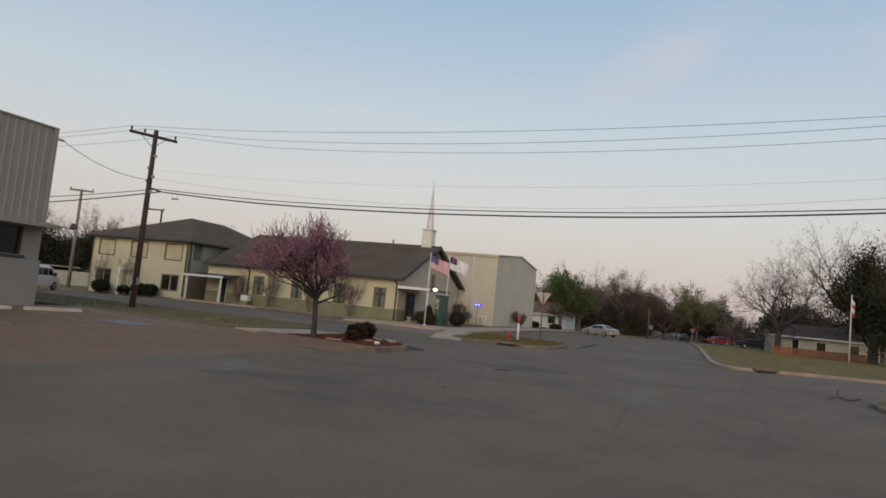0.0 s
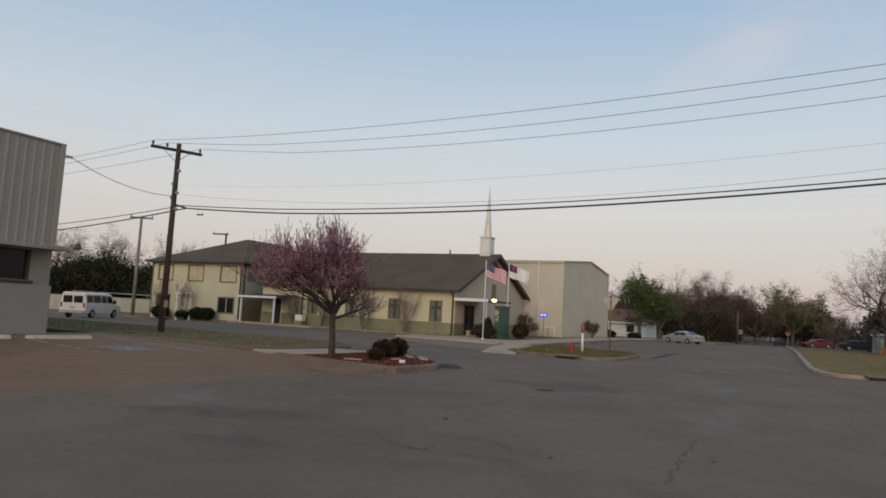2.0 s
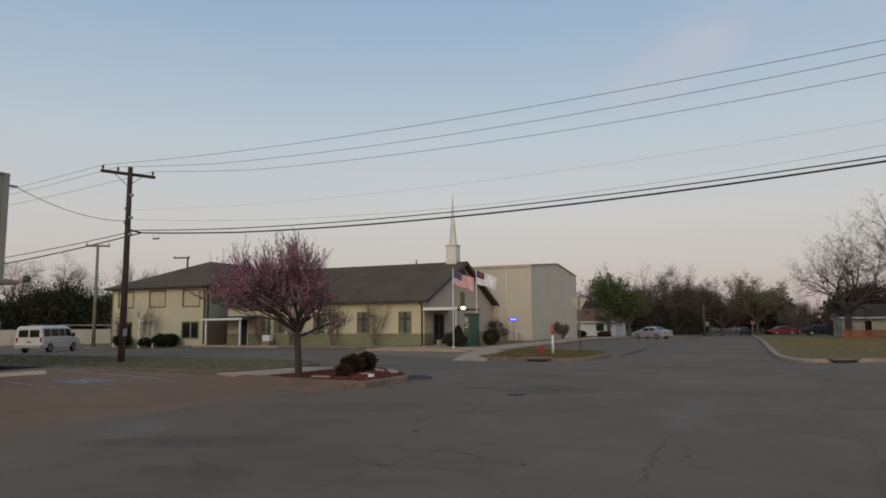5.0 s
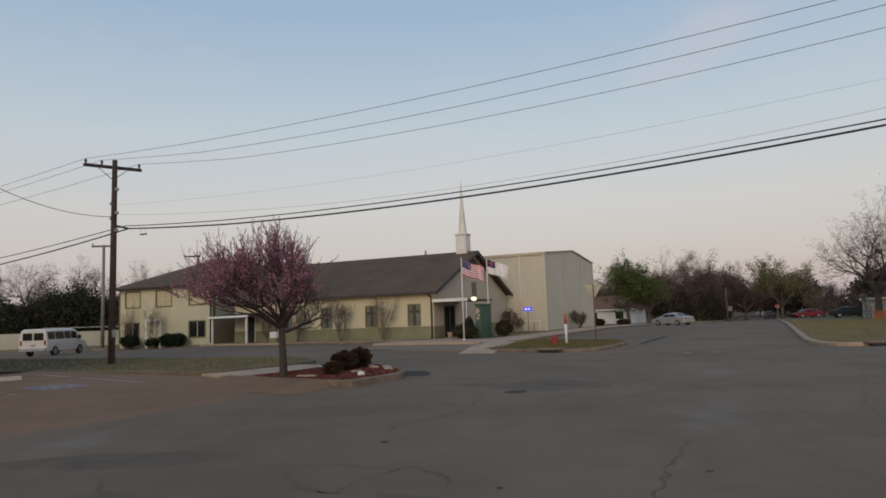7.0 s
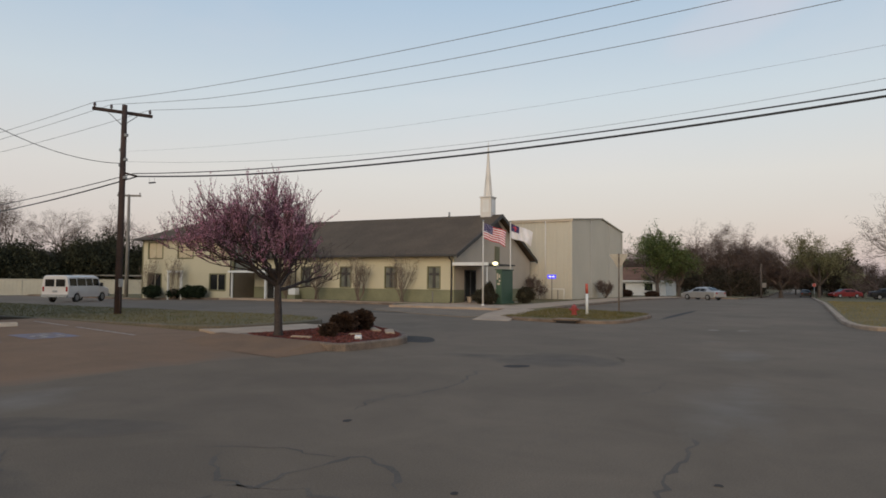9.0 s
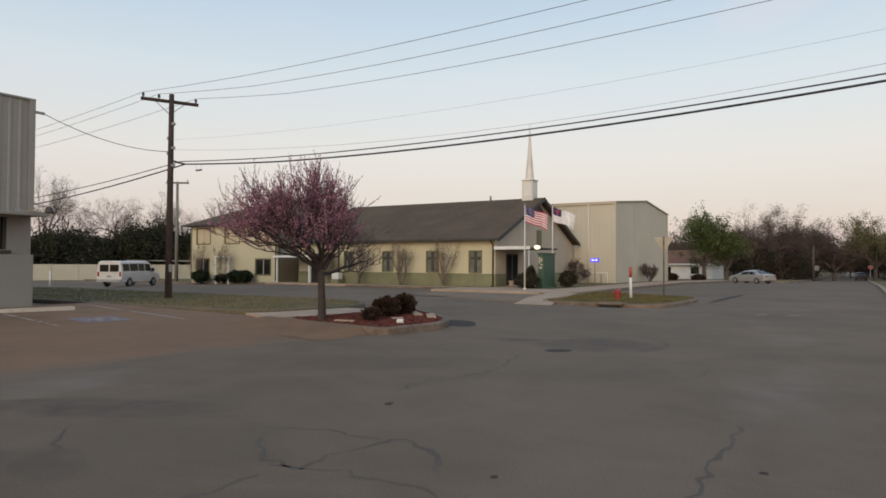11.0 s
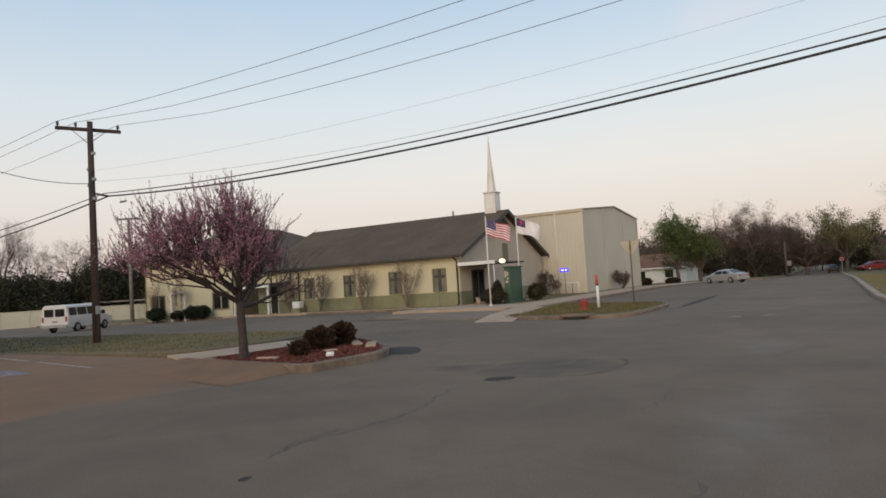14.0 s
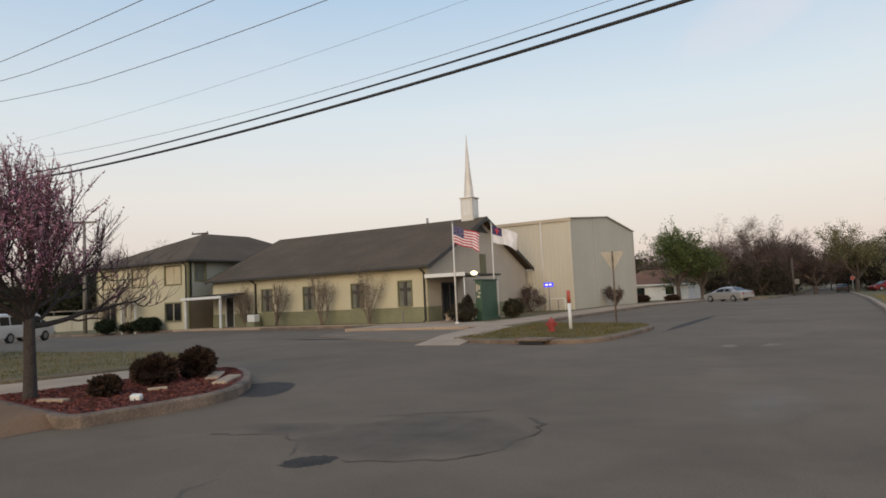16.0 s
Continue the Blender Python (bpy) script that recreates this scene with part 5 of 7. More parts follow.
tube("downspout", [(BX1 - 0.16, BY0 - 0.45, 4.58), (BX1 - 0.16, BY0 - 0.1, 4.35), (BX1 - 0.16, BY0 - 0.1, 0.2)], 0.05, M_FASCIA, block, 6)


def sash(x0, x1, y, z0, z1, pane_mat, frame_mat, parent, bars_x=1, bars_z=1):
    fr = boxes(((x0 - 0.07, y - 0.035, z0 - 0.07), (x0 + 0.03, y + 0.12, z1 + 0.07)), ((x1 - 0.03, y - 0.035, z0 - 0.07), (x1 + 0.07, y + 0.12, z1 + 0.07)), ((x0 + 0.03, y - 0.035, z1 - 0.03), (x1 - 0.03, y + 0.12, z1 + 0.07)), ((x0 + 0.03, y - 0.05, z0 - 0.07), (x1 - 0.03, y + 0.12, z0 + 0.03)), bevel=0.008)
    win = part("window", fr, frame_mat, parent, "trimmed sash window")
    for i in range(bars_x + 1):
        a = x0 + 0.03 + (x1 - x0 - 0.06) * i / (bars_x + 1)
        b = x0 + 0.03 + (x1 - x0 - 0.06) * (i + 1) / (bars_x + 1)
        part("pane", boxes(((a + 0.004, y + 0.06, z0 + 0.03), (b - 0.004, y + 0.075, z1 - 0.03))), pane_mat, win)
    bars = []
    for i in range(1, bars_x + 1):
        a = x0 + (x1 - x0) * i / (bars_x + 1)
        bars.append(((a - 0.03, y + 0.02, z0 + 0.03), (a + 0.03, y + 0.055, z1 - 0.03)))
    for j in range(1, bars_z + 1):
        z = z0 + (z1 - z0) * j / (bars_z + 1)
        bars.append(((x0 + 0.03, y + 0.022, z - 0.022), (x1 - 0.03, y + 0.053, z + 0.022)))
    if bars:
        part("muntin", boxes(*bars), M_CREAM, win)
    return win


for a, b in UPX:
    sash(a, b, BY0, 3.12, 4.38, M_BLIND, M_OLIVE, block)
for a, b in LOWX:
    sash(a, b, BY0, 0.65, 1.85, M_GLASS, M_OLIVE, block, 1, 0)
ed = part("entry_door", boxes(((-44.99, BY0 - 0.05, 0.1), (-44.85, BY0 + 0.1, 2.05)), ((-43.6, BY0 - 0.05, 0.1), (-43.46, BY0 + 0.1, 2.05)), ((-44.85, BY0 - 0.05, 1.92), (-43.6, BY0 + 0.1, 2.05)), bevel=0.008), M_WHITE, block, "white framed entry door")
part("leaf", boxes(((-44.85, BY0 + 0.04, 0.1), (-43.6, BY0 + 0.09, 1.92))), M_CREAM, ed)
# thin sheet that paints the porch shadow onto the lower side wall
part("lower_side_panel", boxes(((BX1 + 0.004, BY0 + 0.12, -0.05), (BX1 + 0.03, 52.28, 2.12))), M_PORCHSHADE, block, "lower side wall darkened to brown for the porch shade")
ef = part("entry_frame", boxes(((-44.27, 44.30, -0.2), (-44.15, 44.42, 2.0)), ((-42.75, 44.30, -0.2), (-42.63, 44.42, 2.0)), ((-44.31, 44.28, 2.002), (-42.59, 44.44, 2.12)), bevel=0.008), M_WHITE, block, "white frame in front of the entry")
fr = boxes(((BX1 - 0.1, 45.43, 3.25), (BX1 + 0.035, 45.53, 4.57)), ((BX1 - 0.1, 46.37, 3.25), (BX1 + 0.035, 46.47, 4.57)), ((BX1 - 0.1, 45.53, 4.47), (BX1 + 0.035, 46.37, 4.57)), ((BX1 - 0.1, 45.53, 3.25), (BX1 + 0.05, 46.37, 3.33)), bevel=0.008)
win = part("window", fr, M_OLIVE, block, "trimmed side window")
part("pane", boxes(((BX1 - 0.08, 45.53, 3.33), (BX1 - 0.065, 46.37, 3.9)), ((BX1 - 0.08, 45.53, 3.93), (BX1 - 0.065, 46.37, 4.47))), M_TINT, win)

# ---- metal hall ----
hall = root("metal_hall", (-30, 68, 0.1), "tall tan ribbed metal hall behind the church", "metal building")
HX, HY0, HY1, HYP, HZE, HZP = -16.35, 59.75, 76.1, 68.3, 6.48, 7.22


def hall_top(u):
    y = HY0 + u
    return HZE + (HZP - HZE) * (1 - abs(y - HYP) / (HYP - HY0)) if y < HYP else HZE + (HZP - HZE) * (HY1 - y) / (HY1 - HYP)


ribbed("gable_sheeting", (HX, HY0), (HX, HY1), -0.3, hall_top, M_METALW, hall, 0.3, 0.014, "ribbed end wall")
ribbed("side_sheeting", (-46, HY0), (HX, HY0), -0.3, lambda u: HZE, M_METALW, hall, 0.3, 0.018, "ribbed long wall")
part("far_walls", boxes(((-46, HY1 - 0.15, 0), (HX - 0.16, HY1, HZE)), ((-46.15, HY0, 0), (-46, HY1, HZE))), M_METALW, hall)
slab("roof", [(-46.2, HY0 - 0.15, HZE + 0.06), (HX + 0.15, HY0 - 0.15, HZE + 0.06), (HX + 0.15, HYP, HZP + 0.07), (-46.2, HYP, HZP + 0.07)], 0.06, M_METALW, hall, "low metal roof slope")
slab("roof", [(-46.2, HYP, HZP + 0.07), (HX + 0.15, HYP, HZP + 0.07), (HX + 0.15, HY1 + 0.15, HZE + 0.06), (-46.2, HY1 + 0.15, HZE + 0.06)], 0.06, M_METALW, hall, "low metal roof slope")
part("eave_trim", boxes(((-46, HY0 - 0.12, HZE - 0.16), (HX + 0.12, HY0 - 0.035, HZE - 0.005)), bevel=0.01), M_GREY_GABLE, hall)
part("corner_trim", boxes(((HX - 0.15, HY0 - 0.06, 0.05), (HX + 0.06, HY0 - 0.033, HZE - 0.17)), ((HX + 0.034, HY0 - 0.03, 0.05), (HX + 0.06, HY0 + 0.18, HZE - 0.1)), bevel=0.006), M_METALW, hall)
part("corner_trim", boxes(((HX + 0.034, HY1 - 0.18, 0.05), (HX + 0.06, HY1 + 0.03, HZE - 0.1)), bevel=0.006), M_METALW, hall)
for x in (-18.5,):
    tube("downspout", [(x, HY0 - 0.1, HZE - 0.1), (x, HY0 - 0.1, 0.2)], 0.06, M_STEEPLE, hall, 6, "pale downspout")
for y in (65.0, 71.0):
    part("panel_seam", boxes(((HX + 0.031, y - 0.05, 0.1), (HX + 0.05, y + 0.05, hall_top(y - HY0) - 0.05))), M_STEEPLE, hall)

# ---- grey building ----
grey = root("grey_building", (-27, 10, 0.1), "grey metal-clad commercial building with a flat canopy", "commercial building")
KX, KY = -22.2, 19.2
ribbed("upper_sheeting", (KX, -30), (KX, KY), 3.1, lambda u: 6.68, M_GREYMETAL, grey, 0.3, 0.016, "grey ribbed upper wall")
ribbed("north_sheeting", (KX, KY), (-40, KY), 3.1, lambda u: 6.68, M_GREYMETAL, grey, 0.3, 0.016, "grey ribbed upper wall")
wall("lower_wall", (KX, -30), (KX, KY), 0.0, 3.098, 0.25, [(36.6, 48.5, 1.95, 2.95), (32.0, 35.0, 0.2, 2.6)], M_GREYWALL, grey, "grey painted lower wall")
part("north_wall", boxes(((-40, KY - 0.25, 0), (KX - 0.26, KY, 3.095))), M_GREYWALL, grey)
part("wainscot", boxes(((KX + 0.003, -30, 0.05), (KX + 0.07, KY + 0.06, 1.80)), ((KX - 8, KY + 0.003, 0.05), (KX, KY + 0.06, 1.80)), bevel=0.015), M_GREYWALL, grey, "proud lower wall with a ledge")
part("sill", boxes(((KX + 0.003, 5.5, 1.84), (KX + 0.09, 18.6, 1.93)), bevel=0.01), M_FASCIA, grey)
sw = part("shop_window", boxes(((KX - 0.16, 6.6, 1.95), (KX - 0.14, 18.5, 2.95))), M_GLASS, grey, "dark shop window under the canopy")
for y in (8.6, 10.6, 12.6, 14.6, 16.6, 18.42):
    part("mullion", boxes(((KX - 0.135, y, 1.95), (KX - 0.06, y + 0.07, 2.95))), M_FASCIA, sw)
part("canopy", boxes(((KX + 0.035, -30, 2.98), (KX + 0.95, KY + 0.02, 3.09)), bevel=0.012), M_GREYMETAL, grey, "flat projecting canopy")
part("corner_trim", boxes(((KX - 0.12, KY + 0.033, 3.1), (KX + 0.06, KY + 0.055, 6.71)), ((KX + 0.034, KY - 0.12, 3.1), (KX + 0.058, KY + 0.03, 6.71))), M_GREYMETAL, grey)
part("coping", boxes(((KX - 0.25, -30, 6.683), (KX + 0.06, KY + 0.06, 6.74)), ((-40, KY - 0.25, 6.683), (KX - 0.26, KY + 0.06, 6.74))), M_GREYMETAL, grey)
part("flat_roof", boxes(((-40, -30, 6.46), (KX - 0.16, KY - 0.16, 6.56))), M_FARROOF, grey)
part("far_walls", boxes(((-40.2, -30, 0), (-40.0, KY, 6.66)), ((-40, -30.2, 0), (KX, -30.0, 6.66))), M_GREYMETAL, grey)
part("service_bracket", boxes(((KX - 0.02, KY + 0.06, 6.3), (KX + 0.05, KY + 0.35, 6.38)), bevel=0.01), M_STEEL, grey)
wl_ = root("wall_lamp", (KX, 18.75, 3.1), "dark flood lamp on a thin arm over the canopy", "wall lamp")
tube("arm", [(KX + 0.02, 18.8, 3.13), (-21.2, 18.74, 3.12), (-20.2, 18.68, 3.0), (-19.85, 18.64, 2.92)], 0.028, M_GREYMETAL, wl_, 8)
lathe("head", [(0.02, 0.2), (0.07, 0.19), (0.1, 0.12), (0.12, 0.04), (0.11, 0.0), (0.04, 0.0)], M_FASCIA, wl_, (-20.09, 18.66, 3.0), sides=14, label="dark lamp head")
part("bracket", boxes(((KX + 0.036, 18.7, 3.092), (KX + 0.08, 18.9, 3.22)), bevel=0.008), M_STEEL, wl_)
rs_ = root("roof_sign", (-23, 17.0, 6.7), "dark framed roof sign on the grey building", "roof sign")
part("panel", boxes(((-23.05, 14.8, 7.25), (-22.95, 17.1, 8.1)), bevel=0.01), M_FASCIA, rs_)
for y in (15.2, 16.8):
    part("post", boxes(((-23.04, y - 0.04, 6.7), (-22.96, y + 0.04, 7.248))), M_STEEL, rs_)


# ---- utility poles and lines ----
PX, PY = -23.13, 24.89


def insulator(p, parent):
    return lathe("insulator", [(0.02, 0), (0.03, 0.06), (0.06, 0.07), (0.045, 0.12), (0.055, 0.13), (0.035, 0.19), (0.015, 0.2)], M_PORC, parent, p, sides=8)


pole = root("utility_pole", (PX, PY, 0.15), "dark creosoted wooden utility pole with one crossarm on the verge", "utility pole")
tube("shaft", [(PX - 0.05, PY, 0.0), (PX - 0.02, PY, 4.0), (PX, PY, 8.25)], [0.14, 0.122, 0.098], M_POLE, pole, 12)
arm_d = Vector((0.42, 0.91, 0)).normalized()
bm = bmesh.new()
box(bm, (-0.055, -1.08, -0.06), (0.055, 1.08, 0.06), 0.008)
bmesh.ops.transform(bm, matrix=pose(PX - 0.13, PY + 0.03, 7.98, 0, 0, -24.5), verts=bm.verts)
part("crossarm", bm, M_POLE, pole)
ARM = [Vector((PX - 0.13, PY + 0.03, 8.03)) + arm_d * s for s in (-1.0, -0.42, 0.98)]
for p in ARM:
    insulator(p, pole)
for s in (-0.55, 0.55):
    tube("brace", [Vector((PX - 0.13, PY + 0.03, 7.93)) + arm_d * s, (PX - 0.1, PY, 7.45)], 0.016, M_STEEL, pole, 5)
tube("bracket", [(PX, PY, 5.62), (PX + 0.3, PY + 0.42, 5.5)], 0.04, M_POLE, pole, 6, "dark cable bracket")
for z, a in ((7.0, 1), (6.45, -1), (6.05, 1), (5.85, -1), (5.35, 1)):
    part("hardware", boxes(((PX + 0.08 * a, PY - 0.06, z), (PX + 0.2 * a, PY + 0.06, z + 0.11)), bevel=0.01) if a > 0 else boxes(((PX - 0.2, PY - 0.06, z), (PX - 0.08, PY + 0.06, z + 0.11)), bevel=0.01), M_STEEL, pole)
part("meter_box", boxes(((PX + 0.1, PY - 0.12, 1.2), (PX + 0.2, PY + 0.02, 1.5)), bevel=0.01), M_STEEL, pole)
tube("conduit", [(PX + 0.15, PY - 0.06, 0.15), (PX + 0.14, PY - 0.06, 1.2)], 0.03, M_POLE, pole, 6)

end_pole = root("utility_pole", (14.0, 23.0, 0.1), "dark wooden utility pole across the street", "utility pole")
tube("shaft", [(14, 23, 0), (14, 23, 9.1)], [0.16, 0.11], M_POLE, end_pole, 10)
part("crossarm", boxes(((13.94, 21.7, 8.55), (14.06, 24.4, 8.67)), bevel=0.008), M_POLE, end_pole)
west_pole = root("utility_pole", (-64.0, 27.2, 0.1), "dark wooden utility pole along the verge", "utility pole")
tube("shaft", [(-64, 27.2, 0), (-64, 27.2, 8.4)], [0.16, 0.11], M_POLE, west_pole, 10)
part("crossarm", boxes(((-64.06, 26.1, 8.0), (-63.94, 28.3, 8.12)), bevel=0.008), M_POLE, west_pole)


def line(name, a, z_low, k, x_mid, slope_y, r, material, end_west, label):
    """One overhead wire: a sagging span east of the pole and one west of it."""
    v, f = [], []
    pts = []
    for i in range(41):
        x = a[0] + (14.0 - a[0]) * i / 40
        z = z_low + k * (x - x_mid) ** 2
        s = min(1.0, i / 6)
        z0 = z_low + k * (a[0] - x_mid) ** 2
        pts.append((x, a[1] + slope_y * (x - a[0]), z + (a[2] - z0) * (1 - s)))
    tube_into(v, f, pts, [r] * len(pts), 5)
    pts = []
    if end_west is None:
        return thing(raw(name, v, f, material), label, "overhead wire", "overhead wires")
    for i in range(25):
        s = i / 24
        pts.append((a[0] + (end_west[0] - a[0]) * s, a[1] + (end_west[1] - a[1]) * s, a[2] + (end_west[2] - a[2]) * s - end_west[3] * 4 * s * (1 - s)))
    tube_into(v, f, pts, [r] * len(pts), 5)
    thing(raw(name, v, f, material), label, "overhead wire", "overhead wires")


line("overhead_wire", ARM[0] + Vector((0, 0, 0.2)), 7.75, 0.0018, -8, -0.05, 0.009, M_WIRE_AL, (-64, 26.2, 8.2, 0.7), "thin bare power wire on the crossarm")
line("overhead_wire", ARM[1] + Vector((0, 0, 0.2)), 7.45, 0.0026, -8, -0.055, 0.009, M_WIRE_AL, (-64, 27.0, 8.2, 0.7), "thin bare power wire on the crossarm")
line("overhead_wire", ARM[2] + Vector((0, 0, 0.2)), 7.45, 0.0026, -8, -0.05, 0.009, M_WIRE_AL, (-64, 28.2, 8.2, 0.7), "thin bare power wire on the crossarm")
line("overhead_wire", (PX + 0.3, PY + 0.42, 5.5), 4.955, 0.0025, -9, -0.07, 0.028, M_WIRE, (-64, 27.3, 5.2, 1.1), "thick black communication cable")
line("overhead_wire", (PX + 0.2, PY + 0.3, 5.6), 5.11, 0.0023, -9, -0.065, 0.018, M_WIRE, (-64, 27.2, 5.4, 0.9), "slim black communication cable below the power wires")
line("overhead_wire", (PX + 0.1, PY + 0.1, 6.05), 5.22, 0.0038, -8, -0.06, 0.0045, M_WIRE_AL, None, "thin grey cable below the power wires")
line("overhead_wire", (PX + 0.1, PY + 0.1, 6.45), 5.95, 0.0024, -9, -0.06, 0.0028, M_WIRE_AL, None, "very thin pale cable below the power wires")
sc = root("cable_splice", (-21.95, 25.3, 5.05), "small dark splice case hanging from the cable", "cable splice")
lathe("case", [(0.012, -0.2), (0.03, -0.16), (0.03, 0.16), (0.012, 0.2)], M_WIRE, sc, (-21.95, 25.3, 5.2), axis="x", sides=10)
for x in (-22.1, -21.8):
    tube("hanger", [(x, 25.3, 5.22), (x, 25.28, 5.42)], 0.004, M_WIRE, sc, 5)
v, f = [], []
a, b = (KX + 0.02, KY + 0.3, 6.34), (PX, PY - 0.12, 5.95)
pts = [(a[0] + (b[0] - a[0]) * i / 14, a[1] + (b[1] - a[1]) * i / 14, a[2] + (b[2] - a[2]) * i / 14 - 1.12 * (i / 14) * (1 - i / 14)) for i in range(15)]
tube_into(v, f, pts, [0.012] * 15, 5)
thing(raw("service_drop", v, f, M_WIRE), "thin black service wire from pole to grey building", "overhead wire")


def far_pole(x, y, h, arm_w, turn, label, shift=0.0, wood=None):
    t = root("utility_pole", (x, y, 0), label, "utility pole")
    wood = wood or M_CPOLE
    tube("shaft", [(x, y, -0.1), (x, y, h)], [0.17, 0.11], wood, t, 9)
    bm = bmesh.new()
    box(bm, (shift - arm_w / 2, -0.07, -0.08), (shift + arm_w / 2, 0.07, 0.08), 0.01)
    bmesh.ops.transform(bm, matrix=pose(x, y, h - 0.1, 0, 0, turn), verts=bm.verts)
    part("crossarm", bm, wood, t)
    for s in (-0.45, 0.45):
        p = Vector((x, y, h - 0.02)) + pose(0, 0, 0, 0, 0, turn) @ Vector((shift + s * arm_w, 0, 0))
        insulator(p, t)


far_pole(-52.0, 46.4, 9.05, 2.0, 35, "weathered pale utility pole beside the annex")
far_pole(-61.1, 66.0, 10.1, 2.0, 20, "dark utility pole with a one-sided crossarm behind the annex", -0.75, M_POLE)


# ---- planting on the corner bed ----
redbud = redbud_tree((-11.42, 20.85, 0.15), 17, "flowering redbud tree with pink purple blossom in the mulch bed")
shrub("rounded_shrub", (-10.74, 22.59, 0.15), 0.37, 0.37, 0.52, 2, M_SHRUB, "dark rounded shrub in the red mulch", 4200, 0.035, "bed shrubs")
shrub("rounded_shrub", (-10.88, 23.6, 0.15), 0.35, 0.35, 0.56, 3, M_SHRUB, "dark rounded shrub in the red mulch", 4200, 0.035, "bed shrubs")
shrub("rounded_shrub", (-10.25, 21.36, 0.15), 0.24, 0.24, 0.34, 4, M_SHRUB, "small dark shrub in the red mulch", 2200, 0.03, "bed shrubs")
spot = root("bed_spotlight", (-9.27, 21.22, 0.15), "small white spotlight box in the mulch", "spotlight")
bm = bmesh.new()
box(bm, (-0.13, -0.08, 0.0), (0.13, 0.08, 0.14), 0.02)
bmesh.ops.transform(bm, matrix=pose(-9.27, 21.22, 0.15, 12, 0, 25) @ Matrix.Diagonal((0.62, 0.62, 0.75, 1)), verts=bm.verts)
part("housing", bm, M_WHITE, spot)
for k, (x, y, l, tn) in enumerate(((-10.6, 20.75, 0.5, 15), (-10.0, 22.1, 0.3, 60), (-10.55, 23.75, 1.1, 133), (-9.78, 23.35, 1.15, 125))):
    t = root("edging_stone", (x, y, 0.16), "pale concrete edging piece lying in the mulch", "edging stone", "edging stones")
    bm = bmesh.new()
    w = 0.12 if l > 0.8 else 0.07
    box(bm, (-l / 2, -w, -0.02), (l / 2, w, 0.05), 0.012)
    bmesh.ops.transform(bm, matrix=pose(x, y, 0.16, 0, 0, tn), verts=bm.verts)
    part("stone", bm, M_CONC, t)


def inside(p, poly):
    x, y = p
    c = False
    for (x1, y1), (x2, y2) in zip(poly, poly[1:] + poly[:1]):
        if (y1 > y) != (y2 > y) and x < (x2 - x1) * (y - y1) / (y2 - y1) + x1:
            c = not c
    return c


def strewn(name, poly, box4, z, n, size, seed, material, label, category, tall=False):
    """Blades or chips spread over a plan outline."""
    rs = np.random.RandomState(seed)
    pts = []
    while len(pts) < n:
        p = (rs.uniform(box4[0], box4[1]), rs.uniform(box4[2], box4[3]))
        if inside(p, poly):
            pts.append((*p, z))
    pts = np.array(pts)
    if not tall:
        v, f = scatter_quads(pts + rs.uniform(0, 0.02, (n, 1)) * np.array([0, 0, 1]), size, seed, flat=0.7, aspect=0.35)
    else:
        h = size * rs.uniform(0.5, 1.3, n)
        a = rs.uniform(0, 6.28, n)
        w = 0.006 + size * 0.06
        dx, dy = np.cos(a) * w, np.sin(a) * w
        lx, ly = rs.normal(scale=0.35, size=(2, n)) * h
        o = np.zeros(n)
        v = np.stack([pts + np.stack([-dx, -dy, o], 1), pts + np.stack([dx, dy, o], 1), pts + np.stack([lx, ly, h], 1)], 1).reshape(-1, 3).tolist()
        f = np.arange(3 * n).reshape(-1, 3).tolist()
    return thing(raw(name, v, f, material), label, category, kind="stuff")


strewn("mulch_chips", inset(PLANTER, 0.2), (-13, -7.5, 19.5, 25.6), 0.163, 9000, 0.035, 5, M_CHIP, "red bark mulch chips in the corner bed", "mulch")
strewn("verge_grass", inset(GRASS_STRIP, 0.15), (-60, -14, 21, 28.6), 0.165, 30000, 0.055, 6, M_BLADE, "short patchy grass on the verge", "grass", True)
strewn("corner_grass", [(-11.0, 33.4), (-7.4, 33.2), (-6.3, 34.0), (-6.15, 39.0), (-6.9, 40.4), (-11.9, 42.7)], (-12, -6, 33, 43), 0.118, 9000, 0.06, 7, M_BLADE, "short grass round the hydrant", "grass", True)
strewn("near_grass", inset(RIGHT_NEAR, 0.15), (4.6, 12, 10, 24.8), 0.118, 9000, 0.06, 8, M_BLADE, "short grass on the near corner", "grass", True)
strewn("lawn_grass", inset(RIGHT_FAR, 0.3), (1.5, 16, 34, 75), 0.115, 26000, 0.07, 9, M_DRYBLADE, "dry lawn grass across the street", "grass", True)
v, f = [], []
for pts in (((4.05, 23.9, 0.02), (4.3, 24.0, 0.10), (4.55, 23.7, 0.05)), ((4.3, 24.0, 0.10), (4.35, 24.15, 0.28)), ((4.55, 23.7, 0.05), (4.8, 23.5, 0.14))):
    tube_into(v, f, pts, [0.025] * len(pts), 5)
thing(raw("fallen_branch", v, f, M_BARK), "small fallen branch lying at the street edge", "branch")


# ---- corner furniture ----
hyd = root("fire_hydrant", (-8.75, 36.25, 0.12), "red cast iron fire hydrant on the corner grass", "fire hydrant")
lathe("barrel", [(0.16, 0.0), (0.16, 0.04), (0.11, 0.05), (0.105, 0.38), (0.14, 0.39), (0.14, 0.43), (0.11, 0.45)], M_RED, hyd, (-8.75, 36.25, 0.12), sides=14)
lathe("bonnet", [(0.125, 0.452), (0.11, 0.52), (0.06, 0.57), (0.03, 0.58), (0.03, 0.63), (0.02, 0.64)], M_RED, hyd, (-8.75, 36.25, 0.12), sides=14)
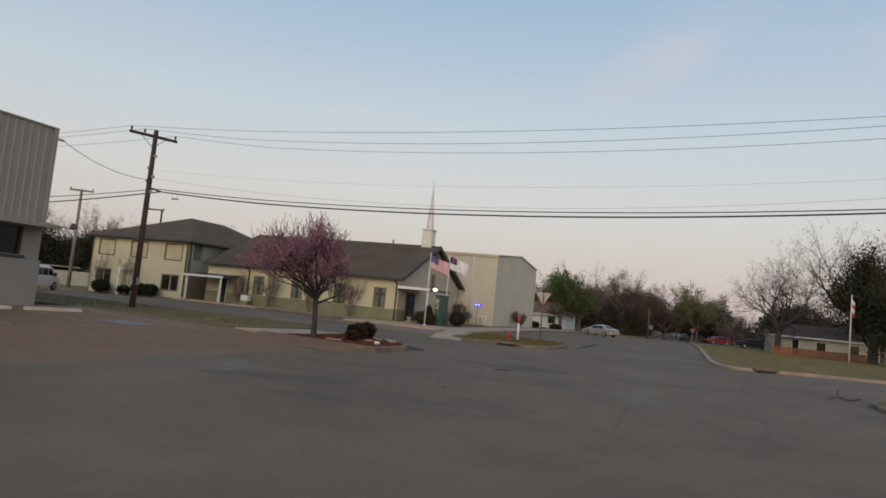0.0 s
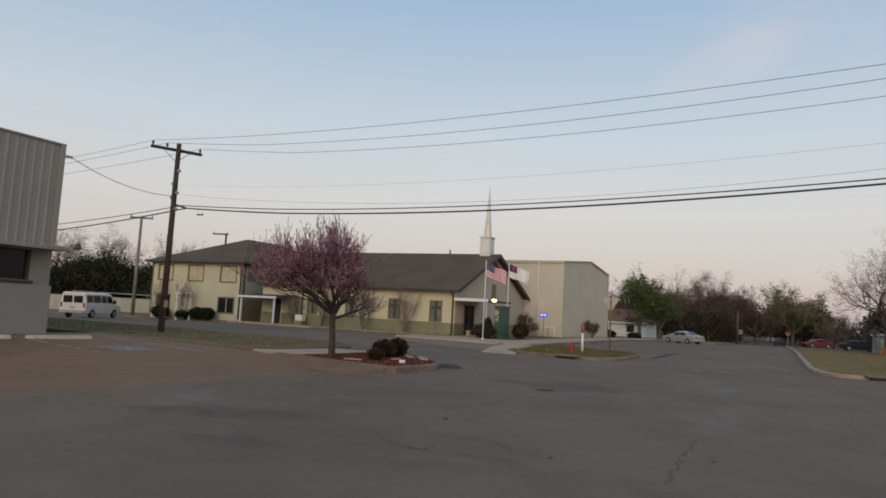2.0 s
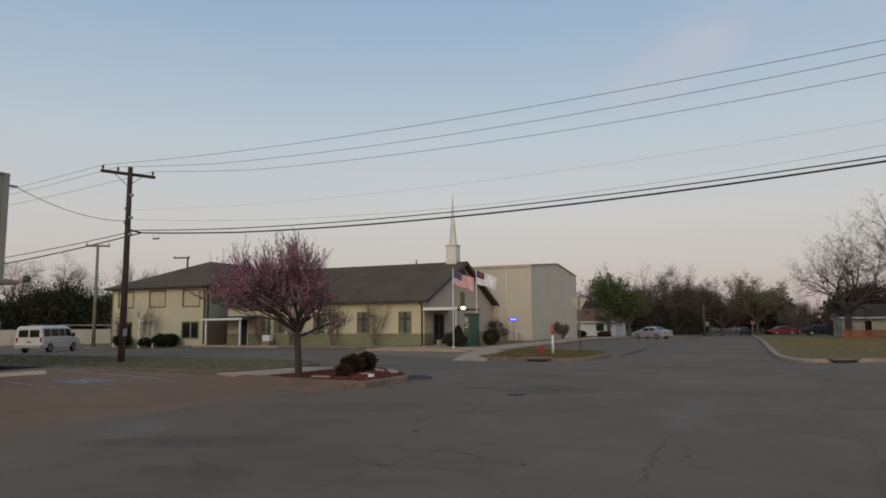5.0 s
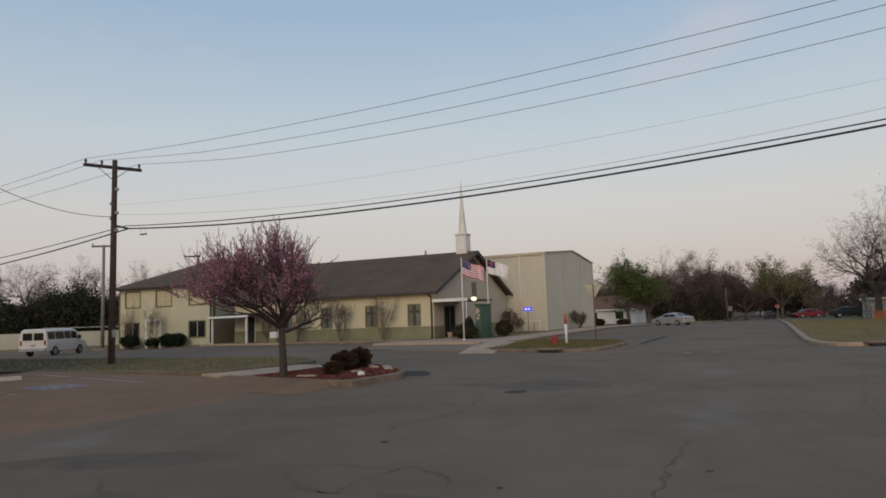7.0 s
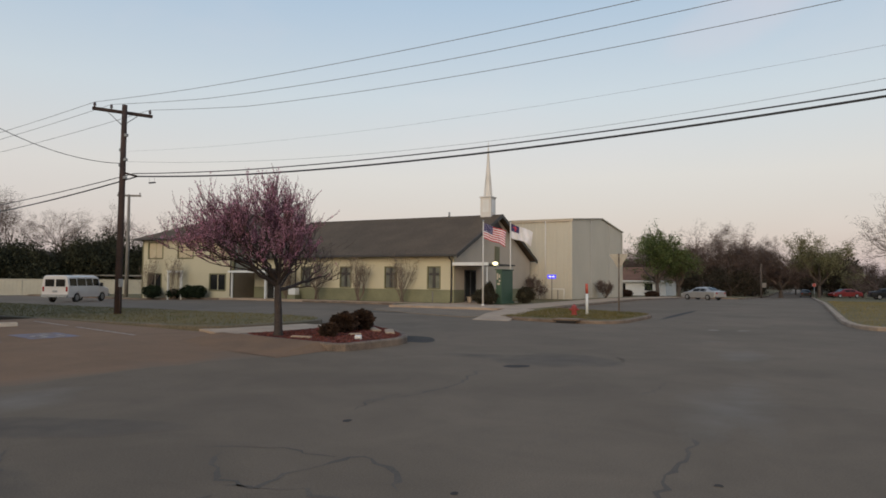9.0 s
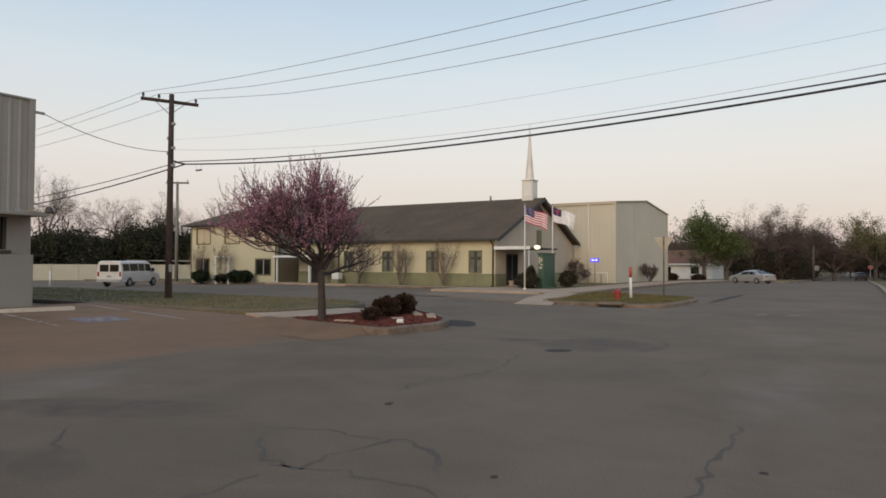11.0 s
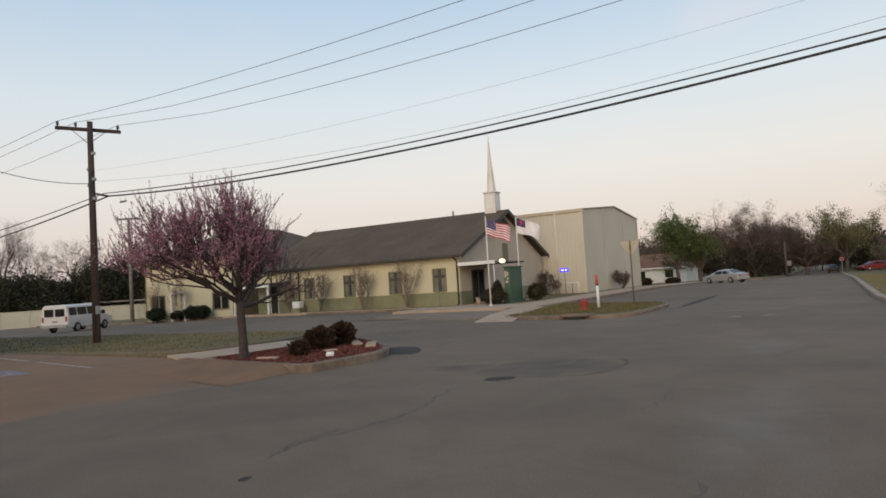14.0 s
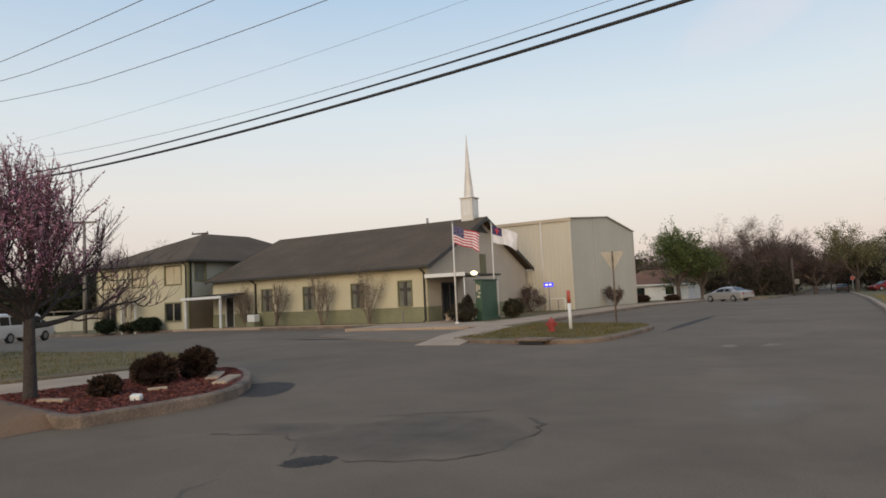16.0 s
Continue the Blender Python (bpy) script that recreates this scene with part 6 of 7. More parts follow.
lathe("nozzle", [(0.06, -0.20), (0.06, -0.16), (0.045, -0.15), (0.045, 0.15), (0.06, 0.16), (0.06, 0.20)], M_RED, hyd, (-8.75, 36.25, 0.45), axis="x", sides=10)
lathe("steamer_nozzle", [(0.08, -0.20), (0.08, -0.15), (0.06, -0.14), (0.06, 0.0)], M_RED, hyd, (-8.75, 36.25, 0.43), axis="y", sides=10)
hyd.scale = (1.0, 1.0, 0.74)
mk = root("marker_post", (-8.58, 37.6, 0.12), "white plastic marker post with a red top", "marker post")
tube("shaft", [(-8.58, 37.6, 0.05), (-8.59, 37.6, 1.02)], 0.06, M_WHITE, mk, 10)
tube("cap", [(-8.59, 37.6, 1.022), (-8.6, 37.6, 1.47)], 0.064, M_MARKRED, mk, 10, "red sleeve")
wp = root("marker_post", (-49.95, 34.33, 0.0), "short white marker post by the cross street", "marker post")
tube("shaft", [(-49.95, 34.33, -0.02), (-49.95, 34.33, 1.1)], 0.055, M_WHITE, wp, 8)
lathe("cap", [(0.06, 1.1), (0.06, 1.14), (0.02, 1.17)], M_WHITE, wp, (-49.95, 34.33, 0.0), sides=8)
sp = root("yield_sign", (-8.25, 42.0, 0.12), "rusty steel post with the pale back of a triangular sign", "road sign")
tube("post", [(-8.25, 42.0, 0.0), (-8.25, 42.0, 2.98)], 0.036, mat("rusty_post", (0.17, 0.125, 0.09), (0.12, 0.09, 0.065), scale=4, rough=0.8), sp, 8)
yd = Vector((0.95, 0.31, 0))
yc = [Vector((-8.25, 42.0, z)) + yd * u + Vector((-0.31, 0.95, 0)) * 0.05 for u, z in ((0.0, 2.24), (0.05, 2.24), (0.45, 2.90), (0.43, 2.96), (-0.43, 2.96), (-0.45, 2.90), (-0.05, 2.24))][1:]
yb = [p + Vector((-0.31, 0.95, 0)) * 0.006 for p in yc]
raw("triangle_plate", yc + yb, [tuple(range(6)), tuple(range(11, 5, -1))] + [((i + 1) % 6, i, 6 + i, 6 + (i + 1) % 6) for i in range(6)], mat("sign_back", (0.44, 0.385, 0.30), (0.385, 0.335, 0.26), scale=4, rough=0.6, bump=0.05), sp, "pale tan back of the plate")
for z in (2.45, 2.85):
    part("bolt", boxes(((-8.275, 41.94, z - 0.02), (-8.225, 41.958, z + 0.02))), M_STEEL, sp)
bs = root("lit_sign", (-16.75, 56.2, 0.12), "small blue lit sign on a thin post", "lit sign")
tube("post", [(-16.75, 56.2, 0.0), (-16.75, 56.2, 1.75)], 0.03, M_CPOLE, bs, 8)
part("panel", boxes(((-17.08, 56.16, 1.75), (-16.44, 56.24, 2.03)), bevel=0.01), M_BLUEGLOW, bs, "blue glowing panel")
part("text_bar", boxes(((-16.98, 56.155, 1.84), (-16.78, 56.159, 1.95)), ((-16.70, 56.155, 1.84), (-16.54, 56.159, 1.95))), M_WHITEGLOW, bs)
ms = root("monument_sign", (-16.6, 47.0, 0.12), "tall green metal sign box with a pale emblem", "sign")
part("cabinet", boxes(((-16.78, 46.05, 0.12), (-16.42, 47.85, 2.2)), bevel=0.02), M_SIGNGREEN, ms)
part("plinth", boxes(((-16.86, 45.95, 0.1), (-16.34, 47.95, 0.25)), bevel=0.01), M_SIGNGREEN, ms)
part("emblem", boxes(((-16.73, 46.044, 1.62), (-16.63, 46.048, 2.02)), ((-16.61, 46.044, 1.5), (-16.48, 46.048, 1.6)), ((-16.6, 46.044, 1.72), (-16.5, 46.048, 1.95)), ((-16.7, 46.044, 1.3), (-16.52, 46.048, 1.42))), M_GREY_GABLE, ms, "pale unreadable emblem")
part("crown", boxes(((-16.84, 45.98, 2.202), (-16.36, 47.92, 2.27)), bevel=0.01), M_SIGNGREEN, ms)


def flagpole(x, y, h, label):
    t = root("flagpole", (x, y, 0.12), label, "flagpole", "flagpoles")
    tube("pole", [(x, y, 0.05), (x, y, h)], [0.05, 0.032], M_STEEPLE, t, 10)
    bm = bmesh.new()
    bmesh.ops.create_uvsphere(bm, u_segments=10, v_segments=8, radius=0.06)
    bmesh.ops.transform(bm, matrix=Matrix.Translation((x, y, h + 0.04)), verts=bm.verts)
    part("finial", bm, M_STEEL, t, "", True)
    lathe("collar", [(0.10, 0.0), (0.10, 0.06), (0.06, 0.10)], M_STEEPLE, t, (x, y, 0.12), sides=12)
    return t


def flag_mesh(x, y, z_top, w, h, drop, turn, fold, seed):
    """A waving cloth grid; returns its point function."""
    d = Vector((math.cos(radians(turn)), math.sin(radians(turn)), 0))
    nn = Vector((-d.y, d.x, 0))

    def at(u, s, lift=0.0):
        wv = fold * math.sin(u * 9 + s * 2 + seed) * u + 0.4 * fold * math.sin(u * 17 - s * 4 + seed)
        return Vector((x, y, z_top)) + d * (0.04 + w * u * (1 - 0.06 * s * u)) + nn * (wv + lift) + Vector((0, 0, -h * s - drop * u ** 1.3 + 0.04 * math.sin(u * 8 + s + seed)))
    return at


def cloth(name, at, u0, u1, s0, s1, nu, ns, material, parent, lift=0.0):
    v = [at(u0 + (u1 - u0) * i / nu, s0 + (s1 - s0) * j / ns, lift + q) for q in (-0.004, 0.004) for j in range(ns + 1) for i in range(nu + 1)]
    f = []
    o = (nu + 1) * (ns + 1)
    for j in range(ns):
        for i in range(nu):
            a = j * (nu + 1) + i
            f += [(a, a + 1, a + nu + 2, a + nu + 1), (o + a + nu + 1, o + a + nu + 2, o + a + 1, o + a)]
    return raw(name, v, f, material, parent, smooth=True)


flagpole(-16.27, 43.07, 4.95, "white flagpole in front of the church porch")
flagpole(-16.8, 48.35, 5.35, "white flagpole behind the green sign")
us = root("striped_flag", (-16.27, 43.07, 4.8), "waving flag with red and white stripes and blue canton", "flag", "flags")
at = flag_mesh(-16.27, 43.07, 4.82, 1.32, 0.86, 0.48, 12, 0.13, 1.0)
for k in range(13):
    if k < 7:
        cloth("stripe", at, 0.40, 1, k / 13, (k + 1) / 13, 14, 1, M_FLAGRED if k % 2 == 0 else M_FLAGWHITE, us)
    else:
        cloth("stripe", at, 0, 1, k / 13, (k + 1) / 13, 22, 1, M_FLAGRED if k % 2 == 0 else M_FLAGWHITE, us)
canton = cloth("canton", at, 0, 0.40, 0, 7 / 13, 10, 6, M_FLAGBLUE, us)
v, f = [], []
for r in range(5):
    for c in range(6):
        u, s = 0.035 + c * 0.063, 0.05 + r * 0.1
        for lift in (-0.008, 0.008):
            b = len(v)
            v += [at(u - 0.012, s, lift), at(u, s - 0.02, lift), at(u + 0.012, s, lift), at(u, s + 0.02, lift)]
            f.append((b, b + 1, b + 2, b + 3))
attach(raw("stars", v, f, M_FLAGWHITE), canton)
cf = root("white_flag", (-16.8, 48.35, 5.2), "waving white flag with dark blue canton and red cross", "flag", "flags")
at = flag_mesh(-16.8, 48.35, 5.22, 1.38, 0.9, 0.5, 26, 0.14, 2.2)
cloth("field", at, 0.38, 1, 0, 0.5, 14, 5, M_FLAGWHITE, cf)
cloth("field", at, 0, 1, 0.5, 1, 22, 5, M_FLAGWHITE, cf)
cn = cloth("canton", at, 0, 0.38, 0, 0.5, 9, 5, M_FLAGBLUE, cf)
for lift in (-0.008, 0.008):
    cloth("cross", at, 0.16, 0.22, 0.08, 0.42, 2, 4, M_FLAGRED, cn, lift)
    cloth("cross", at, 0.09, 0.29, 0.16, 0.23, 4, 1, M_FLAGRED, cn, lift * 1.6)

# ---- planting round the church ----
for k, (x, y, h) in enumerate(((-29.9, 45.0, 2.75), (-26.3, 44.95, 2.95), (-22.9, 44.95, 3.0), (-32.75, 45.1, 2.55), (-43.1, 44.0, 3.2), (-46.3, 44.1, 3.2))):
    tree("crepe_myrtle", (x, y, 0.12), h, 30 + k, 4, (3, 4), 0.34, 0.22, 0.15, 0.05, "bare multi-stemmed crepe myrtle against the cream wall", M_MYRTLE, M_MYRTLE, M_MYRTLE, 0.09, 1500, 0.05, group="crepe myrtles", first=0.24, stems=7, category="shrub", wiggle=0.1, ext=(0.85, 0.85, 0.5, 0.5), aspect=0.08, leaf_name="fine_twig_growth")
for k, (x, y, r, h) in enumerate(((-45.7, 44.05, 0.85, 1.05), (-43.35, 44.2, 0.6, 0.7), (-41.6, 44.1, 0.75, 0.95), (-40.6, 44.15, 0.7, 0.95))):
    shrub("clipped_shrub", (x, y, 0.12), r, r * 0.8, h, 50 + k, M_GREENSHRUB, "dark clipped evergreen shrub by the annex wall", 2600, 0.05, "annex shrubs")
for k, (x, y, r, h) in enumerate(((-16.95, 44.9, 0.78, 0.95), (-17.1, 45.7, 0.28, 1.35), (-15.9, 48.7, 0.6, 1.05))):
    shrub("sign_shrub", (x, y, 0.12), r, r, h, 60 + k, M_SIGNSHRUB, "dark shrub beside the green sign", 2200, 0.045, "sign shrubs")
for k, (x, y, h) in enumerate(((-18.9, 57.9, 1.7), (-15.45, 66.4, 1.45))):
    tree("bare_shrub", (x, y, 0.12), h, 80 + k, 4, (3, 4), 0.42, 0.15, 0.1, 0.045, "bare twiggy grey shrub by the hall wall", M_BARK, M_FARTWIG, M_FARTWIG, 0.05, 2600, 0.08, group="hall shrubs", first=0.45, stems=7, category="shrub")
for x, y in ((-19.1, 47.1), (-19.1, 49.3)):
    t = root("plant_pot", (x, y, 0.13), "beige flower pot beside the church door", "plant pot", "door pots")
    lathe("pot", [(0.13, 0.0), (0.17, 0.30), (0.2, 0.31), (0.2, 0.36), (0.16, 0.36), (0.15, 0.3)], M_TERRA, t, (x, y, 0.14), sides=14)
ac = root("utility_box", (-32.1, 45.2, 0.12), "white metal utility box against the church wall", "utility box")
part("cabinet", boxes(((-32.45, 44.95, 0.42), (-31.8, 45.45, 0.88)), bevel=0.04), M_WHITE, ac)
part("base", boxes(((-32.5, 44.9, 0.1), (-31.75, 45.5, 0.415)), bevel=0.01), M_SAGE, ac)
for x, y in ((-20.6, 44.9), (-17.9, 56.4), (-17.2, 58.9)):
    t = root("bollard_post", (x, y, 0.12), "short dark post in the church bed", "post", "short posts")
    tube("shaft", [(x, y, 0.0), (x, y, 0.85)], 0.035, M_CPOLE, t, 7)
for x0, x1, y, z in ((-18.6, -16.6, 58.6, 0.95),):
    t = root("hand_rail", ((x0 + x1) / 2, y, 0.12), "thin pale rail beside the church end", "rail")
    tube("bar", [(x0, y, z), (x1, y, z)], 0.03, M_WHITE, t, 6)
    for x in (x0, x1):
        tube("post", [(x, y, 0.05), (x, y, z - 0.03)], 0.03, M_WHITE, t, 6)


# ---- vehicles ----
def interp(st, x):
    for a, b in zip(st, st[1:]):
        if a[0] <= x <= b[0]:
            s = (x - a[0]) / (b[0] - a[0])
            return [p + (q - p) * s for p, q in zip(a, b)]
    return list(st[-1])


def vehicle(name, st, wheels, wheel_r, windows, ends, paint, m, label, category, lamps):
    """A car from stations (x, z bottom, z belt, z top, half width bottom, belt, top) from rear to front; windows (x0, x1, f0, f1) lie between belt and top."""
    t = root(name, (0, 0, 0), label, category)
    xs = sorted({s[0] for s in st} | {st[0][0] + (st[-1][0] - st[0][0]) * i / 40 for i in range(41)})

    def ring(x):
        _, zb, zm, zt, wb, wm, wt = interp(st, x)
        cut = max((math.sqrt(max(0, (wheel_r * 1.18) ** 2 - (x - c) ** 2)) + wheel_r - zb if abs(x - c) < wheel_r * 1.18 else 0) for c in wheels)
        zl = zb + max(0, cut)
        half = [(0, zb), (wb * 0.9, zb), (wb, zl + 0.02), (wm * 1.0, min(zm - 0.02, max(zl + 0.06, zb + (zm - zb) * 0.55))), (wm, zm), (wt + (wm - wt) * 0.12, zm + (zt - zm) * 0.86), (wt * 0.82, zt - 0.01), (0, zt)]
        return half
    v, f = [], []
    for x in xs:
        h = ring(x)
        v += [(x, y, z) for y, z in h] + [(x, -y, z) for y, z in reversed(h[1:-1])]
    n = 14
    for i in range(len(xs) - 1):
        for k in range(n):
            k2 = (k + 1) % n
            f.append((i * n + k, (i + 1) * n + k, (i + 1) * n + k2, i * n + k2))
    f.append(tuple(range(n)))
    f.append(tuple((len(xs) - 1) * n + k for k in range(n))[::-1])
    raw("body", v, f, paint, t, smooth=False)
    for x0, x1, f0, f1 in windows:
        for sg in (-1, 1):
            wv = []
            for fr in (f0, f1):
                for x in (x0, (x0 + x1) / 2, x1):
                    _, zb, zm, zt, wb, wm, wt = interp(st, x)
                    yy = wm + (wt + (wm - wt) * 0.12 - wm) * (fr / 0.86)
                    wv.append((x, sg * (yy + 0.012), zm + (zt - zm) * fr))
            q = [(0, 1, 4, 3), (1, 2, 5, 4)]
            raw("side_window", wv, q if sg < 0 else [tuple(reversed(k)) for k in q], M_GLASS, t)
    for (xa, za, wa), (xb, zb2, wb2) in ends:
        out = 0.014 if xb > xa else -0.014
        d = 0.02 if (xa + xb) > 0 else -0.02
        raw("windscreen", [(xa + d, -wa, za + 0.012), (xa + d, wa, za + 0.012), (xb + d, wb2, zb2 + 0.012), (xb + d, -wb2, zb2 + 0.012)], [(0, 1, 2, 3)], M_GLASS, t)
    for c in wheels:
        for sg in (-1, 1):
            wid = interp(st, c)[4]
            ty = lathe("tyre", [(wheel_r * 0.62, -0.10), (wheel_r * 0.95, -0.10), (wheel_r, -0.07), (wheel_r, 0.07), (wheel_r * 0.95, 0.10), (wheel_r * 0.62, 0.10)], M_RUBBER, t, (c, sg * (wid - 0.09), wheel_r), axis="y", sides=18)
            lathe("rim", [(wheel_r * 0.2, -0.108), (wheel_r * 0.55, -0.103), (wheel_r * 0.62, -0.101), (wheel_r * 0.62, 0.101), (wheel_r * 0.55, 0.103), (wheel_r * 0.2, 0.108)], M_RIM, ty, (c, sg * (wid - 0.09), wheel_r), axis="y", sides=14)
    for nm, lo, hi, mm in lamps:
        part(nm, boxes((lo, hi), bevel=0.01), mm, t)
    t.matrix_basis = m
    return t


VAN = [(-2.95, 0.45, 1.15, 1.98, 0.94, 1.00, 0.86), (-2.88, 0.40, 1.15, 2.06, 0.97, 1.01, 0.87), (0.9, 0.38, 1.15, 2.08, 0.97, 1.01, 0.87), (1.35, 0.38, 1.15, 2.0, 0.97, 1.01, 0.84), (1.95, 0.38, 1.14, 1.28, 0.97, 1.0, 0.86), (2.75, 0.38, 1.0, 1.08, 0.96, 0.97, 0.84), (2.95, 0.45, 0.85, 0.95, 0.88, 0.9, 0.8)]
vehicle("passenger_van", VAN, (-1.75, 1.85), 0.37, [(-2.75, -1.85, 0.12, 0.74), (-1.75, -0.6, 0.12, 0.74), (-0.5, 0.35, 0.12, 0.74), (0.45, 1.3, 0.12, 0.72)],
        [((-2.955, 1.2, 0.0), (-2.955, 1.2, 0.0)), ((1.93, 1.32, 0.84), (1.42, 1.96, 0.74))], M_VANWHITE, pose(-46.2, 38.2, 0.0, 0, 0, 117.5) @ Matrix.Diagonal((0.93, 0.93, 0.91, 1)), "white passenger van parked on the cross street", "van",
        [("rear_window", (-2.985, -0.74, 1.22), (-2.955, -0.06, 1.76), M_GLASS), ("rear_window", (-2.985, 0.06, 1.22), (-2.955, 0.74, 1.76), M_GLASS), ("tail_lamp", (-2.985, -0.93, 0.85), (-2.93, -0.8, 1.2), M_TAIL), ("tail_lamp", (-2.985, 0.8, 0.85), (-2.93, 0.93, 1.2), M_TAIL), ("rear_bumper", (-3.1, -0.95, 0.42), (-2.93, 0.95, 0.62), M_STEEL), ("number_plate", (-2.99, -0.18, 0.78), (-2.955, 0.18, 0.92), M_STEEL), ("mirror", (1.3, -1.25, 1.2), (1.42, -1.02, 1.5), M_RUBBER), ("mirror", (1.3, 1.02, 1.2), (1.42, 1.25, 1.5), M_RUBBER), ("front_bumper", (2.85, -0.95, 0.4), (3.02, 0.95, 0.62), M_STEEL)])
SEDAN = [(-2.38, 0.42, 0.80, 0.92, 0.74, 0.80, 0.62), (-2.25, 0.30, 0.90, 1.00, 0.86, 0.88, 0.70), (-1.75, 0.26, 0.93, 1.06, 0.89, 0.90, 0.68), (-0.95, 0.24, 0.93, 1.40, 0.90, 0.91, 0.60), (-0.2, 0.24, 0.92, 1.46, 0.90, 0.91, 0.60), (0.45, 0.24, 0.91, 1.38, 0.90, 0.91, 0.60), (1.25, 0.24, 0.88, 0.98, 0.90, 0.90, 0.72), (2.05, 0.26, 0.72, 0.82, 0.86, 0.86, 0.66), (2.38, 0.36, 0.58, 0.66, 0.70, 0.72, 0.55)]


def sedan(m, paint, label):
    return vehicle("parked_car", SEDAN, (-1.38, 1.40), 0.32, [(-1.15, -0.35, 0.1, 0.72), (-0.28, 0.62, 0.1, 0.72)], [((1.22, 1.0, 0.68), (0.5, 1.37, 0.56)), ((-1.7, 1.08, 0.62), (-1.0, 1.38, 0.54))], paint, m, label, "car",
                   [("tail_lamp", (-2.40, -0.76, 0.72), (-2.2, -0.5, 0.86), M_TAIL), ("tail_lamp", (-2.40, 0.5, 0.72), (-2.2, 0.76, 0.86), M_TAIL), ("head_lamp", (2.12, -0.76, 0.58), (2.33, -0.5, 0.7), M_HEAD), ("head_lamp", (2.12, 0.5, 0.58), (2.33, 0.76, 0.7), M_HEAD), ("rear_bumper", (-2.46, -0.78, 0.36), (-2.3, 0.78, 0.58), paint), ("mirror", (0.55, -1.04, 0.92), (0.68, -0.9, 1.04), paint), ("mirror", (0.55, 0.9, 0.92), (0.68, 1.04, 1.04), paint)])


sedan(pose(-9.1, 79.0, 0, 0, 0, 146) @ Matrix.Diagonal((0.9, 0.9, 0.88, 1)), M_SILVER, "silver sedan parked at an angle beside the hall")
sedan(pose(5.2, 133.0, 0.14, 0, 0, 212), M_REDCAR, "red car parked on the lawn driveway")
sedan(pose(9.3, 111.0, 0.14, 0, 0, 8), M_BLACKCAR, "black car parked on the lawn driveway")
sedan(pose(-0.4, 150.0, 0, 0, 0, 92), M_BLACKCAR, "dark car parked far down the street")


# ---- fences, houses and trees in the distance ----
def board_fence(name, pts, h, material, label, step, bw, gap):
    t = root(name, (*pts[0], 0), label, "fence")
    for (xa, ya), (xb, yb) in zip(pts, pts[1:]):
        L = math.hypot(xb - xa, yb - ya)
        n = max(1, round(L / step))
        ang = math.degrees(math.atan2(yb - ya, xb - xa))
        for k in range(n):
            m = pose(xa + (xb - xa) * k / n, ya + (yb - ya) * k / n, 0, 0, 0, ang)
            bm = bmesh.new()
            box(bm, (0, -0.06, -0.05), (0.12, 0.06, h + 0.06), 0.01)
            bmesh.ops.transform(bm, matrix=m, verts=bm.verts)
            part("post", bm, material, t)
            w = L / n - 0.13
            nb = max(1, int(w / bw))
            for q in range(nb):
                bm = bmesh.new()
                box(bm, (0.125 + w * q / nb + gap, -0.018, 0.06), (0.125 + w * (q + 1) / nb - gap, 0.018, h - 0.02))
                bmesh.ops.transform(bm, matrix=m, verts=bm.verts)
                part("board", bm, material, t)
            for z0, z1 in ((h - 0.018, h + 0.03), (0.03, 0.058)):
                bm = bmesh.new()
                box(bm, (0.125, -0.035, z0), (0.125 + w, 0.035, z1))
                bmesh.ops.transform(bm, matrix=m, verts=bm.verts)
                part("rail", bm, material, t)
    return t


board_fence("vinyl_fence", [(-72.5, 32.0), (-67.5, 40.9), (-60.4, 52.8), (-56.0, 60.5)], 1.55, M_VINYL, "cream vinyl privacy fence behind the van", 2.4, 0.3, 0.003)
board_fence("picket_fence", [(8.6, 80.9), (17.5, 79.5)], 0.85, M_ORANGE, "low orange brown wooden fence by the pale house", 2.2, 0.14, 0.012)


def house(name, x0, x1, y0, y1, h, ridge, wall_mat, roof_mat, label, wins, ridge_along="x"):
    t = root(name, ((x0 + x1) / 2, (y0 + y1) / 2, 0), label, "house")
    part("wall", boxes(((x0, y0, -0.05), (x1, y1, h))), wall_mat, t)
    o = 0.5
    if ridge_along == "x":
        ym = (y0 + y1) / 2
        c = [(x0 - o, y0 - o, h), (x1 + o, y0 - o, h), (x1 + o, y1 + o, h), (x0 - o, y1 + o, h), (x0 + 2, ym, ridge), (x1 - 2, ym, ridge)]
        fs = [(0, 1, 5, 4), (2, 3, 4, 5), (1, 2, 5), (3, 0, 4), (3, 2, 1, 0)]
    else:
        xm = (x0 + x1) / 2
        c = [(x0 - o, y0 - o, h), (x1 + o, y0 - o, h), (x1 + o, y1 + o, h), (x0 - o, y1 + o, h), (xm, y0 - o, ridge), (xm, y1 + o, ridge)]
        fs = [(1, 2, 5, 4), (3, 0, 4, 5), (0, 1, 4), (2, 3, 5), (3, 2, 1, 0)]
        gv = [(x0, y0 - 0.003, h), (x1, y0 - 0.003, h), (xm, y0 - 0.003, ridge - 0.15)]
        c[4] = (xm, y0 - 0.002, ridge)
    raw("roof", c, fs, roof_mat, t)
    part("fascia", boxes(((x0 - o, y0 - o - 0.04, h - 0.16), (x1 + o, y0 - o - 0.004, h + 0.02))), M_WHITE, t)
    for xa, xb, za, zb in wins:
        w = part("window", boxes(((xa - 0.08, y0 - 0.05, za - 0.08), (xb + 0.08, y0 - 0.006, zb + 0.08)), bevel=0.01), M_WHITE, t)
        part("pane", boxes(((xa, y0 - 0.058, za), (xb, y0 - 0.052, zb))), M_GLASS, w)
    return t


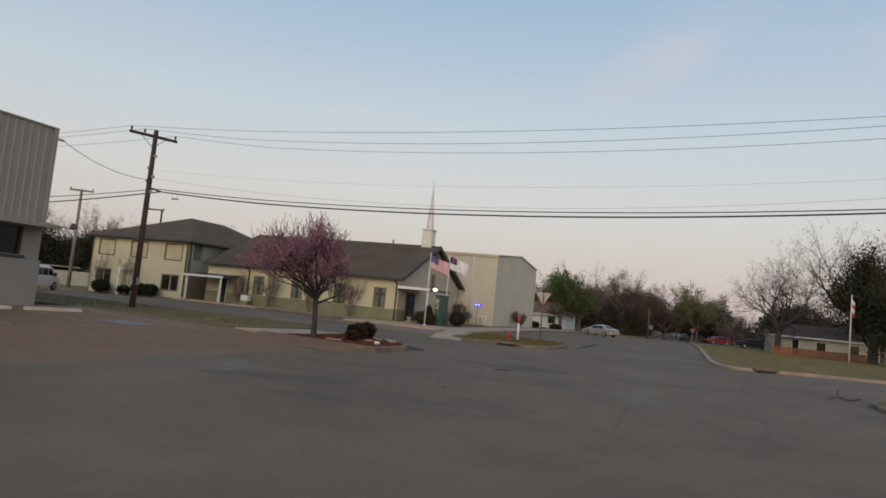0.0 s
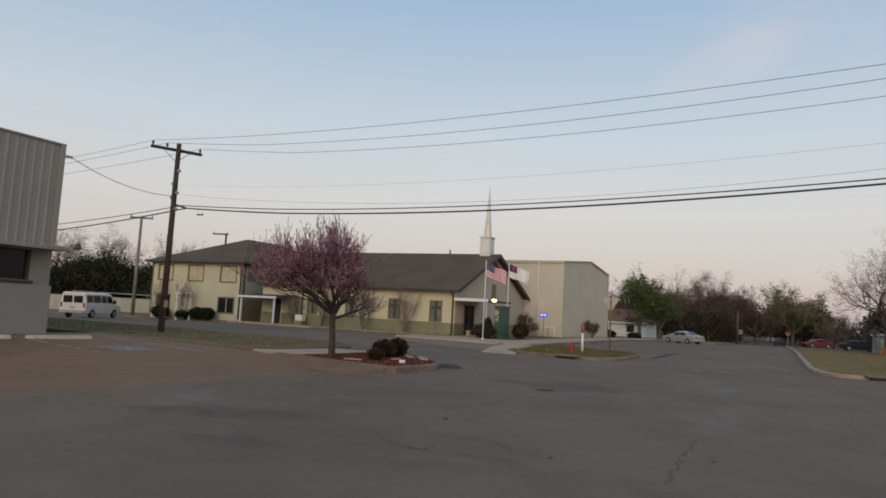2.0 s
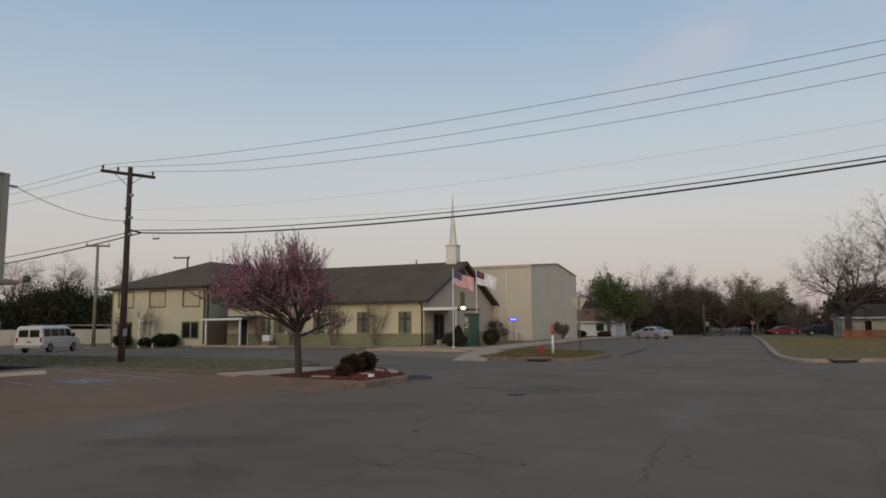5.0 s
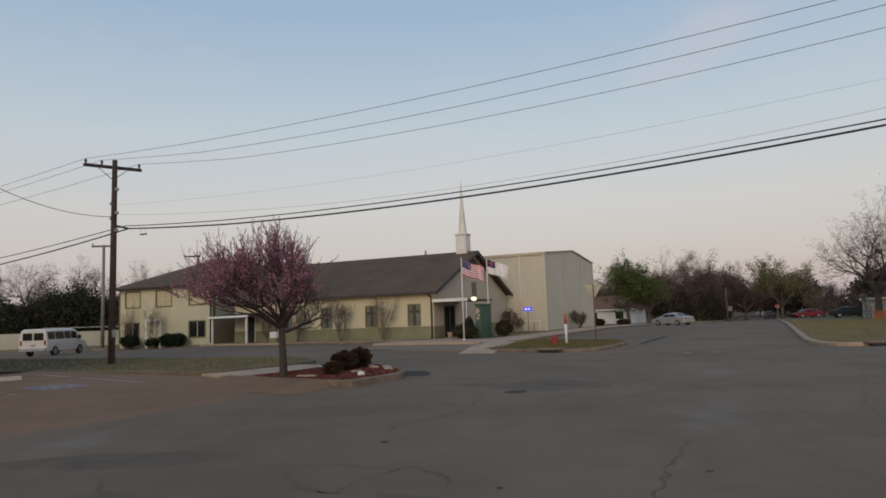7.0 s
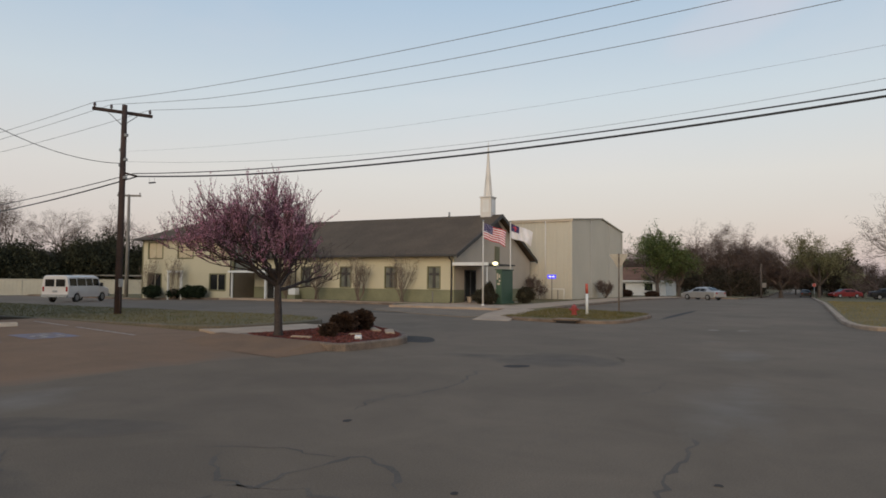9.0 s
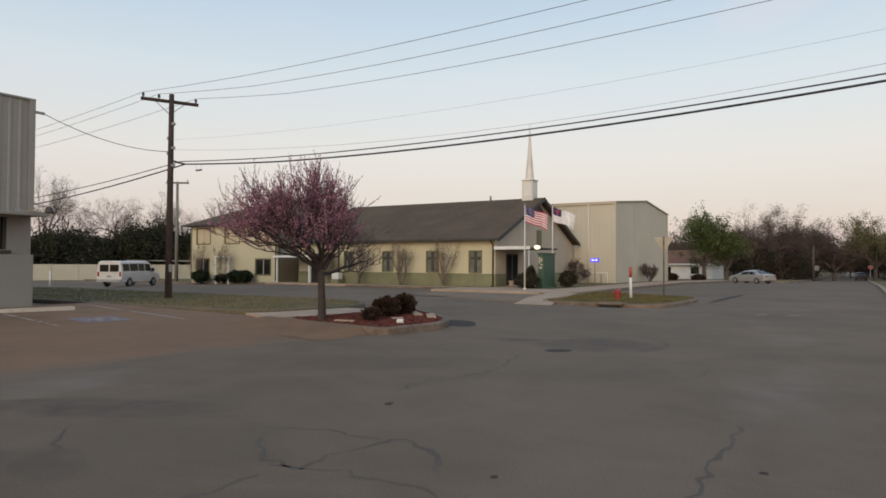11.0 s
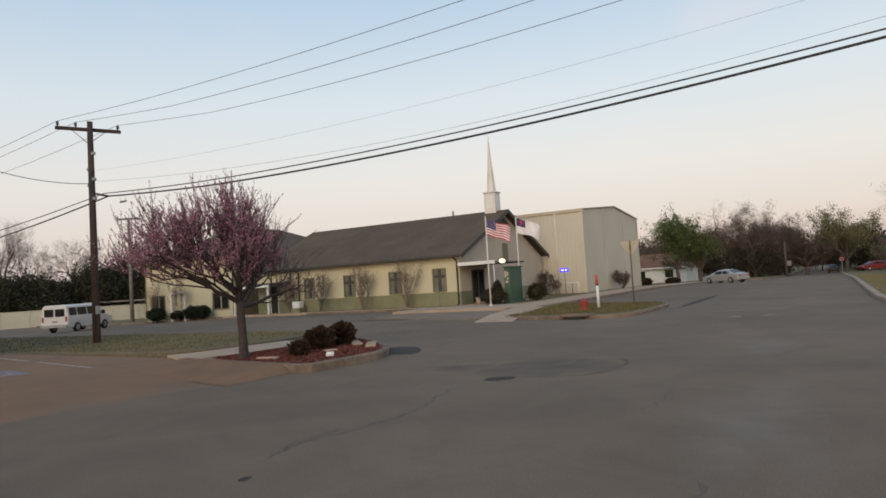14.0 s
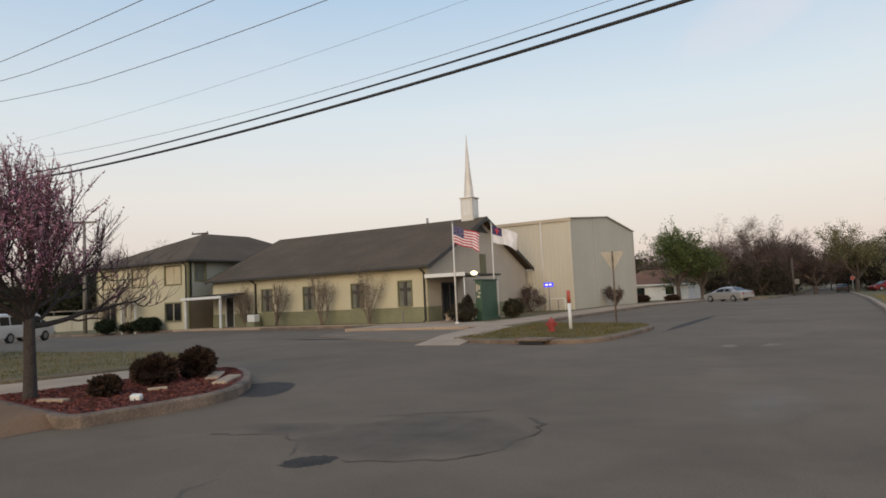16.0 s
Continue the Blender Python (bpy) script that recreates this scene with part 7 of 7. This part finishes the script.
house("white_house", -26.5, -17.6, 106.5, 115, 2.3, 4.3, M_WHITE, M_RUSTROOF, "low white house with rust brown roof", ((-24.5, -23.2, 0.9, 1.9), (-20.5, -19.4, 0.9, 1.9)))
house("lawn_house", 10.2, 22.0, 96.5, 105, 2.4, 4.0, M_VINYL, M_FARROOF, "low pale house with grey roof behind the lawn", ((12.5, 13.2, 0.2, 2.0), (15.2, 16.2, 0.9, 1.9), (18.8, 19.8, 0.9, 1.9)))
house("brown_house", 13.5, 20.5, 136, 144, 2.9, 5.4, M_BRICK, M_RUSTROOF, "brown house half hidden behind the lawn trees", ((15.0, 16.0, 0.9, 2.0),))
house("cream_house", -93.5, -86.5, 53.0, 63.0, 3.0, 5.2, M_CREAM, M_FARROOF, "cream gabled house behind the hedge", ((-90.6, -89.6, 0.9, 2.2),), "y")
cp = root("carport", (-73.3, 60.4, 0), "low flat grey carport behind the fence", "carport")
slab("roof", [(-76.2, 57.0, 2.1), (-71.0, 64.2, 2.05), (-74.0, 66.4, 2.1), (-79.2, 59.2, 2.15)], 0.14, M_GREYMETAL, cp)
for x, y in ((-76.0, 57.4), (-71.4, 63.9), (-74.0, 66.0), (-78.8, 59.3)):
    tube("post", [(x, y, -0.05), (x, y, 1.95)], 0.06, M_CPOLE, cp, 6)

fp = root("flagpole", (12.6, 65.0, 0.1), "white flagpole with a limp flag on the lawn", "flagpole")
tube("pole", [(12.6, 65.0, 0.0), (12.6, 65.0, 5.7)], [0.06, 0.04], M_STEEPLE, fp, 8)
lf = root("limp_flag", (12.6, 65.0, 5.0), "limp red and white flag on the lawn pole", "flag")
at = flag_mesh(12.6, 65.0, 5.3, 0.2, 1.25, 0.25, 10, 0.10, 0.3)
for k in range(4):
    cloth("stripe", at, 0, 1, k / 4, (k + 1) / 4, 5, 3, M_FLAGRED if k % 2 else M_FLAGWHITE, lf)
ss = root("stop_sign", (0.85, 122.0, 0.1), "red stop sign at the far crossing", "stop sign")
tube("post", [(0.85, 122, 0), (0.85, 122, 1.75)], 0.04, M_STEEL, ss, 6)
lathe("octagon", [(0.27, 0), (0.27, 0.02)], M_RED, ss, (0.85, 121.95, 2.05), axis="y", sides=8)
lathe("rim", [(0.29, 0.021), (0.29, 0.03)], M_FLAGWHITE, ss, (0.85, 121.95, 2.05), axis="y", sides=8)


def leafy(name, loc, h, seed, leaf, n, size, label, first=0.55, top=4, trunk=0.22, sp=0.5, wide=1.0, group="", r=None, limbs=0):
    return tree(name, loc, h, seed, top, (3, 4), 0.6, 0.12, h * 0.2, trunk, label, M_BARK, M_FARTWIG, leaf, size, n, sp, first=first, wide=wide, group=group, ext=(r, r, r, r) if r else None, limbs=limbs)


def bare(loc, h, seed, label, first=0.5, wide=1.0, top=5, trunk=0.25, lean=(0, 0), group="bare trees", r=None, n=4500, ext=None):
    return tree("bare_tree", loc, h, seed, top, (3, 4), 0.58, 0.12, h * 0.22, trunk, label, M_BARK, M_FARTWIG, M_FARTWIG, 0.24, n, 0.22, first=first, wide=wide, lean=lean, group=group, wiggle=0.22, ext=ext or ((r, r, r, r) if r else None), aspect=0.06, leaf_name="fine_twig_growth")


leafy("green_tree", (-16.6, 95.5, 0.1), 7.9, 101, M_LEAF, 17000, 0.095, "young green tree in spring leaf beside the hall", 0.55, 5, 0.26, 0.20, r=3.3, limbs=9)
leafy("green_tree", (-14.7, 99.5, 0.1), 6.0, 102, M_LEAF, 6500, 0.095, "slimmer green tree in thin spring leaf beside the hall", 0.5, 5, 0.2, 0.3, r=2.5)
leafy("oak_tree", (1.6, 133.0, 0.1), 9.5, 103, M_OAKLEAF, 24000, 0.095, "broad oak in young olive leaf at the street end", 0.7, 5, 0.3, 0.3, r=4.2)
leafy("oak_tree", (8.2, 143.0, 0.1), 4.2, 104, M_OAKLEAF, 6000, 0.095, "broad oak in young olive leaf at the street end", 0.75, 5, 0.24, 0.4, r=2.8)
for k, (x, y, h) in enumerate(((-14.5, 124, 10.4), (-11.0, 122, 10.6), (-7.6, 127, 8.9), (-18.5, 130, 8.8), (-9.0, 136, 8.0), (-22.5, 128, 8.0), (-26, 126, 7.6), (-3.9, 131, 5.6))):
    bare((x, y, 0.1), h, 210 + k, "dark bare deciduous tree along the far street", 0.55, 1.1, 6, 0.3, r=3.8, n=11000)
bare((9.7, 86.5, 0.1), 11.2, 131, "large spreading bare tree over the pale house", 0.85, 1.1, 6, 0.36, n=6000, ext=(5.0, 5.0, 4.5, 4.5))
bare((16.2, 73.5, 0.1), 12.8, 132, "large spreading bare tree on the lawn", 0.75, 1.1, 6, 0.42, n=6000, ext=(6.4, 6, 5, 5))
bare((22.5, 98, 0.1), 12.0, 133, "large bare tree behind the pale house", 0.8, 1.2, 5, 0.4, r=6.0, n=4000)
bare((8.2, 118, 0.1), 4.8, 134, "bare tree behind the lawn", 0.6, 1.0, 5, 0.2, r=3.0)
for k, (x, y, h) in enumerate(((-106, 63, 15.5), (-103, 72, 12.0), (-97, 79, 12.8), (-110, 57, 12.0), (-92, 86, 12.0), (-86, 92, 11.0), (-78, 98, 11.5), (-112, 70, 13.0), (-70, 104, 10.0), (-52, 108, 10.0), (-47, 110, 9.8))):
    bare((x, y, 0), h, 140 + k, "tall bare tree behind the vinyl fence", 0.5, 0.9, 5, 0.28, r=4.2, n=5000)
for k, (x, y, h) in enumerate(((-82.5, 50.5, 4.7), (-80.5, 54, 4.9), (-79, 57.5, 5.1), (-77.5, 61, 5.4), (-76, 64.5, 5.8), (-74, 68, 6.0), (-71, 71, 6.0), (-68, 74, 5.8), (-65, 78, 6))):
    leafy("evergreen_tree", (x, y, 0), h, 160 + k, M_DARKLEAF, 26000, 0.13, "dense dark evergreen behind the fence", 0.95, 4, 0.2, 0.75, 1.2, "hedge trees", r=3.3)
for k, (x, y, h) in enumerate(((17.5, 80, 6.5), (20.5, 78, 8.5), (14.5, 112, 6.5), (23, 90, 9), (15.5, 71.5, 9.5), (17.8, 74, 10.5), (17.5, 66, 4.5))):
    leafy("evergreen_tree", (x, y, 0.1), h, 180 + k, M_DARKLEAF, 15000, 0.12, "dark evergreen beside the pale house", 0.7, 4, 0.2, 0.5, 1.1, "house trees", r=2.6)
for k, (x, y, h) in enumerate(((-19, 121, 3.4), (-14, 121, 4.4), (-10.5, 121, 4.0), (-8.6, 123, 3.4), (-28, 121, 3.6), (-9.3, 138, 4.2), (12, 137, 3.0), (-23, 121, 3.4), (-5.5, 178, 4.5), (-2.5, 181, 5.5), (0.6, 178, 4.5))):
    leafy("thicket_tree", (x, y, 0), h, 190 + k, M_THICKET, 5000, 0.12, "dark low thicket under the bare trees", 0.9, 4, 0.14, 0.45, 1.3, "thicket", r=2.6)
for k, (x, y, h, r) in enumerate(((-10.5, 146, 8.0, 4.0), (-11, 157, 8.5, 4.5), (4.0, 148, 6.0, 3.4), (5.0, 160, 6.4, 3.6), (-9.8, 170, 9, 4.5), (2.6, 172, 9, 4.5))):
    leafy("street_tree", (x, y, 0.1), h, 230 + k, M_THICKET, 16000, 0.12, "dark tree overhanging the far end of the street", 0.7, 4, 0.22, 0.6, 1.1, "far street trees", r=r)
# wooded distance at the end of the street
rs = np.random.RandomState(77)
pts = []
for k in range(130):
    cx, cy, ch, cw = rs.uniform(-150, 130), rs.uniform(170, 215), rs.uniform(5, 10.5), rs.uniform(2.5, 4.5)
    q = rs.normal(size=(900, 3))
    q /= np.linalg.norm(q, axis=1)[:, None]
    q *= rs.uniform(0.4, 1.05, (900, 1))
    q = q * np.array([cw, cw, ch * 0.5]) + np.array([cx, cy, ch * 0.5])
    pts.append(q)
v, f = scatter_quads(np.concatenate(pts), 0.34, 78)
thing(raw("far_woods", v, f, M_THICKET), "dark wooded skyline at the end of the street", "woods", kind="stuff")
for k, (x, y, r, h) in enumerate(((-17.8, 84, 0.7, 0.9), (-16.2, 90, 0.8, 0.8), (-19.6, 88, 0.8, 1.0))):
    shrub("roadside_shrub", (x, y, 0.0), r, r, h, 200 + k, M_SHRUB, "dark low shrub between the hall and the white house", 1500, 0.08, "roadside shrubs")
up = root("utility_post", (-6.0, 117.0, 0.1), "weathered wooden post with a pale meter box", "post")
tube("shaft", [(-6.0, 117.0, 0.0), (-6.0, 117.0, 5.0)], [0.16, 0.12], M_BARK, up, 8)
part("meter_box", boxes(((-5.85, 116.75, 1.5), (-5.3, 116.95, 2.2)), bevel=0.03), M_CPOLE, up, "pale metal box")
for grass in ("lawn_grass", "verge_grass"):
    for q in bpy.data.objects[grass].data.vertices:
        q.co.z += ground_z(q.co.y, q.co.x)
# everything beyond the church stands on the falling land
for ob, p in ORIGIN.items():
    if ob not in (church, block, hall, WALK):
        ob.location.z += ground_z(ob.location.y, ob.location.x)
